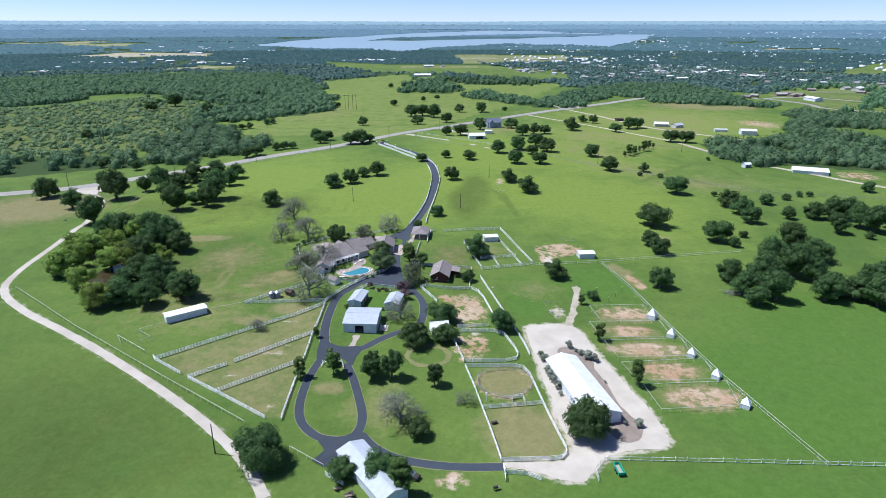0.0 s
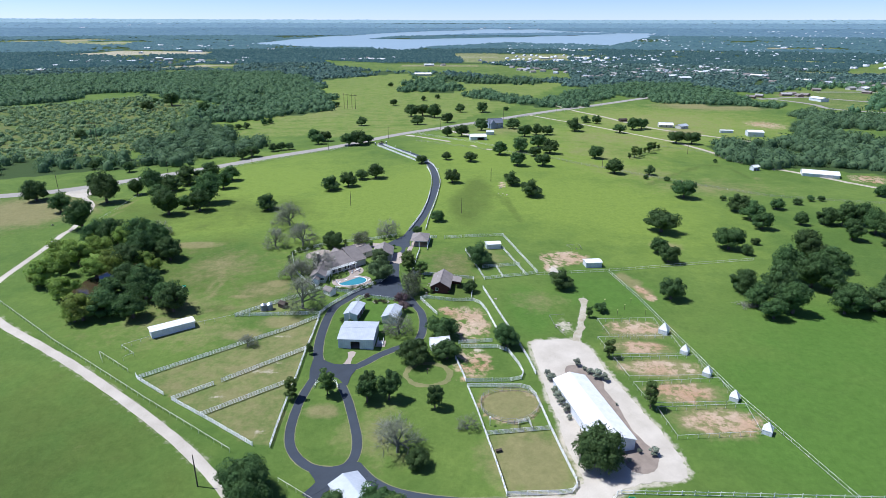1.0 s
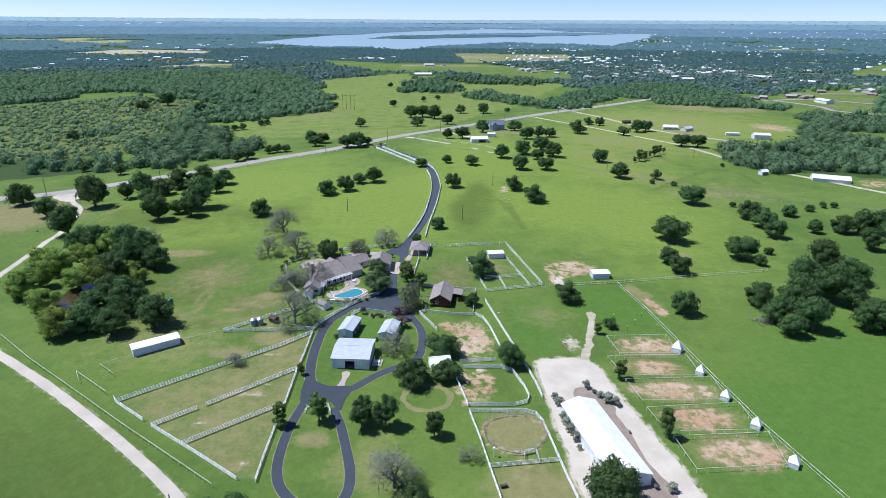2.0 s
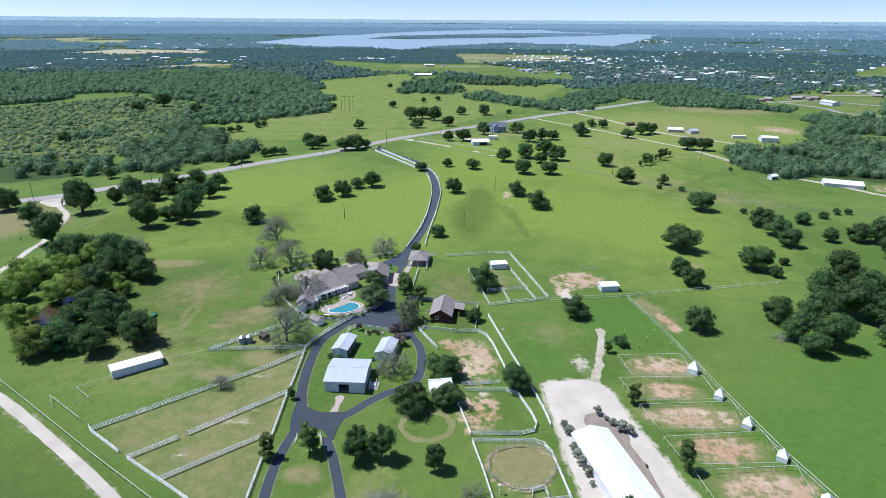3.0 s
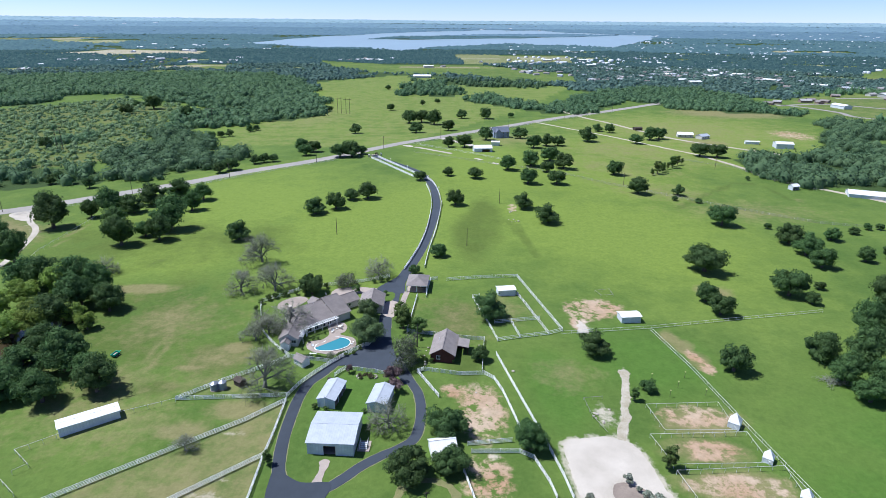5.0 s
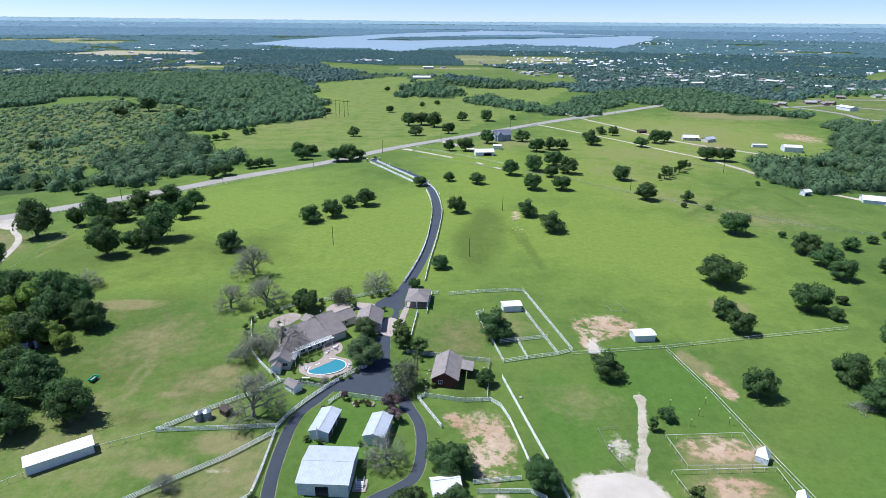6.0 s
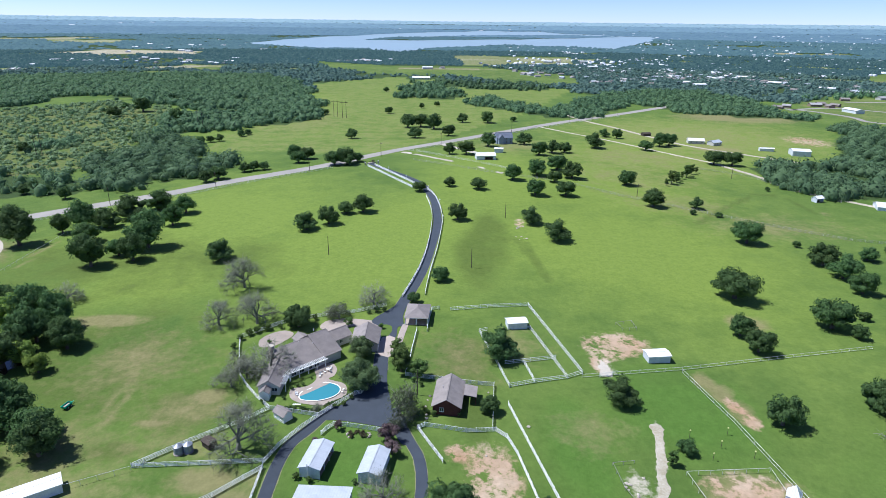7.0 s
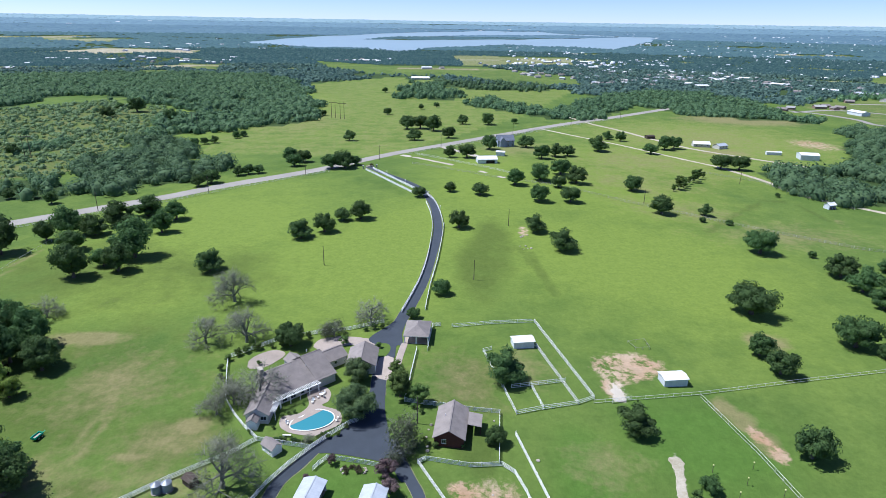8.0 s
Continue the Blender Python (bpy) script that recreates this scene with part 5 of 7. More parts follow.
def far_woods():
    """Woodland from one to five kilometres off: clumps widen with distance; fields and the lake stay open."""
    rng = np.random.default_rng(77)
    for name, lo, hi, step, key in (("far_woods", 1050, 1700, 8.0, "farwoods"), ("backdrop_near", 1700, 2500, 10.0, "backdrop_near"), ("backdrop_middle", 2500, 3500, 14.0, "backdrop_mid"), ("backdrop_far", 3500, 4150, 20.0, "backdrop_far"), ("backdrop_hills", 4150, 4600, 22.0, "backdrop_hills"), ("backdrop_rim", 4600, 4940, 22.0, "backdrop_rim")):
        X, Y = np.meshgrid(np.arange(-0.85 * hi, 0.85 * hi, step), np.arange(lo * 0.6, hi, step))
        x, y = X.ravel() + rng.uniform(-0.5, 0.5, X.size) * step, Y.ravel() + rng.uniform(-0.5, 0.5, X.size) * step
        d = np.hypot(x, y - 50)
        ok = (d >= lo) & (d < hi) & (np.abs(x) < 0.86 * (y + 40))
        patch = np.sin(x / 210 + 1.3 * np.sin(y / 330)) * np.sin(y / 260 + 1.1 * np.sin(x / 170))
        small = np.sin(x / 37 + 2.0 * np.sin(y / 71)) * np.sin(y / 43 + 1.7 * np.sin(x / 59))
        ok &= (rng.uniform(0, 1, x.size) < (0.9 if hi < 3600 else 1.0)) & ~((patch > (0.8 if hi < 3600 else 2)) & (rng.uniform(0, 1, x.size) < 0.85)) & ~((small > (0.75 if hi < 3600 else 2)) & (rng.uniform(0, 1, x.size) < 0.7))
        for f in (FIELD_LONG, FIELD_HOUSES, FIELD_A, FIELD_TAN, FIELD_B, FIELD_C, FIELD_D, SUBURB, MEADOW_NORTH, WOOD_WEST, WOOD_RIDGE, *CLEARINGS):
            ok &= ~inside(x, y, f)
        ok &= ~(inside(x, y + 18 * np.sin(x / 47.0) + 14 * np.sin(y / 61.0 + x / 90.0), LAKE) & ~inside(x, y, PENINSULA))
        x, y = x[ok], y[ok]
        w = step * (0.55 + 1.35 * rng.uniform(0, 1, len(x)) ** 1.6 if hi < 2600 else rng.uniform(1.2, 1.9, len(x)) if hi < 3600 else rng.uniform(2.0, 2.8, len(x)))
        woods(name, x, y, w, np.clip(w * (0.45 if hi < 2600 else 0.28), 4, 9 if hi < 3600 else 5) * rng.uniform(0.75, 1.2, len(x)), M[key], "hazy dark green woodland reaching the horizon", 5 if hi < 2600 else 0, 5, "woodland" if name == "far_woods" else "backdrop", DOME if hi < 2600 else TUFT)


far_woods()

# ---- fences ----
POST = boxed(-0.06, 0.06, -0.06, 0.06, 0.0, 1.42, bevel=0.015)
post_mesh = bpy.data.meshes.new("post")
POST.to_mesh(post_mesh)
POST.free()
post_mesh.materials.append(M["white"])
PIPE = rod(bmesh.new(), (0, 0, 0), (0, 0, 1.25), 0.045, 0.045, 6)
pipe_mesh = bpy.data.meshes.new("pipe_post")
PIPE.to_mesh(pipe_mesh)
PIPE.free()
pipe_mesh.materials.append(M["pipe"])


def bent_bar(line, side, ring):
    """A bar that follows a line; ring: its cross-section, aside and up."""
    bm = bmesh.new()
    rows = [[bm.verts.new(p + side * u + Vector((0, 0, w))) for u, w in ring] for p in line]
    for a, b in zip(rows, rows[1:]):
        for i in range(len(ring)):
            j = (i + 1) % len(ring)
            bm.faces.new((a[i], a[j], b[j], b[i]))
    bm.faces.new(rows[0][::-1])
    bm.faces.new(rows[-1])
    bmesh.ops.recalc_face_normals(bm, faces=bm.faces)
    return bm


def fence(points, label, rails=4, closed=False, gap=2.6, tall=1.35, pipe=False, smooth=False, key="", board=0.065):
    """A fence of posts and rails along a line; each post and each length of rail is a part."""
    pts = [Vector((*p[:2], 0)) for p in (curved(points, 3) if smooth else points)]
    if closed:
        pts = pts + pts[:1]
    base = lie(*pts[0].xy)
    f = thing("pipe_fence" if pipe else "rail_fence", Matrix.Translation(base), label, "fence", "ranch fences")
    key = key or ("pipe" if pipe else "white")
    for i in range(len(pts) - 1):
        d = pts[i + 1] - pts[i]
        if d.length < 0.3:
            continue
        n = max(1, round(d.length / gap))
        ang = math.atan2(d.y, d.x)
        feet = [lie(*(pts[i] + d * (k / n)).xy) - base for k in range(n + 1)]
        for k in range(n + (i == len(pts) - 2 and not closed)):
            p = new("post", pipe_mesh if pipe else post_mesh)
            p.parent = f
            p.matrix_basis = Matrix.Translation(feet[k]) @ Matrix.Rotation(ang, 4, "Z")
        side = Vector((-d.y, d.x, 0)).normalized()
        for k in range(rails):
            z = tall - 0.08 - k * (tall - 0.3) / max(rails - 1, 1) if rails > 1 else tall - 0.05
            r = 0.045
            ring = [(u * r, w * r) for u, w in ((1, 0), (0.5, 0.87), (-0.5, 0.87), (-1, 0), (-0.5, -0.87), (0.5, -0.87))] if pipe else [(-0.1, -board), (-0.04, -board), (-0.04, board), (-0.1, board)]
            part("rail", bent_bar([q - feet[0] + Vector((0, 0, z)) for q in feet], side, ring), M[key], f).location = feet[0]
    return f


WHITE = "white painted four-rail fence along the paddocks"
for line in (RAIL_TRIANGLE, RAIL_TANKS, RAIL_HOUSE, RAIL_DRIVE, RAIL_GREEN, RAIL_CARPORT, RAIL_CARPORT_EAST, RAIL_ROUND, RAIL_MIDDLE, RAIL_PEN_A, RAIL_PEN_TOP, RAIL_OVAL, RAIL_OVAL_DIVIDER, RAIL_SOUTH,
             RAIL_W_A, RAIL_W_B, RAIL_W_C, RAIL_W_D, RAIL_W_E, RAIL_W_F, RAIL_W_G):
    fence(line, WHITE)
for line in (RAIL_PADDOCK, RAIL_PADDOCK_IN, RAIL_PADDOCK_LOW, RAIL_PADDOCK_MID, RAIL_PADDOCK_DIV):
    fence(line, "white painted three-rail fence across the pasture", rails=3, gap=3.0)
fence(RAIL_FRONT, "white painted two-rail fence across the pasture", rails=2, gap=3.0, tall=1.15)
fence(RAIL_CROSS, "thin white two-rail pipe fence across the pasture", rails=2, gap=3.0, tall=1.2, pipe=True)
fence(RAIL_EAST, "thin white two-rail pipe fence along the pasture", rails=2, gap=3.0, tall=1.25, pipe=True)
for line in (RAIL_NORTH_WEST, RAIL_NORTH_EAST):
    fence(line, "white rail fence along the entrance drive", rails=4, gap=3.4, smooth=True, board=0.085)
for line in (BOARD_WEST, BOARD_EAST):
    fence(line, "white boarded fence at the ranch entrance", rails=4, gap=3.0, smooth=True, board=0.14)
for line in (RAIL_SHED, PIPE_LONG, PIPE_STEP, PIPE_CORNER):
    fence(line, "thin white pipe fence along the pasture edge", rails=1, gap=3.0, pipe=True)
for line in (PEN_A, PEN_B, PEN_C, PEN_D, PEN_E):
    fence(line, "pale pipe fence round a small worn pen", rails=1, gap=3.0, closed=True, pipe=True)


fence([[-37.0, 161.1], [-36.9, 163.3], [-35.9, 164.9], [-34.4, 165.6], [-32.5, 165.4], [-31.1, 163.8], [-30.2, 161.6]], "low curved white rail behind the lawn tree", rails=2, gap=1.5, tall=0.9)


# ---- buildings ----
def gable_building(name, m, length, width, eave, ridge, label, roof, wall, over=0.3, open_sides=(), doors=(), group="", ridge_at=0.5, category="barn"):
    """Walls with a pitched roof, ridge along local x; the origin is the middle of the plan. doors: side, centre, width, height."""
    b = thing(name, m, label, category, group)
    gable_block(b, Matrix.Identity(4), length, width, eave, ridge, roof, wall, over, open_sides, doors, ridge_at)
    return b


def gable_block(b, m, length, width, eave, ridge, roof, wall, over=0.3, open_sides=(), doors=(), ridge_at=0.5, floor=True):
    """One block of a building, as parts under b, placed by m."""
    def add(name, bm, material):
        ob = part(name, bm, material, b)
        ob.matrix_basis = m

    L, W = length / 2, width / 2
    yr = -W + width * ridge_at
    t = 0.12
    for side in ("south", "north"):
        if side in open_sides:
            continue
        y = -W if side == "south" else W - t
        spans, x = [], -L
        for s, c, w, h in sorted(d for d in doors if d[0] == side):
            spans += [(x, c - w / 2, 0, eave), (c - w / 2, c + w / 2, h, eave)]
            x = c + w / 2
        spans.append((x, L, 0, eave))
        bm = bmesh.new()
        for x0, x1, z0, z1 in spans:
            box(bm, x0, x1, y, y + t, z0 or -0.6, z1)
        add("wall", bm, wall)
    for side in ("west", "east"):
        if side in open_sides:
            continue
        x = -L if side == "west" else L - t
        bm = bmesh.new()
        outline = [(-W + t, -0.6), (W - t, -0.6), (W - t, eave - 0.02), (yr, ridge - 0.14), (-W + t, eave - 0.02)]
        for s, c, w, h in doors:
            if s == side:
                outline = [(-W + t, -0.6), (c - w / 2, -0.6), (c - w / 2, h), (c + w / 2, h), (c + w / 2, -0.6)] + outline[1:]
        a, z = [bm.verts.new((x, p, q)) for p, q in outline], [bm.verts.new((x + t, p, q)) for p, q in outline]
        bm.faces.new(a), bm.faces.new(z[::-1])
        for i in range(len(a)):
            j = (i + 1) % len(a)
            bm.faces.new((a[j], a[i], z[i], z[j]))
        bmesh.ops.recalc_face_normals(bm, faces=bm.faces)
        add("wall", bm, wall)
    o = over
    ds, dn = (ridge - eave) / (yr + W), (ridge - eave) / (W - yr)
    for name_, ya, za, yb, zb in (("roof", -W - o, eave - o * ds, yr, ridge), ("roof", W + o, eave - o * dn, yr, ridge)):
        bm = slab(bmesh.new(), [(-L - o, ya, za + 0.1), (L + o, ya, za + 0.1), (L + o, yb, zb + 0.1), (-L - o, yb, zb + 0.1)], 0.1)
        add("roof", bm, roof)
    add("ridge_cap", slab(bmesh.new(), [(-L - o, yr - 0.18, ridge + 0.13), (L + o, yr - 0.18, ridge + 0.13), (L + o, yr + 0.18, ridge + 0.13), (-L - o, yr + 0.18, ridge + 0.13)], 0.05), roof)
    if open_sides:
        for x in np.linspace(-L + 0.1, L - 0.1, max(2, round(length / 3.5) + 1)):
            for side in open_sides:
                if side in ("south", "north"):
                    y = -W + 0.1 if side == "south" else W - 0.1
                    add("post", boxed(x - 0.08, x + 0.08, y - 0.08, y + 0.08, -0.4, eave), wall)
    if floor:
        add("floor_slab", boxed(-L + t + 0.01, L - t - 0.01, -W + t + 0.01, W - t - 0.01, 0.02, 0.1), M["mulch"])


def at(x, y, deg=0.0, up=0.0):
    return pose(x, y, float(rise(x, y)) + up, 0, 0, deg)


gable_building("metal_barn", at(-28.0, 189.1, -2), 11.2, 12.2, 3.3, 4.3, "white metal barn with pale grey roof and open door", M["greyroof"], M["whitewall"], doors=(("south", -0.2, 2.9, 2.4),))
gable_building("open_shed", at(-31.9, 205.7, 81), 9.4, 4.8, 2.6, 3.3, "white metal equipment shed open on one side", M["greyroof"], M["whitewall"], open_sides=("south",))
gable_building("storage_shed", at(-18.5, 204.4, 81), 9.0, 5.0, 2.6, 3.4, "white metal storage shed with pale roof", M["greyroof"], M["whitewall"])
gable_building("long_shed", at(-91.0, 192.4, 36), 13.6, 4.0, 2.4, 2.7, "long low white metal shed beside the fence", M["whiteroof"], M["whitewall"])
gable_building("pasture_shed", at(63.4, 258.4, 7), 7.0, 4.4, 2.3, 2.7, "small white metal shed beside bare ground", M["whiteroof"], M["whitewall"])
gable_building("paddock_shed", at(21.3, 275.9, 9), 6.6, 4.0, 2.3, 2.7, "small white metal shed inside the paddock", M["whiteroof"], M["whitewall"])
gable_building("stable", at(40.1, 151.6, 103), 30.0, 9.6, 3.0, 4.6, "long white metal stable with white roof", M["whiteroof"], M["whitewall"])
gable_building("metal_shed", at(-16.0, 114.8, -53), 20.4, 7.0, 2.7, 3.7, "white metal shed under trees at the drive end", M["greyroof"], M["whitewall"])


def shelter(m):
    """A small square loafing shelter with a steep pyramid roof."""
    s = thing("animal_shelter", m, "small white shelter with steep pyramid roof", "shelter", "shelters along the pens")
    bm = bmesh.new()
    for x0, x1, y0, y1 in ((-1.8, 1.8, -1.8, -1.7), (-1.8, 1.8, 1.7, 1.8), (1.7, 1.8, -1.69, 1.69)):
        box(bm, x0, x1, y0, y1, -0.3, 2.0)
    part("wall", bm, M["whitewall"], s)
    bm = bmesh.new()
    bmesh.ops.create_cone(bm, cap_ends=True, segments=4, radius1=2.66, radius2=0.04, depth=3.1, matrix=Matrix.Translation((0, 0, 3.56)) @ Matrix.Rotation(radians(45), 4, "Z"))
    part("roof", bm, M["whiteroof"], s, "steep white pyramid roof")
    return s


first = shelter(at(75.5, 199.9, -36) @ Matrix.Scale(0.82, 4))
for x, y in ((77.9, 186.5), (80.1, 173.5), (82.9, 160.8), (85.1, 145.9)):
    copy_thing(first, at(x, y, -36) @ Matrix.Scale(0.82, 4))


# ---- the main house ----
def glass_material():
    m, n, l, b = nodes_of("window glass", 0.05, 0.0, 0.5)
    b.inputs["Base Color"].default_value = (0.03, 0.035, 0.04, 1)
    return m


M["glass"] = glass_material()


def window(b, m, w, h, bars=1, name="window"):
    """A window in a wall that faces local -y: a frame with a pane, bars and a sill."""
    f = bmesh.new()
    for x0, x1, z0, z1 in ((-w / 2, w / 2, h - 0.08, h), (-w / 2, w / 2, 0, 0.08), (-w / 2, -w / 2 + 0.08, 0.081, h - 0.081), (w / 2 - 0.08, w / 2, 0.081, h - 0.081)):
        box(f, x0, x1, -0.07, 0.02, z0, z1)
    for k in range(bars):
        x = -w / 2 + w * (k + 1) / (bars + 1)
        box(f, x - 0.03, x + 0.03, -0.06, 0.01, 0.082, h - 0.082)
    fr = part(name, f, M["white"], b)
    fr.matrix_basis = m
    part("pane", boxed(-w / 2 + 0.08, w / 2 - 0.08, -0.035, 0.005, 0.08, h - 0.08), M["glass"], fr, "dark glass pane")
    part("sill", boxed(-w / 2 - 0.06, w / 2 + 0.06, -0.14, 0.0, -0.06, -0.003), M["white"], fr)


def main_house():
    turn = 43.5
    h = thing("ranch_house", at(-52.6, 246.0, turn) @ Matrix.Scale(0.955, 4), "long low ranch house with grey-brown shingle roof", "house")
    put = Matrix.Translation
    # long block: ridge on local x, pool side towards -y
    gable_block(h, put((9.1, -2.0, 0)), 18.2, 14.0, 2.65, 5.6, M["shingle"], M["wall"], 0.45, ridge_at=0.643, floor=False)
    gable_block(h, put((15.3, -1.6, 0)), 5.8, 13.2, 3.0, 6.45, M["shingle"], M["wall"], 0.5, ridge_at=0.6, floor=False)
    gable_block(h, put((22.4, 0.7, 0)), 8.6, 6.8, 2.6, 4.5, M["shingle"], M["wall"], 0.35, floor=False)
    gable_block(h, put((13.2, 6.0, 0)) @ pose(0, 0, 0, 0, 0, 90), 3.6, 4.4, 2.6, 4.0, M["shingle"], M["wall"], 0.3, floor=False)
    back = Matrix.Rotation(radians(-turn), 4, "Z") @ Matrix.Translation((53.2, -254.5, 0))
    # garage and wing stand square to the land, in a plan whose middle is the house's
    gable_block(h, back @ pose(-26.9, 270.0, 0, 0, 0, 91), 10.4, 8.4, 2.7, 4.9, M["shingle"], M["wall"], 0.4, floor=False)
    gable_block(h, back @ pose(-50.7, 246.3, 0, 0, 0, 90), 13.4, 6.0, 2.5, 4.3, M["shingle"], M["wall"], 0.4, floor=False)
    gable_block(h, back @ pose(-51.3, 238.0, 0, 0, 0, 90), 2.4, 2.6, 2.0, 2.9, M["shingle"], M["white"], 0.25, floor=False)
    for x in (-0.1,):
        bm = boxed(x - 0.75, x + 0.45, -0.4, 1.4, 0, 6.9, bevel=0.03)
        box(bm, x - 0.8, x + 0.5, -0.5, 1.5, 6.9, 7.05)
        part("chimney", bm, M["stone"], h, "pale limestone chimney")
    # pool side windows, under the eave and the pergola
    for x, w, hh, z in ((1.6, 1.6, 2.0, 0.15), (4.2, 1.8, 2.0, 0.15), (7.0, 1.8, 2.0, 0.15), (9.4, 1.6, 2.0, 0.15)):
        window(h, put((x, -9.0, z)), w, hh)
    for x in (11.9, 13.3, 14.7, 16.1, 17.4):
        window(h, put((x, -8.2 if x > 12.4 else -9.0, 0.7)), 1.1, 1.4)
    for x in (20.4, 22.6):
        window(h, put((x, -2.7, 0.9)), 1.2, 1.2)
    window(h, back @ pose(-49.0, 239.6, 0, 0, 0, 0) @ put((0, 0, 0.7)), 1.6, 1.3)
    window(h, back @ pose(-26.9, 264.8, 0, 0, 0, 1) @ put((0, 0, 0.8)), 1.4, 1.3)
    for y in (266.8, 270.0, 273.2):
        door = part("garage_door", boxed(-1.25, 1.25, -0.07, 0.02, 0.02, 2.2, bevel=0.01), M["white"], h, "white panelled garage door")
        door.matrix_basis = back @ pose(-22.7, y, 0, 0, 0, 91)
    # roof vents
    for x, y, z in ((5.2, -4.6, 3.95), (12.0, -3.0, 4.7), (15.5, 2.0, 6.1), (8.5, -0.6, 5.3)):
        part("vent_pipe", rod(bmesh.new(), (x, y, z - 0.2), (x, y, z + 0.55), 0.09, 0.09, 8), M["white"], h, "white roof vent")
    # pergola along the eave
    for x in np.arange(-3.6, 11.7, 3.0):
        part("pergola_post", boxed(x - 0.09, x + 0.09, -11.0, -10.82, 0.05, 2.5), M["white"], h)
    part("pergola_beam", boxed(-4.6, 12.2, -11.02, -10.8, 2.5, 2.66), M["white"], h)
    me = bpy.data.meshes.new("pergola_slat")
    boxed(-0.06, 0.06, -11.4, -9.2, 2.664, 2.8).to_mesh(me)
    for x in np.arange(-4.5, 12.1, 0.48):
        s = part_mesh("pergola_slat", me, M["white"], h)
        s.matrix_basis = put((x, 0, 0))
    me2 = bpy.data.meshes.new("pergola_slat")
    boxed(-0.05, 1.5, -0.06, 0.06, 2.5, 2.62).to_mesh(me2)
    for y in np.arange(240.7, 246.1, 0.48):
        s = part_mesh("pergola_slat", me2, M["white"], h)
        s.matrix_basis = back @ pose(-47.5, y, 0, 0, 0, 0)
    for y in (240.7, 245.7):
        p = part("pergola_post", boxed(1.2, 1.36, -0.08, 0.08, 0, 2.49), M["white"], h)
        p.matrix_basis = back @ pose(-47.5, y, 0, 0, 0, 0)


main_house()

# pool and terraces
yard("pool_terrace", [(-44.4, 230.9), (-45.0, 234.3), (-43.4, 235.5), (-40.7, 236.4), (-39.1, 239.9), (-40.4, 244.4), (-39.8, 247.1), (-36.5, 248.6), (-34.4, 246.0), (-34.2, 242.2), (-35.7, 240.3), (-33.7, 239.2), (-30.8, 238.0), (-29.6, 235.2), (-29.8, 232.4), (-32.3, 230.1), (-34.6, 227.8), (-38.8, 228.0), (-42.1, 228.9)], M["concrete"], 0.08, "pinkish concrete terrace round the pool", "terrace", 0.1)
POOL = [(-41.2, 234.3), (-39.7, 235.1), (-38.6, 237.5), (-35.7, 238.3), (-32.4, 236.8), (-31.5, 234.1), (-33.1, 231.4), (-36.9, 229.6), (-41.1, 230.0), (-42.0, 232.2)]
mid = Vector((sum(p[0] for p in POOL) / len(POOL), sum(p[1] for p in POOL) / len(POOL), 0))


def swimming_pool():
    p = thing("swimming_pool", Matrix.Translation((0, 0, float(rise(mid.x, mid.y)))), "freeform blue swimming pool with pale coping", "swimming pool")
    line = curved(POOL, 5, True)
    bm, rows = bmesh.new(), []
    for i, q in enumerate(line):
        d = (line[(i + 1) % len(line)] - line[i - 1]).normalized()
        side = Vector((d.y, -d.x, 0))
        if side.dot(q - mid) < 0:
            side = -side
        rows.append([bm.verts.new((*(q + side * o).xy, z)) for o, z in ((-0.05, 0.085), (-0.05, 0.17), (0.22, 0.17), (0.22, 0.085))])
    for i in range(len(rows)):
        a, b = rows[i], rows[(i + 1) % len(rows)]
        for k in range(3):
            bm.faces.new((a[k], a[k + 1], b[k + 1], b[k]))
    bmesh.ops.recalc_face_normals(bm, faces=bm.faces)
    part("coping", bm, M["white"], p, "pale stone coping")
    bm = bmesh.new()
    f = bm.faces.new([bm.verts.new((q.x, q.y, 0.12)) for q in line])
    f.normal_update()
    if f.normal.z < 0:
        f.normal_flip()
    part("water", bm, M["pool"], p, "clear blue pool water")
    bm = boxed(-42.7, -40.6, 226.9, 227.4, 0.45, 0.52, bevel=0.01)
    box(bm, -42.6, -42.2, 226.95, 227.35, 0.08, 0.45)
    part("diving_board", bm, M["white"], p, "white diving board")


swimming_pool()
yard("garage_apron", [(-23.5, 255.4), (-23.0, 264.7), (-18.8, 265.0), (-19.0, 254.0), (-21.1, 253.3)], M["concrete"], 0.095, "pale concrete apron before the garage", "driveway", 0.05, 2)
strip("walk", [(-17.4, 261.6), (-16.8, 268.1), (-16.1, 274.1)], 1.8, M["concrete"], 0.092, "pale concrete walk to the carport", "path", 0.02)
yard("back_terrace", [(-43.8, 269.6), (-43.5, 273.5), (-40.8, 275.8), (-35.5, 276.9), (-27.8, 276.0), (-24.6, 272.6), (-28.5, 271.6), (-34.6, 271.2), (-39.2, 267.5)], M["concrete"], 0.07, "pale concrete terrace behind the house", "terrace", 0.15)
yard("west_terrace", [(-60.1, 256.7), (-61.1, 261.0), (-58.5, 265.4), (-54.4, 267.3), (-51.5, 264.8), (-54.2, 259.2), (-56.6, 256.9)], M["concrete"], 0.07, "pale stone terrace at the house corner", "terrace", 0.15)
yard("drive_island", [(-24.5, 271.9), (-22.5, 273.5), (-20.6, 272.2), (-20.3, 268.8), (-21.7, 265.4), (-23.8, 265.9)], M["grass"], 0.1, "small lawn island in the court", "lawn", 0.05)
yard("gate_gravel", [(44.1, 248.1), (47.1, 248.5), (47.1, 253.3), (45.6, 256.9), (44.5, 253.1)], M["caliche"], 0.06, "pale gravel at the pasture gate", "yard", 0.9, 10)
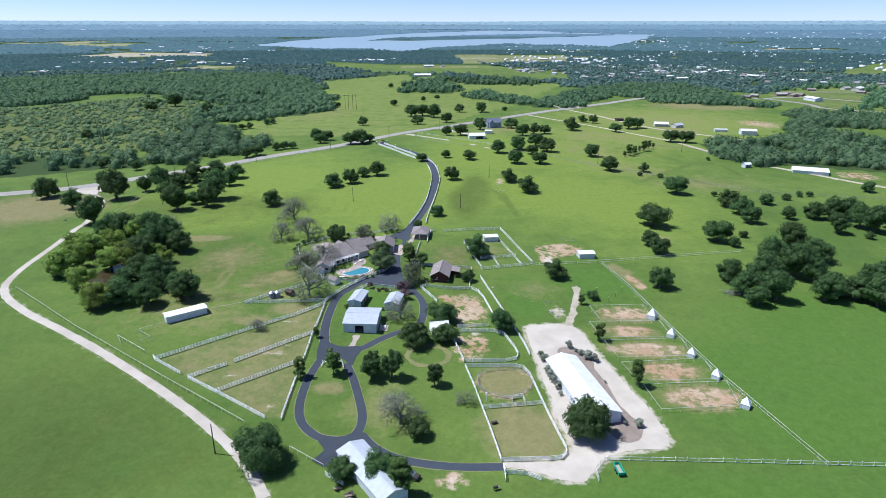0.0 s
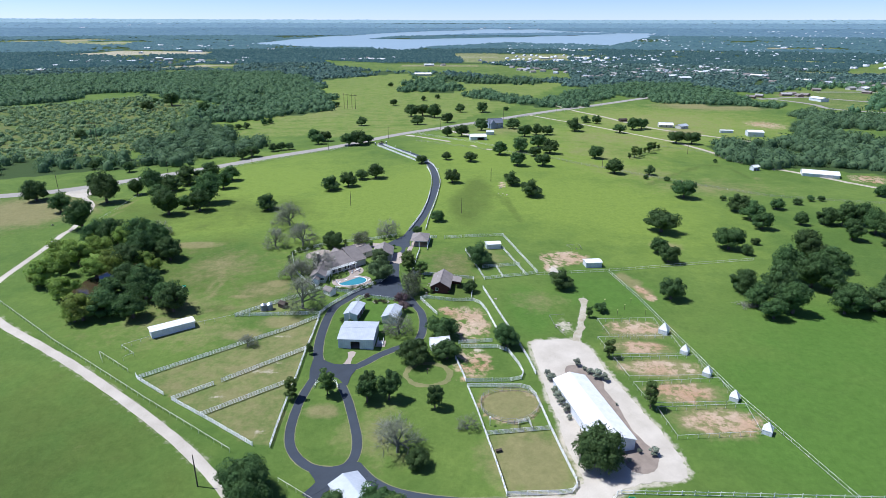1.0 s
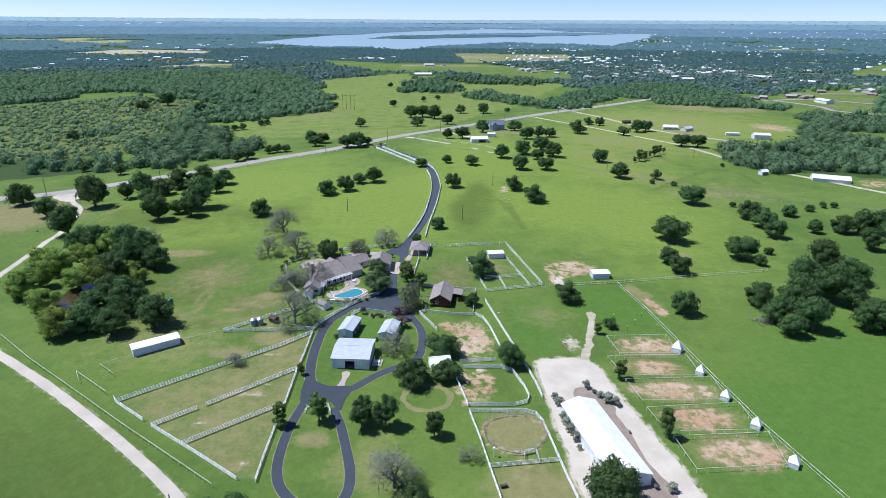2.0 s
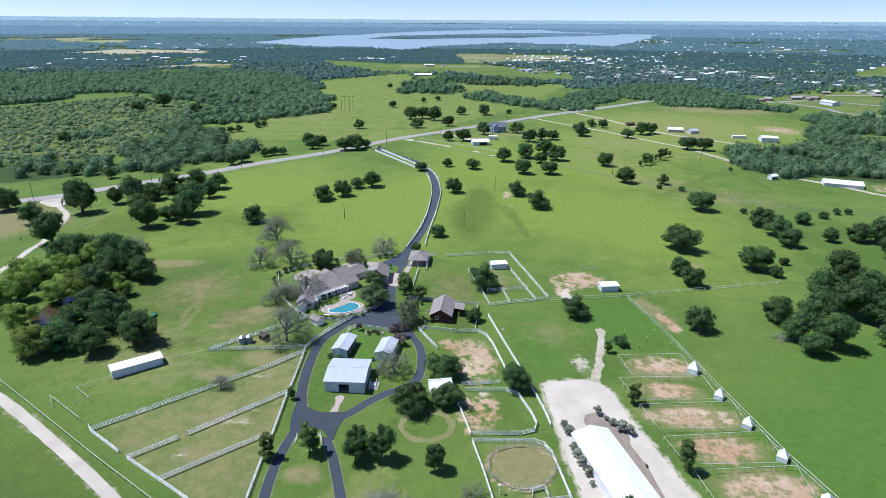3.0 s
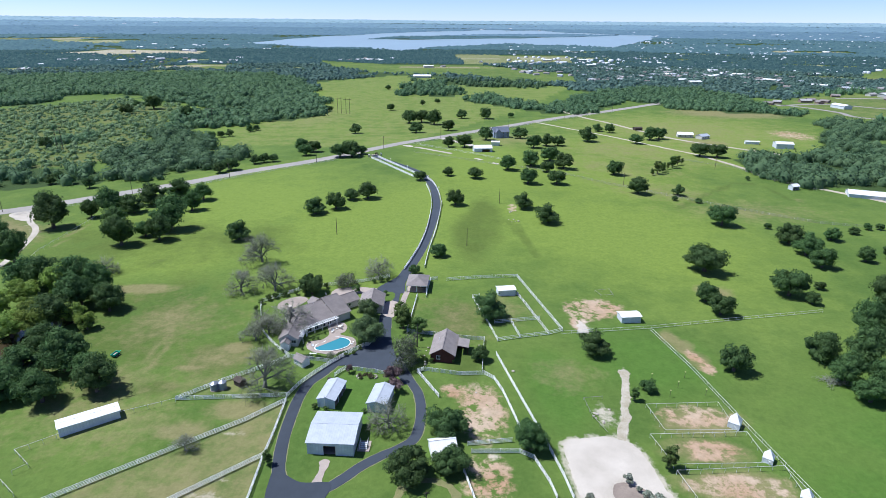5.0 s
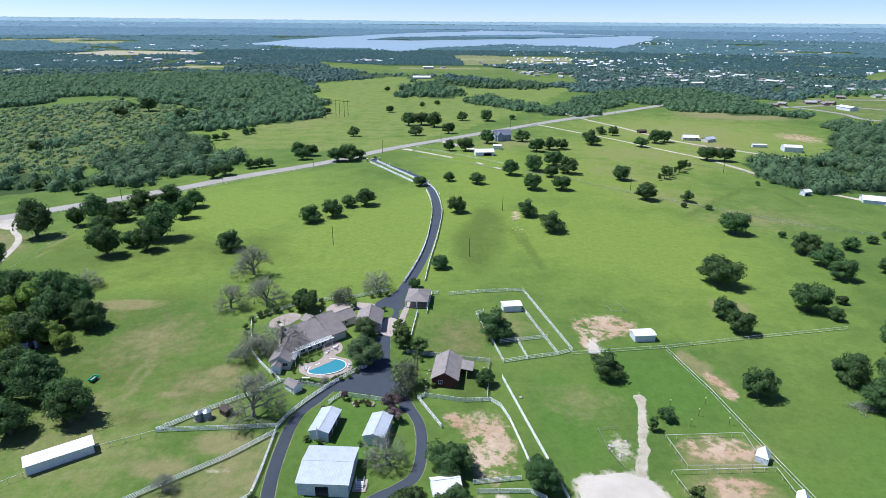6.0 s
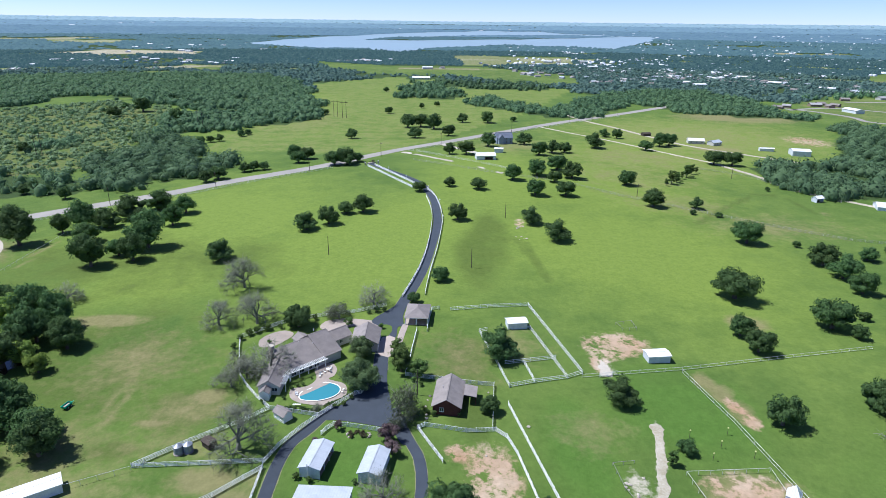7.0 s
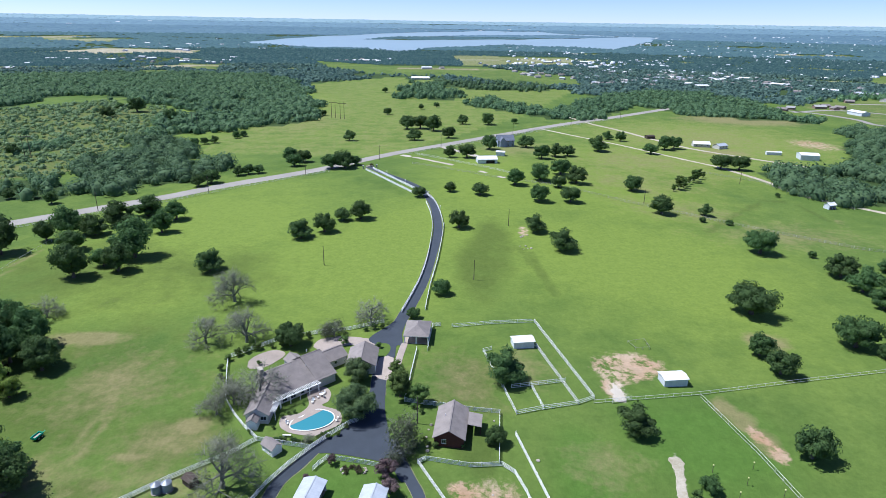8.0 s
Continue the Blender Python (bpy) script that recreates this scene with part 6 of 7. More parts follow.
yard("barn_apron", [(-30.2, 181.1), (-28.0, 181.0), (-28.5, 176.3), (-28.9, 173.1), (-30.8, 173.2), (-30.0, 176.7)], M["concrete"], 0.06, "pale gravel ramp before the barn door", "path", 0.3, 8)


# ---- other buildings ----
def carport():
    c = thing("carport", at(-12.2, 279.2, -3), "open carport with grey hip roof on white posts", "carport")
    L, W, e, r = 4.1, 5.6, 2.7, 4.7
    bm = bmesh.new()
    low = [bm.verts.new(p) for p in ((-L, -W, e), (L, -W, e), (L, W, e), (-L, W, e))]
    top = [bm.verts.new(p) for p in ((-0.01, -1.2, r), (-0.01, 1.2, r))]
    for f in ((low[0], low[1], top[0]), (low[1], low[2], top[1], top[0]), (low[2], low[3], top[1]), (low[3], low[0], top[0], top[1]), (low[3], low[2], low[1], low[0])):
        bm.faces.new(f)
    part("roof", bm, M["shingle"], c, "grey shingle hip roof")
    part("fascia", boxed(-L + 0.02, L - 0.02, -W + 0.02, W - 0.02, e - 0.2, e - 0.004), M["white"], c, "white fascia board")
    for x in (-L + 0.4, 0.0, L - 0.4):
        for y in (-W + 0.4, W - 0.4):
            bm = boxed(x - 0.14, x + 0.14, y - 0.14, y + 0.14, 0.1, e - 0.21)
            box(bm, x - 0.22, x + 0.22, y - 0.22, y + 0.22, 0.1, 0.5)
            part("post", bm, M["white"], c)
    part("back_wall", boxed(-L + 0.6, L - 0.6, W - 0.3, W - 0.18, 0.1, e - 0.21), M["darkwood"], c, "dark wooden back wall")
    part("side_wall", boxed(L - 0.52, L - 0.4, -W + 0.6, W - 0.6, 0.1, e - 0.21), M["darkwood"], c, "dark wooden side wall")
    part("floor_slab", boxed(-L + 0.2, L - 0.2, -W + 0.2, W - 0.2, 0.02, 0.1), M["concrete"], c)


carport()


def red_house():
    h = thing("red_house", at(-1.5, 231.9, 84), "small dark red wooden house with grey-brown roof", "house")
    gable_block(h, Matrix.Identity(4), 12.4, 7.2, 2.6, 4.7, M["shingle"], M["redwood"], 0.45, floor=False)
    lean = slab(bmesh.new(), [(-0.8, -4.1, 2.95), (4.6, -4.1, 2.95), (4.6, -7.6, 2.45), (-0.8, -7.6, 2.45)], 0.1)
    part("porch_roof", lean, M["shingle"], h, "grey-brown lean-to porch roof")
    for x in (-0.6, 2.0, 4.4):
        part("porch_post", boxed(x - 0.08, x + 0.08, -7.4, -7.24, 0, 2.38), M["redwood"], h)
    part("porch_wall", boxed(3.0, 4.4, -7.0, -3.62, 0, 2.3), M["redwood"], h)
    for x in (-3.6, 0.6, 3.6):
        window(h, Matrix.Translation((x, -3.6, 0.9)), 1.0, 1.2)
    window(h, pose(-6.2, 1.2, 0.9, 0, 0, -90), 1.1, 1.2)
    part("vent_pipe", rod(bmesh.new(), (0.5, 1.6, 3.6), (0.5, 1.6, 4.6), 0.08, 0.08, 8), M["white"], h, "white roof vent")


red_house()
small = gable_building("white_cottage", at(-43.9, 222.0, -38), 4.0, 2.8, 1.9, 2.9, "tiny white shed with grey shingle roof", M["shingle"], M["white"], 0.25, category="shed")
for x in (-1.0, 1.0):
    window(small, Matrix.Translation((x, -1.4, 0.7)), 0.6, 0.7, 1)
hidden = gable_building("white_shed", at(-1.5, 185.4, 12), 6.0, 5.0, 2.4, 3.8, "white shed half hidden beneath oaks", M["whiteroof"], M["white"], 0.3, category="shed")
gable_building("tool_shed", at(-58.6, 210.6, -35), 2.8, 2.2, 1.6, 2.1, "small brown weathered tool shed under bare tree", M["darkwood"], M["darkwood"], 0.2, category="shed")


def tank(x, y):
    t = thing("feed_tank", at(x, y), "round galvanised steel feed tank with cone top", "tank", "feed tanks")
    bm = rod(bmesh.new(), (0, 0, 0.15), (0, 0, 2.1), 1.05, 1.05, 20)
    for z in (0.5, 1.0, 1.5, 2.0):
        rod(bm, (0, 0, z - 0.03), (0, 0, z + 0.03), 1.08, 1.08, 20)
    part("body", bm, M["zinc"], t, smooth=False)
    bm = bmesh.new()
    bmesh.ops.create_cone(bm, cap_ends=True, segments=20, radius1=1.12, radius2=0.16, depth=0.6, matrix=Matrix.Translation((0, 0, 2.42)))
    part("top", bm, M["steel"], t, "pale cone top")
    part("base", rod(bmesh.new(), (0, 0, 0), (0, 0, 0.15), 1.25, 1.25, 16), M["concrete"], t)


tank(-64.8, 207.8)
tank(-62.8, 208.5)


# ---- small things round the yards ----
def utility_pole(x, y, h, deg, arm=True, label="dark wooden utility pole with crossarm"):
    p = thing("utility_pole", at(x, y, deg), label, "utility pole", "utility poles")
    part("shaft", rod(bmesh.new(), (0, 0, 0), (0, 0, h), 0.17, 0.11, 8), M["pole"], p)
    if arm:
        part("crossarm", boxed(-1.1, 1.1, 0.13, 0.25, h - 0.75, h - 0.6), M["pole"], p)
        for k in (-0.95, 0.0, 0.95):
            part("insulator", rod(bmesh.new(), (k, 0.19, h - 0.6), (k, 0.19, h - 0.35), 0.06, 0.04, 6), M["steel"], p)
    return p


for x, y, h in ((-55.3, 122.1, 8.7), (7.7, 325.3, 8.5), (-53.6, 336.8, 8.5), (27.4, 392.2, 8.5), (110.3, 443.8, 8.0), (194.6, 507.7, 10.0), (-10.1, 234.2, 8.0)):
    utility_pole(x, y, h, 20, False, "plain dark wooden utility pole in grass")
for x, y in ((-144.8, 453.7), (-96.1, 495.2), (-52.8, 543.4), (-8.5, 595.4), (59.0, 688.9), (129.7, 768.5), (200.0, 834.0), (-191.6, 418.1), (-244.8, 380.8)):
    utility_pole(x, y, 10.5, -40)
for x, y in ((-130.2, 789.2), (-119.3, 782.0), (-245.3, 690.2), (-316.0, 551.4)):
    p = thing("transmission_pole", at(x, y, 8), "tall twin wooden transmission pole in meadow", "utility pole", "utility poles")
    for k in (-2.1, 2.1):
        part("shaft", rod(bmesh.new(), (k, 0, 0), (k, 0, 19), 0.24, 0.15, 8), M["pole"], p)
    part("crossarm", boxed(-4.6, 4.6, -0.15, 0.15, 16.6, 16.95), M["pole"], p)
mast = thing("white_mast", at(-32.9, 200.5), "white vent pipe mast beside the shed", "pole")
part("shaft", rod(bmesh.new(), (0, 0, 0), (0, 0, 4.4), 0.1, 0.1, 8), M["white"], mast)

for x, y in ((60.0, 220.8), (70.3, 222.3), (66.5, 217.0), (62.6, 212.3), (73.2, 213.5)):
    p = thing("marker_post", at(x, y), "thin post with a yellow ball top", "post", "posts in the paddock")
    part("shaft", rod(bmesh.new(), (0, 0, 0), (0, 0, 2.0), 0.06, 0.05, 6), M["pole"], p)
    bm = bmesh.new()
    bmesh.ops.create_icosphere(bm, subdivisions=2, radius=0.21, matrix=Matrix.Translation((0, 0, 2.15)))
    part("ball", bm, M["yellow"], p, "pale yellow ball")


def low_frame(points, label):
    """A low rectangle of thin weathered rails."""
    base = lie(*points[0])
    f = thing("low_rail", Matrix.Translation(base), label, "fence")
    for a, b in zip(points, points[1:]):
        a, b = lie(*a) - base, lie(*b) - base
        part("rail", rod(bmesh.new(), a + Vector((0, 0, 0.9)), b + Vector((0, 0, 0.9)), 0.05, 0.05, 6), M["wire"], f)
        n = max(1, round((b - a).length / 3))
        for k in range(n):
            q = a.lerp(b, k / n)
            part("post", rod(bmesh.new(), q, q + Vector((0, 0, 1.0)), 0.05, 0.05, 6), M["wire"], f)


low_frame([(42.9, 210.2), (37.5, 209.2), (38.3, 201.1), (40.7, 194.5)], "thin dark rail round a worn patch")
low_frame([(56.2, 280.3), (62.1, 282.1), (62.4, 276.9), (57.6, 276.2), (56.2, 280.3)], "thin dark rail square in pasture")

# oval training pen and the ring in the lawn
fence([tuple(q.xy) for q in curved(PEN_RING, 2, True)], "grey pipe fence round the oval pen", rails=3, gap=2.4, closed=True, pipe=True, key="wire")
M["drygrass"] = surface("worn dry grass", (0.21, 0.195, 0.085), (0.125, 0.14, 0.05), 3, 0.3, 0.95, relief=0.6)
strip("lawn_ring", [(-4.8 + 6.6 * math.cos(a), 169.9 + 6.2 * math.sin(a)) for a in np.linspace(0, 2 * math.pi, 17)[:-1]], 1.5, M["drygrass"], 0.065, "worn dry ring in the lawn", "track", 0.7, closed=True)
post = thing("garden_post", at(-4.8, 170.1), "dark post in the middle of the lawn ring", "post")
part("shaft", rod(bmesh.new(), (0, 0, 0), (0, 0, 1.9), 0.12, 0.08, 8), M["pole"], post)
part("head", rod(bmesh.new(), (-0.45, 0, 1.6), (0.45, 0, 1.75), 0.08, 0.06, 8), M["pole"], post)


def shrub(m, label, key="sparse"):
    return leafy_tree(71, "shrub", label, "shrub", M[key], m, clumps=9, leaves=60, width=2.0, tall=1.6, low=0.0, leaf=0.13, girth=0.06)


bushes = None
for x, y, s in ((32.2, 162.5, 1.4), (32.5, 159.9, 1.5), (32.9, 157.1, 1.5), (33.6, 153.7, 1.5), (32.0, 168.6, 1.7), (31.4, 171.5, 1.3), (41.1, 177.1, 1.5), (43.2, 174.6, 0.9), (45.8, 170.8, 1.9), (47.8, 168.9, 1.6), (44.4, 172.9, 1.3), (52.3, 136.4, 1.5), (49.2, 136.9, 0.8), (45.6, 133.6, 0.7), (33.9, 150.0, 0.9), (48.5, 156.8, 0.5)):
    m = Matrix.LocRotScale(lie(x, y, 0.06), Euler((0, 0, x)), (s, s, s))
    if bushes is None:
        bushes = shrub(m, "rounded grey-green shrub in the mulched bed", "sage")
    else:
        copy_thing(bushes, m @ Matrix.Diagonal((*[1 / c for c in bushes.scale], 1)))
hedge = None
GARDEN = ((-7.1, 226.1, 0.9), (-5.4, 225.6, 1.0), (-8.1, 227.6, 0.7), (1.2, 225.8, 0.8), (-43.3, 235.9, 0.7), (-42.1, 236.7, 0.6), (-44.6, 234.4, 0.7), (-40.6, 240.0, 0.5), (-24.0, 270.9, 1.2), (-35.7, 200.8, 1.0), (-32.4, 199.7, 0.9), (-22.5, 199.9, 0.8), (-50.8, 227.9, 0.8), (-45.8, 229.9, 0.6)) + (
                (-35.1, 272.0, 1.9), (-29.4, 228.3, 0.8), (-31.5, 227.1, 0.8), (-33.6, 226.1, 0.8), (-27.9, 231.1, 0.8), (-9.5, 238.6, 0.9), (-11.5, 240.7, 1.0), (-13.1, 244.3, 1.0), (-57.4, 258.6, 0.9), (-53.6, 269.3, 1.3), (-56.4, 268.8, 1.1), (-67.3, 260.7, 1.3), (-65.5, 263.4, 1.5), (-63.2, 265.3, 1.4), (-60.7, 267.4, 1.6), (-67.6, 255.6, 1.2), (-66.4, 251.3, 1.0), (-49.8, 274.1, 1.2), (-46.9, 275.2, 1.3), (-26.5, 282.5, 1.3), (-24.0, 283.4, 1.1), (-29.4, 281.3, 1.0))
for x, y, s in GARDEN:
    m = Matrix.LocRotScale(lie(x, y, 0.06), Euler((0, 0, x)), (s, s, s))
    if hedge is None:
        hedge = shrub(m, "low green garden shrub beside the house", "sapling")
    else:
        copy_thing(hedge, m @ Matrix.Diagonal((*[1 / c for c in hedge.scale], 1)))


low_hedge = None
for x, y in [(-46.0, 225.7), (-45.0, 225.7), (-43.9, 225.6), (-42.9, 225.6), (-41.8, 225.5), (-40.0, 225.3), (-39.1, 225.4), (-38.1, 225.3), (-37.2, 225.4), (-36.1, 225.3), (-35.2, 225.4), (-33.8, 226.6), (-33.1, 227.6), (-32.3, 228.5), (-31.5, 229.5), (-30.7, 230.5), (-29.9, 231.5), (-29.1, 232.5)]:
    s = 0.62 + 0.2 * math.sin(7 * x)
    m = Matrix.LocRotScale(lie(x, y, 0.03), Euler((0, 0, x)), (s, s, s))
    if low_hedge is None:
        low_hedge = shrub(m, "low dark green hedge bush along the pool fence", "oak")
    else:
        copy_thing(low_hedge, m @ Matrix.Diagonal((*[1 / c for c in low_hedge.scale], 1)))


def rock_garden(x, y):
    g = thing("rock_garden", at(x, y), "oval rock garden with brown-green plants and pale stones", "rock garden")
    rng = random.Random(8)
    for k in range(26):
        a = (k % 2) * math.pi + rng.uniform(-0.75, 0.75)
        s = rng.uniform(0.16, 0.38)
        bm = bmesh.new()
        bmesh.ops.create_icosphere(bm, subdivisions=1, radius=s)
        for v in bm.verts:
            v.co *= rng.uniform(0.75, 1.15)
        st = part("stone", bm, M["stone"], g)
        st.matrix_basis = pose(2.9 * math.cos(a), 1.6 * math.sin(a), s * 0.45, 0, 0, rng.uniform(0, 360))
    for k in range(22):
        rng2 = np.random.default_rng(k)
        v, f, mids = crown_mesh(rng2, 5, 36, 1.0, 0.8, 0.0, 0.1)
        o = part_mesh("plant", array_mesh("plant", v, f), M["heather"], g, "low brown-green plant")
        o.matrix_basis = Matrix.Translation((rng.uniform(-2.2, 2.2), rng.uniform(-1.1, 1.1), 0.02))


rock_garden(-23.8, 216.3)


def trailer(m, label, long, wide, tall):
    t = thing("trailer", m, label, "trailer")
    bm = bmesh.new()
    for b in ((-long / 2, long / 2, -wide / 2, -wide / 2 + 0.08), (-long / 2, long / 2, wide / 2 - 0.08, wide / 2), (-long / 2, -long / 2 + 0.08, -wide / 2 + 0.081, wide / 2 - 0.081), (long / 2 - 0.08, long / 2, -wide / 2 + 0.081, wide / 2 - 0.081)):
        box(bm, *b, 0.55, tall)
    box(bm, -long / 2 + 0.081, long / 2 - 0.081, -wide / 2 + 0.081, wide / 2 - 0.081, 0.5, 0.62)
    part("body", bm, M["green"], t)
    part("load", boxed(-long / 2 + 0.5, long / 2 - 0.3, -wide / 2 + 0.25, wide / 2 - 0.25, 0.625, 0.75, bevel=0.02), M["concrete"], t, "pale flat load")
    part("drawbar", boxed(long / 2, long / 2 + 1.1, -0.06, 0.06, 0.5, 0.6), M["green"], t)
    for x in (-0.5, 0.5):
        for y in (-wide / 2 - 0.12, wide / 2 + 0.12):
            w = part("wheel", rod(bmesh.new(), (x, y - 0.1, 0.36), (x, y + 0.1, 0.36), 0.36, 0.36, 14), M["shade"], t, "black tyre")
            part("rim", rod(bmesh.new(), (x, y - 0.11, 0.36), (x, y + 0.11, 0.36), 0.18, 0.18, 10), M["steel"], w)


trailer(at(42.7, 118.6, 96), "bright green open farm trailer with pale floor", 3.8, 1.5, 1.3)
trailer(at(-100.8, 224.3, 80), "small green cart parked in pasture", 2.6, 1.3, 1.1)


def stair(m):
    s = thing("mounting_steps", m, "white wooden steps and rail on a concrete pad", "steps")
    part("pad", boxed(-1.5, 1.5, -2.0, 2.0, 0.02, 0.1), M["concrete"], s)
    for k in range(4):
        part("tread", boxed(-0.8, 0.8, -1.4 + 0.4 * k, -1.02 + 0.4 * k, 0.25 * k + 0.2, 0.25 * k + 0.27), M["white"], s)
    for x in (-0.9, 0.9):
        part("rail", rod(bmesh.new(), (x, -1.5, 1.1), (x, 0.6, 2.0), 0.05, 0.05, 6), M["white"], s)
        for y, z in ((-1.45, 1.1), (0.5, 2.0)):
            part("post", boxed(x - 0.05, x + 0.05, y - 0.05, y + 0.05, 0.1, z), M["white"], s)


stair(at(-20.6, 186.6, -2))


def chair(m):
    c = thing("patio_chair", m, "white patio chair on the pool terrace", "chair", "chairs round the pool")
    part("seat", boxed(-0.28, 0.28, -0.28, 0.28, 0.38, 0.43, bevel=0.01), M["white"], c)
    b = part("backrest", boxed(-0.28, 0.28, -0.02, 0.03, 0.0, 0.5, bevel=0.01), M["white"], c)
    b.matrix_basis = pose(0, 0.27, 0.43, -12)
    for x in (-0.24, 0.24):
        for y in (-0.24, 0.24):
            part("leg", rod(bmesh.new(), (x, y, 0), (x, y, 0.38), 0.025, 0.02, 6), M["white"], c)
    return c


first_chair = chair(at(-36.6, 244.2, 20, 0.08))
for x, y, a in ((-35.7, 243.6, 200), (-37.3, 243.2, 110), (-36.0, 245.1, 320), (-42.7, 231.7, 80), (-42.9, 232.6, 100), (-30.7, 233.7, 250), (-30.5, 235.0, 260), (-38.3, 240.9, 0), (-38.1, 242.0, 40)):
    copy_thing(first_chair, at(x, y, a, 0.08))
tb = thing("patio_table", at(-36.5, 244.2, 0, 0.08), "round white patio table on the terrace", "table")
part("tabletop", rod(bmesh.new(), (0, 0, 0.7), (0, 0, 0.74), 0.6, 0.6, 18), M["white"], tb)
part("pedestal", rod(bmesh.new(), (0, 0, 0), (0, 0, 0.7), 0.06, 0.05, 8), M["white"], tb)


def stone_post(x, y):
    p = thing("gate_pier", at(x, y), "white brick gate pier beside the drive", "gate pier", "entrance piers")
    part("shaft", boxed(-0.45, 0.45, -0.45, 0.45, 0, 2.0, bevel=0.02), M["stone"], p)
    part("cap", boxed(-0.55, 0.55, -0.55, 0.55, 2.0, 2.16, bevel=0.03), M["white"], p, "white cap")


for x, y in ((-60.5, 512.2), (-51.9, 516.1)):
    stone_post(x, y)


def lamp_post(x, y, h=1.7):
    p = thing("lamp_post", at(x, y), "short white lamp post with round globe", "lamp post", "lamps along the drive")
    part("shaft", rod(bmesh.new(), (0, 0, 0), (0, 0, h), 0.09, 0.07, 8), M["white"], p)
    part("collar", rod(bmesh.new(), (0, 0, h), (0, 0, h + 0.1), 0.14, 0.18, 8), M["white"], p)
    bm = bmesh.new()
    bmesh.ops.create_icosphere(bm, subdivisions=2, radius=0.32, matrix=Matrix.Translation((0, 0, h + 0.36)))
    part("globe", bm, M["white"], p, "white globe", smooth=True)


for x, y in DRIVE_LAMPS:
    lamp_post(x, y)
lamp_post(12.5, 146.4, 2.2)


def entrance_bed(x, y):
    """Tan stone edging with low plants beside the entrance."""
    g = thing("entrance_bed", at(x, y, 35), "tan stone planter with small shrubs at the entrance", "planter")
    part("curb", boxed(-2.6, 2.6, -1.2, 1.2, 0, 0.7, bevel=0.08), M["stone"], g, "tan stone curb")
    rng = random.Random(5)
    for k in range(7):
        v, f, mids = crown_mesh(np.random.default_rng(k + 40), 5, 40, 1.5, 1.5, 0.0, 0.16)
        o = part_mesh("plant", array_mesh("plant", v, f), M["willow" if k % 2 else "heather"], g, "small planted shrub")
        o.matrix_basis = Matrix.Translation((rng.uniform(-2, 2), rng.uniform(-0.7, 0.7), 0.65))


entrance_bed(-56.6, 518.8)
for line, wide in ((PALE_STRIP, 3.2), (PALE_STRIP_B, 2.4), (PALE_STRIP_C, 2.4)):
    strip("gravel_strip", line, wide, M["caliche"], 0.06, "pale gravel strip across the meadow", "track", 0.7)
yard("highway_apron", APRON, M["caliche"], 0.115, "white gravel apron beside the highway", "yard", 0.4, 6)
yard("road_apron", [(-237.5, 375.3), (-233.5, 383.2), (-225.3, 384.2), (-218.9, 373.1), (-220.8, 364.1), (-229.1, 367.7)], M["caliche"], 0.055, "pale gravel apron where the lane meets the highway", "yard", 0.6, 8)
fence(FENCE_MEADOW, "thin white pipe fence across the meadow", rails=3, gap=5.0, pipe=True)


def panel(points, label):
    """A portable pipe panel: a frame with bars."""
    base = lie(*points[0])
    f = thing("livestock_gate", Matrix.Translation(base), label, "gate", "portable panels")
    for a, b in zip(points, points[1:]):
        a, b = lie(*a) - base, lie(*b) - base
        for z in (0.35, 0.7, 1.05, 1.4):
            part("bar", rod(bmesh.new(), a + Vector((0, 0, z)), b + Vector((0, 0, z)), 0.04, 0.04, 6), M["pipe"], f)
        for q in (a, b):
            part("upright", rod(bmesh.new(), q, q + Vector((0, 0, 1.5)), 0.045, 0.045, 6), M["pipe"], f)


panel(PEN_PANEL, "pale pipe panel closing the oval pen")
panel(PEN_PANEL_B, "pale pipe chute beside the oval pen")
panel([(42.9, 246.7), (48.6, 248.6)], "pale pipe gate in the pasture fence")


def stone(x, y, s, label):
    rng = random.Random(int(abs(x * 31 + y * 17)))
    g = thing("rock", at(x, y, rng.uniform(0, 180)), label, "rock", "loose rocks")
    bm = bmesh.new()
    bmesh.ops.create_icosphere(bm, subdivisions=2, radius=s)
    for v in bm.verts:
        v.co = v.co * (1 + 0.35 * noise.noise(v.co / s * 1.3 + Vector((x, y, 0)))) * 1.0
        v.co.z = v.co.z * 0.5 + s * 0.3
    part("body", bm, M["stone"], g)


for k, (x, y) in enumerate(HOUSE_STONES):
    stone(x, y, (0.5, 0.35, 0.4, 0.45, 0.3, 0.5, 0.3, 0.3)[k], "pale rounded rock in the garden")
rng = random.Random(61)
for cx, cy, n in ((32.9, 377.8, 6), (32.1, 362.9, 5), (41.6, 202.2, 7)):
    for k in range(n):
        stone(cx + rng.uniform(-3, 3), cy + rng.uniform(-3, 3), rng.uniform(0.25, 0.6), "pale rock lying in the grass")


def brush_pile(x, y):
    b = thing("brush_pile", at(x, y), "heap of grey cut branches in the pasture", "brush pile")
    rng = random.Random(3)
    for k in range(150):
        a, e = rng.uniform(0, 6.28), rng.uniform(0.0, 0.6)
        q = Vector((rng.gauss(0, 2.2), rng.gauss(0, 1.2), rng.uniform(0.15, 1.2)))
        d = Vector((math.cos(a), math.sin(a), e)) * rng.uniform(1.2, 3.4)
        part("branch", rod(bmesh.new(), q - d * 0.5, q + d * 0.5, 0.06, 0.02, 5), M["twig"], b)


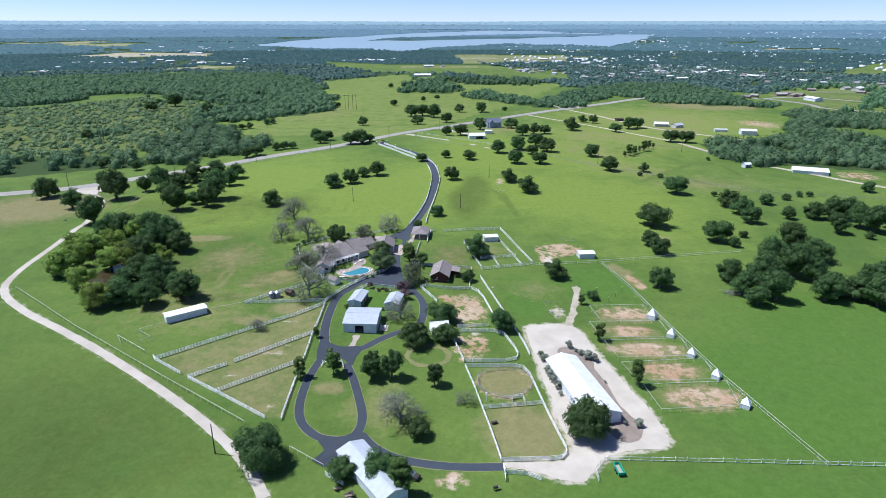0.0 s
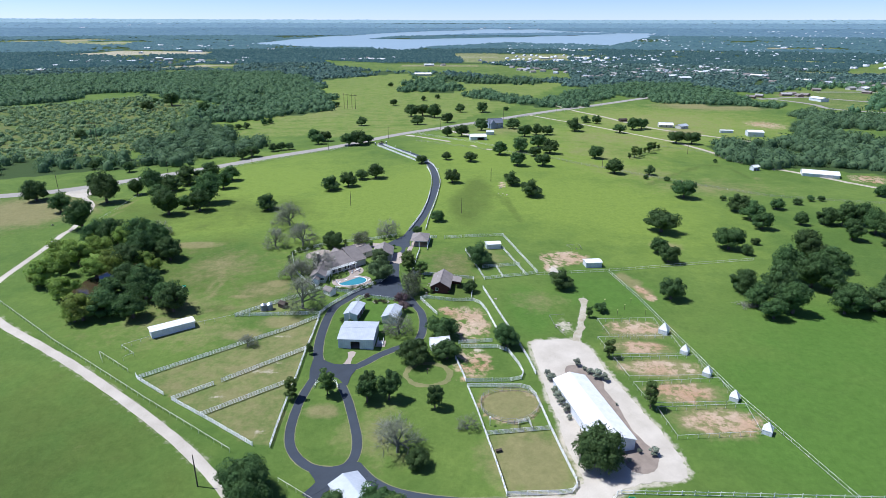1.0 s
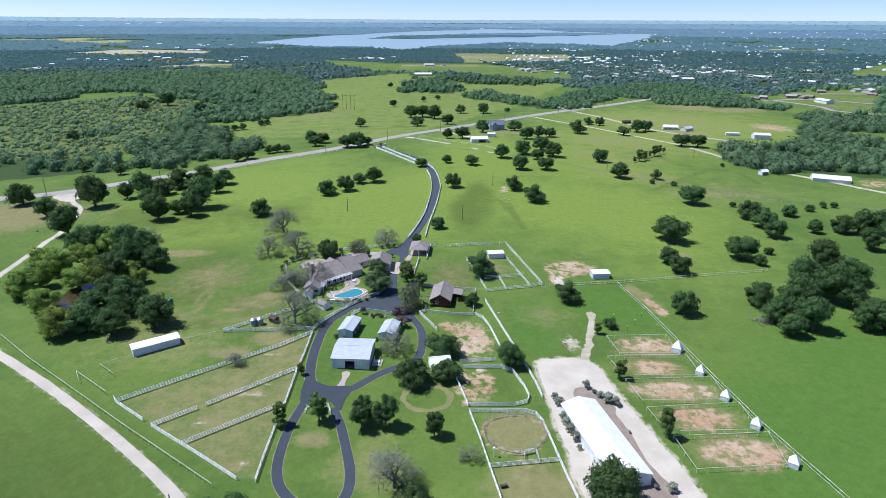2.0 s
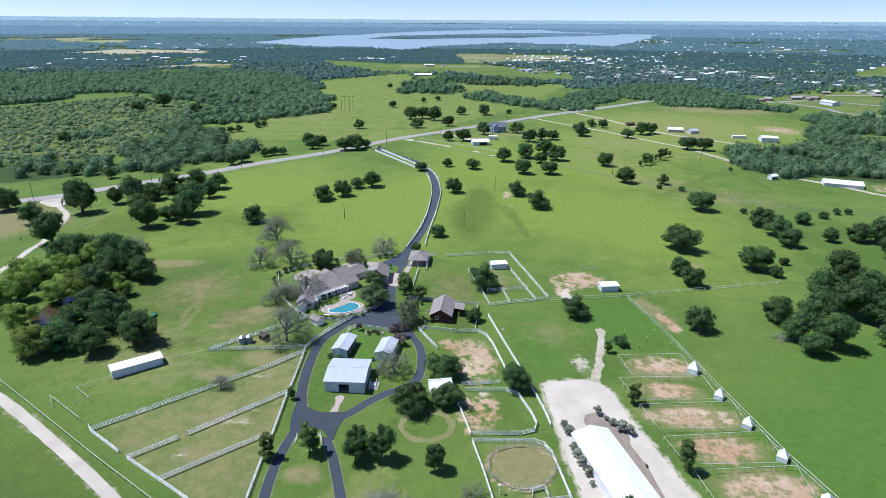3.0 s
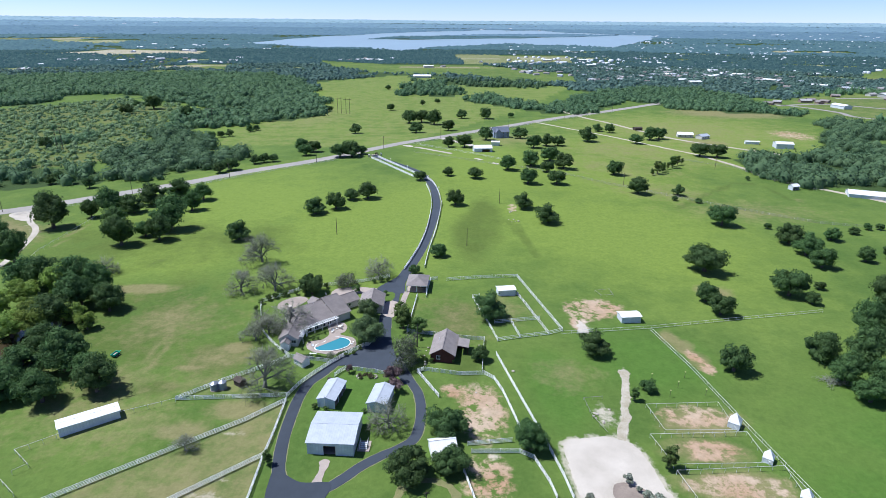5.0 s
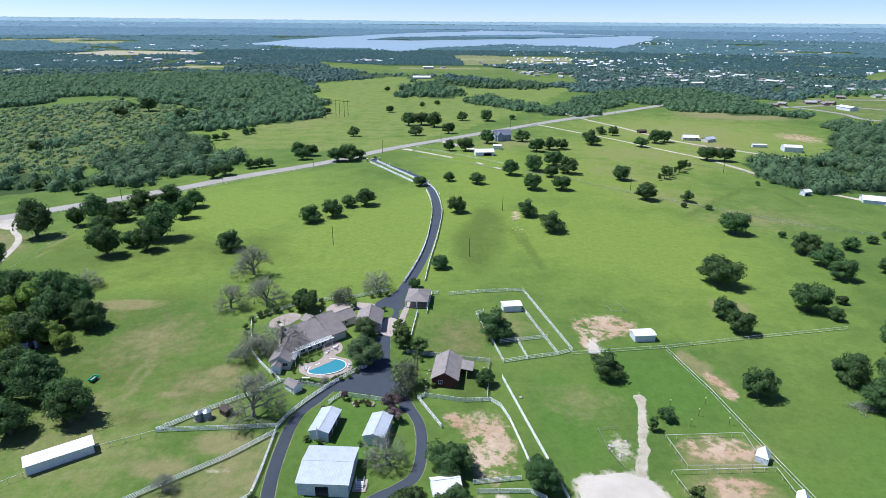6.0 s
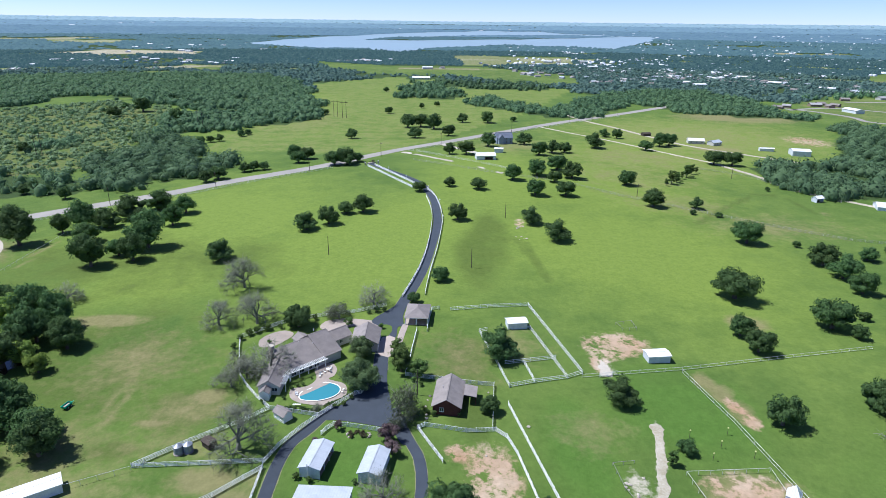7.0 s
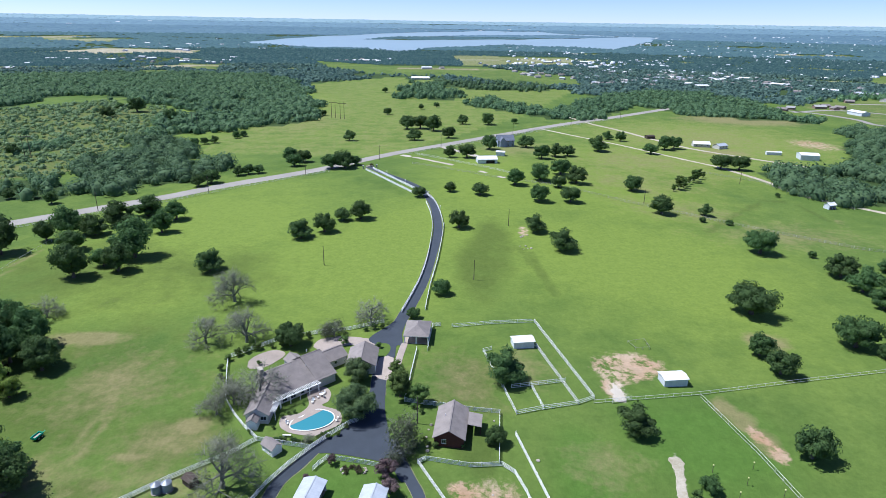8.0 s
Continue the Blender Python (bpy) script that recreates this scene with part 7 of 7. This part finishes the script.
brush_pile(114.5, 222.2)
feeder = thing("feeder", at(14.1, 136.1, 20), "small brown wooden feeder on dry grass", "feeder")
part("trough", boxed(-0.8, 0.8, -0.35, 0.35, 0.35, 0.75, bevel=0.03), M["darkwood"], feeder)
for x in (-0.65, 0.65):
    part("leg", boxed(x - 0.06, x + 0.06, -0.3, 0.3, 0, 0.35), M["darkwood"], feeder)

# junk beside the lower shed
for x, y, s, a in ((-23.4, 110.9, 1.0, 20), (-20.2, 108.7, 1.4, 65), (-19.0, 107.0, 0.9, 10)):
    j = thing("scrap_pile", at(x, y, a), "rusty brown scrap pile beside the metal shed", "scrap")
    rng = random.Random(int(x * 10))
    for k in range(6):
        bm = boxed(-0.6 * s, 0.6 * s, -0.2 * s, 0.2 * s, 0, 0.25 * s, bevel=0.02)
        o = part("beam", bm, M["darkwood"] if k % 2 else M["mulch"], j)
        o.matrix_basis = pose(rng.uniform(-0.5, 0.5) * s, rng.uniform(-0.5, 0.5) * s, 0.1 * k * s, 0, rng.uniform(-8, 8), rng.uniform(0, 180))
fence([(-26.9, 115.3), (-22.2, 112.1)], "short white gate panel beside the metal shed", rails=5, gap=5.0)


# ---- neighbours ----
def beside(points, off):
    """A line that runs beside another, off to its right."""
    out = []
    for i, p in enumerate(points):
        a, b = Vector(points[max(i - 1, 0)]), Vector(points[min(i + 1, len(points) - 1)])
        d = (b - a).normalized()
        out.append((p[0] + d.y * off, p[1] - d.x * off))
    return out


fence(beside(HIGHWAY[2:7], 11.0), "pale pipe fence along the highway", rails=3, gap=4.0, pipe=True)
fence(beside(HIGHWAY[7:12], 11.0), "pale pipe fence along the highway", rails=3, gap=5.0, pipe=True)
strip("east_road", [(202.1, 560.9), (216.8, 521.1), (227.0, 484.2), (244.7, 458.4), (260.2, 439.2), (277.1, 413.0), (301.7, 382.0)], 4.2, M["track"], 0.06, "pale gravel lane along the creek woods", "road", 0.6)
strip("ranch_lane", [(122, 875), (133.3, 845.3), (151.8, 779.1), (172.6, 732.2), (193.9, 671.4), (212.7, 632.4), (256.2, 588), (275.4, 570.9)], 4.2, M["track"], 0.06, "pale gravel lane to neighbouring houses", "road", 0.6)
strip("meadow_lane", [(91.4, 733.6), (116.7, 692.4), (147.6, 644.8), (177.2, 596.0), (202.1, 560.9)], 3.0, M["track"], 0.07, "pale gravel lane across the meadow", "road", 0.6)
strip("farm_lane", [(-12.4, 612.3), (0.1, 588.6), (13.2, 568.9), (22.4, 550.9)], 6.0, M["caliche"], 0.07, "pale gravel drive to the blue house", "road", 0.5)
for line in ([(-27.9, 527.9), (26.6, 488.2), (72.3, 466.9), (100.8, 442.8), (126.1, 427.7), (158.0, 407.1), (200.5, 380.9), (281.7, 362.0)], [(138.5, 476.1), (179.5, 533.4)], [(91.4, 733.6), (58.8, 676.7), (26.7, 611.0)], [(180.0, 536.5), (212.1, 515.8), (222.3, 480.5), (239.4, 454.5)]):
    fence(line, "grey wire field fence with thin posts", rails=3, gap=6.0, pipe=True, key="wire")
fence([(-186.0, 368.0), (-182.4, 315.0), (-180.5, 307.0)], "thin pale wire fence beside the pond grove", rails=1, gap=4.0, pipe=True)


def far_house(m, label, long, wide, eave, ridge, roof, wall, windows=3, name="farmhouse", category="house"):
    h = gable_building(name, m, long, wide, eave, ridge, label, roof, wall, 0.4, category=category)
    for k in range(windows):
        x = -long / 2 + long * (k + 0.5) / windows
        for z in ((0.9, 3.6) if eave > 4 else (0.9,)):
            window(h, Matrix.Translation((x, -wide / 2, z)), 1.2, 1.4)
    return h


M["slate"] = surface("dark blue grey shingles", (0.17, 0.19, 0.24), (0.11, 0.125, 0.16), 10, 0.5, 0.8)
M["blue"] = surface("blue grey siding", (0.32, 0.37, 0.46), (0.24, 0.28, 0.36), 9, 0.5, 0.8)
blue = far_house(at(44.5, 614.4, 12), "two-storey blue-grey house with steep dark roof", 14, 9, 5.4, 9.2, M["slate"], M["blue"], 4)
gable_block(blue, pose(-3.5, -4.0, 0, 0, 0, 90), 7.0, 4.6, 5.2, 8.4, M["slate"], M["blue"], 0.3, floor=False)
gable_building("white_barn", at(24.7, 534.0, 8), 14.0, 8.0, 3.0, 4.8, "white barn with pale metal roof", M["whiteroof"], M["whitewall"], doors=(("south", 2.0, 6.0, 2.4),))
gable_building("white_outbuilding", at(37.0, 563.7, -10), 6.5, 5.0, 3.0, 3.6, "small white outbuilding beside blue house", M["whiteroof"], M["whitewall"])
gable_building("long_white_barn", at(264.0, 440.2, -22), 23.0, 12.0, 2.2, 3.8, "long low white barn beside the lane", M["whiteroof"], M["whitewall"])
gable_building("white_barn", at(292.3, 601.7, -12), 14.0, 12.0, 4.2, 5.4, "square white metal barn beside the woods", M["whiteroof"], M["whitewall"])
gable_building("white_pavilion", at(224.8, 455.1, 20), 5.5, 4.0, 2.6, 3.8, "small white pavilion beside the lane", M["whiteroof"], M["whitewall"], open_sides=("south",))
far_house(at(223.2, 649.8, -8), "low farmhouse with pale metal roof", 14, 8, 2.8, 4.6, M["whiteroof"], M["wall"])
far_house(at(237.5, 642.6, 30), "low farmhouse with pale metal roof", 11, 7, 2.8, 4.4, M["greyroof"], M["wall"])
gable_building("white_van_shed", at(272.5, 618.0, -6), 12.0, 3.2, 2.4, 2.9, "row of low white stalls", M["whiteroof"], M["whitewall"])
far_house(at(-57.0, 1316.0, 4), "large low white house with pale roof", 34, 14, 3.2, 5.8, M["whiteroof"], M["wall"], 6)
gable_building("tin_shed", at(189.1, 686.8, 15), 8.0, 5.0, 2.4, 3.2, "small rusty brown shed beside the lane", M["darkwood"], M["darkwood"])


for line in (STREET_A, STREET_B, STREET_C):
    strip("street", line, 8.0, M["highway"], 0.12, "pale suburban street among far houses", "road", 0.2)


def small_house(m, label, long, wide, eave, ridge, roof, group, wall="wall"):
    """A house seen from afar: walls with gables, and a pitched roof with eaves."""
    h = thing("distant_house", m, label, "house", group)
    bm = bmesh.new()
    prism(bm, [(-wide / 2, -1), (wide / 2, -1), (wide / 2, eave), (0, ridge - 0.1), (-wide / 2, eave)], -long / 2, long / 2)
    part("wall", bm, M[wall], h)
    bm = bmesh.new()
    for side in (-1, 1):
        slab(bm, [(side * (wide / 2 + 0.5), -long / 2 - 0.5, eave - 0.1), (side * (wide / 2 + 0.5), long / 2 + 0.5, eave - 0.1), (0, long / 2 + 0.5, ridge + 0.1), (0, -long / 2 - 0.5, ridge + 0.1)], 0.15)
    part("roof", bm, roof, h)
    return h


M["brick"] = surface("brown brick wall", (0.3, 0.22, 0.17), (0.2, 0.15, 0.12), 6, 0.5, 0.85)
M["paleshingle"] = surface("pale grey shingles", (0.42, 0.4, 0.39), (0.3, 0.29, 0.285), 10, 0.4, 0.85)


def settlement(kind, places, label, sheds, wall="wall", roofs=("shingle", "paleshingle", "greyroof", "whiteroof")):
    """Far houses: a few shapes, turned and placed along the streets; sheds: the share of large white ones."""
    rng = random.Random(kind)
    firsts = {}
    for x, y in sorted(places, key=lambda p: math.hypot(*p)):
        k = 3 if rng.random() < sheds else rng.choice((0, 0, 1, 2))
        m = Matrix.LocRotScale(lie(x, y), Euler((0, 0, rng.uniform(0, 3.14))), None)
        if k in firsts:
            copy_thing(firsts[k], m)
        else:
            firsts[k] = small_house(m, label, (12, 15, 10, 24)[k], (8, 9, 7, 12)[k], (2.6, 2.8, 3.0, 4.0)[k], (4.4, 4.8, 4.8, 5.6)[k], M[roofs[k]], kind, wall)


rng = random.Random(12)
town = []
while len(town) < 520:
    d, a = 1250 + 2700 * rng.random() ** 1.3, rng.uniform(5, 37)
    x, y = d * math.sin(radians(a)), 50 + d * math.cos(radians(a))
    if math.sin(x / 140 + 2 * math.sin(y / 260)) * math.sin(y / 170) > -0.25 and not inside(np.array([x]), np.array([y]), LAKE)[0]:
        town.append((x, y))
town.sort(key=lambda p: math.hypot(*p))
settlement("houses of the far town", town[:120], "distant pale house among trees", 0.06)


def far_roofs(places):
    """The houses past those, joined: gabled blocks turned at random."""
    rng = np.random.default_rng(9)
    shape = np.array([(sx * 4.5, sy * 7.0, z) for sy in (-1, 1) for sx, z in ((-1, -1), (1, -1), (1, 2.8), (0, 4.8), (-1, 2.8))])
    tri = np.array([(0, 1, 2), (0, 2, 3), (0, 3, 4), (5, 7, 6), (5, 8, 7), (5, 9, 8), (1, 6, 7), (1, 7, 2), (2, 7, 8), (2, 8, 3), (3, 8, 9), (3, 9, 4), (4, 9, 5), (4, 5, 0)])
    vs = []
    for x, y in places:
        a, k = rng.uniform(0, 3.14), rng.uniform(0.5, 1.0)
        c, t = math.cos(a), math.sin(a)
        vs.append(np.stack([x + k * (shape[:, 0] * c - shape[:, 1] * t), y + k * (shape[:, 0] * t + shape[:, 1] * c), float(rise(x, y)) + shape[:, 2]], -1))
    f = (tri[None] + (np.arange(len(vs)) * len(shape))[:, None, None]).reshape(-1, 3)
    tagged(part_mesh("distant_town", array_mesh("distant_town", np.concatenate(vs), f), M["whitewall"]), "scattered pale roofs of the far town", "town", kind="stuff")


far_roofs(town[120:])
lots = []
for x0, x1, y0, y1, n in ((-900, -520, 1650, 1950, 16), (-1250, -550, 2350, 2650, 22), (-340, -190, 1850, 1890, 22), (80, 420, 1680, 1980, 20), (430, 560, 1370, 1440, 22), (640, 900, 860, 1080, 14), (-400, 900, 3950, 4300, 14)):
    for k in range(n):
        lots.append((rng.uniform(x0, x1), rng.uniform(y0, y1)))
for f in CLEARINGS[::2]:
    for k in range(2):
        lots.append((f[0][0] + (f[1][0] - f[0][0]) * rng.uniform(0, 1), f[0][1] + rng.uniform(-6, 22)))
works = [(-1890, 3950), (-1846, 4100), (-2080, 3640), (-1960, 3930), (-927, 2295), (-895, 2275), (-1059, 2185), (-928, 1713), (-891, 1718), (-878, 1746), (-964, 1547), (-687, 1694), (-675, 1720), (-609, 1704), (514, 888), (655, 1190)]
settlement("large sheds beside far fields", works, "long low white building beside pale fields", 1.0, "whitewall")
settlement("houses along far roads", lots, "distant pale building beside fields", 0.3)
homes = []
for line in (STREET_A, STREET_B, STREET_C):
    for p, q in zip(curved(line, 5), curved(line, 5)[1:]):
        side = Vector((q.y - p.y, p.x - q.x, 0)).normalized() * (20 if len(homes) % 2 else -20)
        if (q - p).length > 14:
            homes.append((p + side).xy[:])
homes = homes[::3] + [(501, 952), (514, 939), (517, 967), (435, 921), (528, 950)]
settlement("houses along the suburban streets", homes, "suburban brick house with brown-grey roof", 0.0, "brick", ("shingle", "paleshingle", "paleshingle"))


# ---- vehicles beside the lower shed ----
def parked_car(m, label):
    c = thing("parked_car", m, label, "car")
    bm = prism(bmesh.new(), [(-2.2, 0.35), (2.2, 0.35), (2.25, 0.75), (2.0, 0.95), (0.95, 1.0), (0.45, 1.5), (-1.5, 1.5), (-2.1, 0.98), (-2.25, 0.7)], -0.88, 0.88)
    bmesh.ops.bevel(bm, geom=list(bm.edges), offset=0.06, segments=1, affect="EDGES")
    part("body", bm, M["shade"], c, "dark painted body")
    part("windscreen", slab(bmesh.new(), [(0.52, -0.72, 1.47), (0.96, -0.78, 1.05), (0.96, 0.78, 1.05), (0.52, 0.72, 1.47)], 0.02), M["steel"], c, "bright reflecting windscreen")
    part("roof_panel", boxed(-1.4, 0.35, -0.7, 0.7, 1.505, 1.53, bevel=0.008), M["steel"], c, "pale roof panel")
    for x in (-1.4, 1.4):
        for y in (-0.86, 0.86):
            w = part("wheel", rod(bmesh.new(), (x, y - 0.1, 0.34), (x, y + 0.1, 0.34), 0.34, 0.34, 16), M["shade"], c, "black tyre")
            part("rim", rod(bmesh.new(), (x, y - 0.11, 0.34), (x, y + 0.11, 0.34), 0.2, 0.2, 10), M["steel"], w)
    for y in (-0.6, 0.6):
        part("headlight", boxed(2.2, 2.28, y - 0.16, y + 0.16, 0.66, 0.8, bevel=0.02), M["glass"], c, "clear headlight")


parked_car(at(-6.8, 115.4, -28), "dark car parked beneath trees by the drive")
grill = thing("barbecue", at(12.8, 111.7, 20), "small black barbecue grill on the lawn", "barbecue")
part("bowl", rod(bmesh.new(), (-0.5, 0, 0.8), (0.5, 0, 0.8), 0.32, 0.32, 14), M["shade"], grill)
part("shelf", boxed(0.55, 1.0, -0.25, 0.25, 0.72, 0.76), M["steel"], grill, "pale side shelf")
for x in (-0.4, 0.4):
    for y in (-0.25, 0.25):
        part("leg", rod(bmesh.new(), (x, y, 0), (x, y * 0.6, 0.6), 0.03, 0.03, 6), M["shade"], grill)
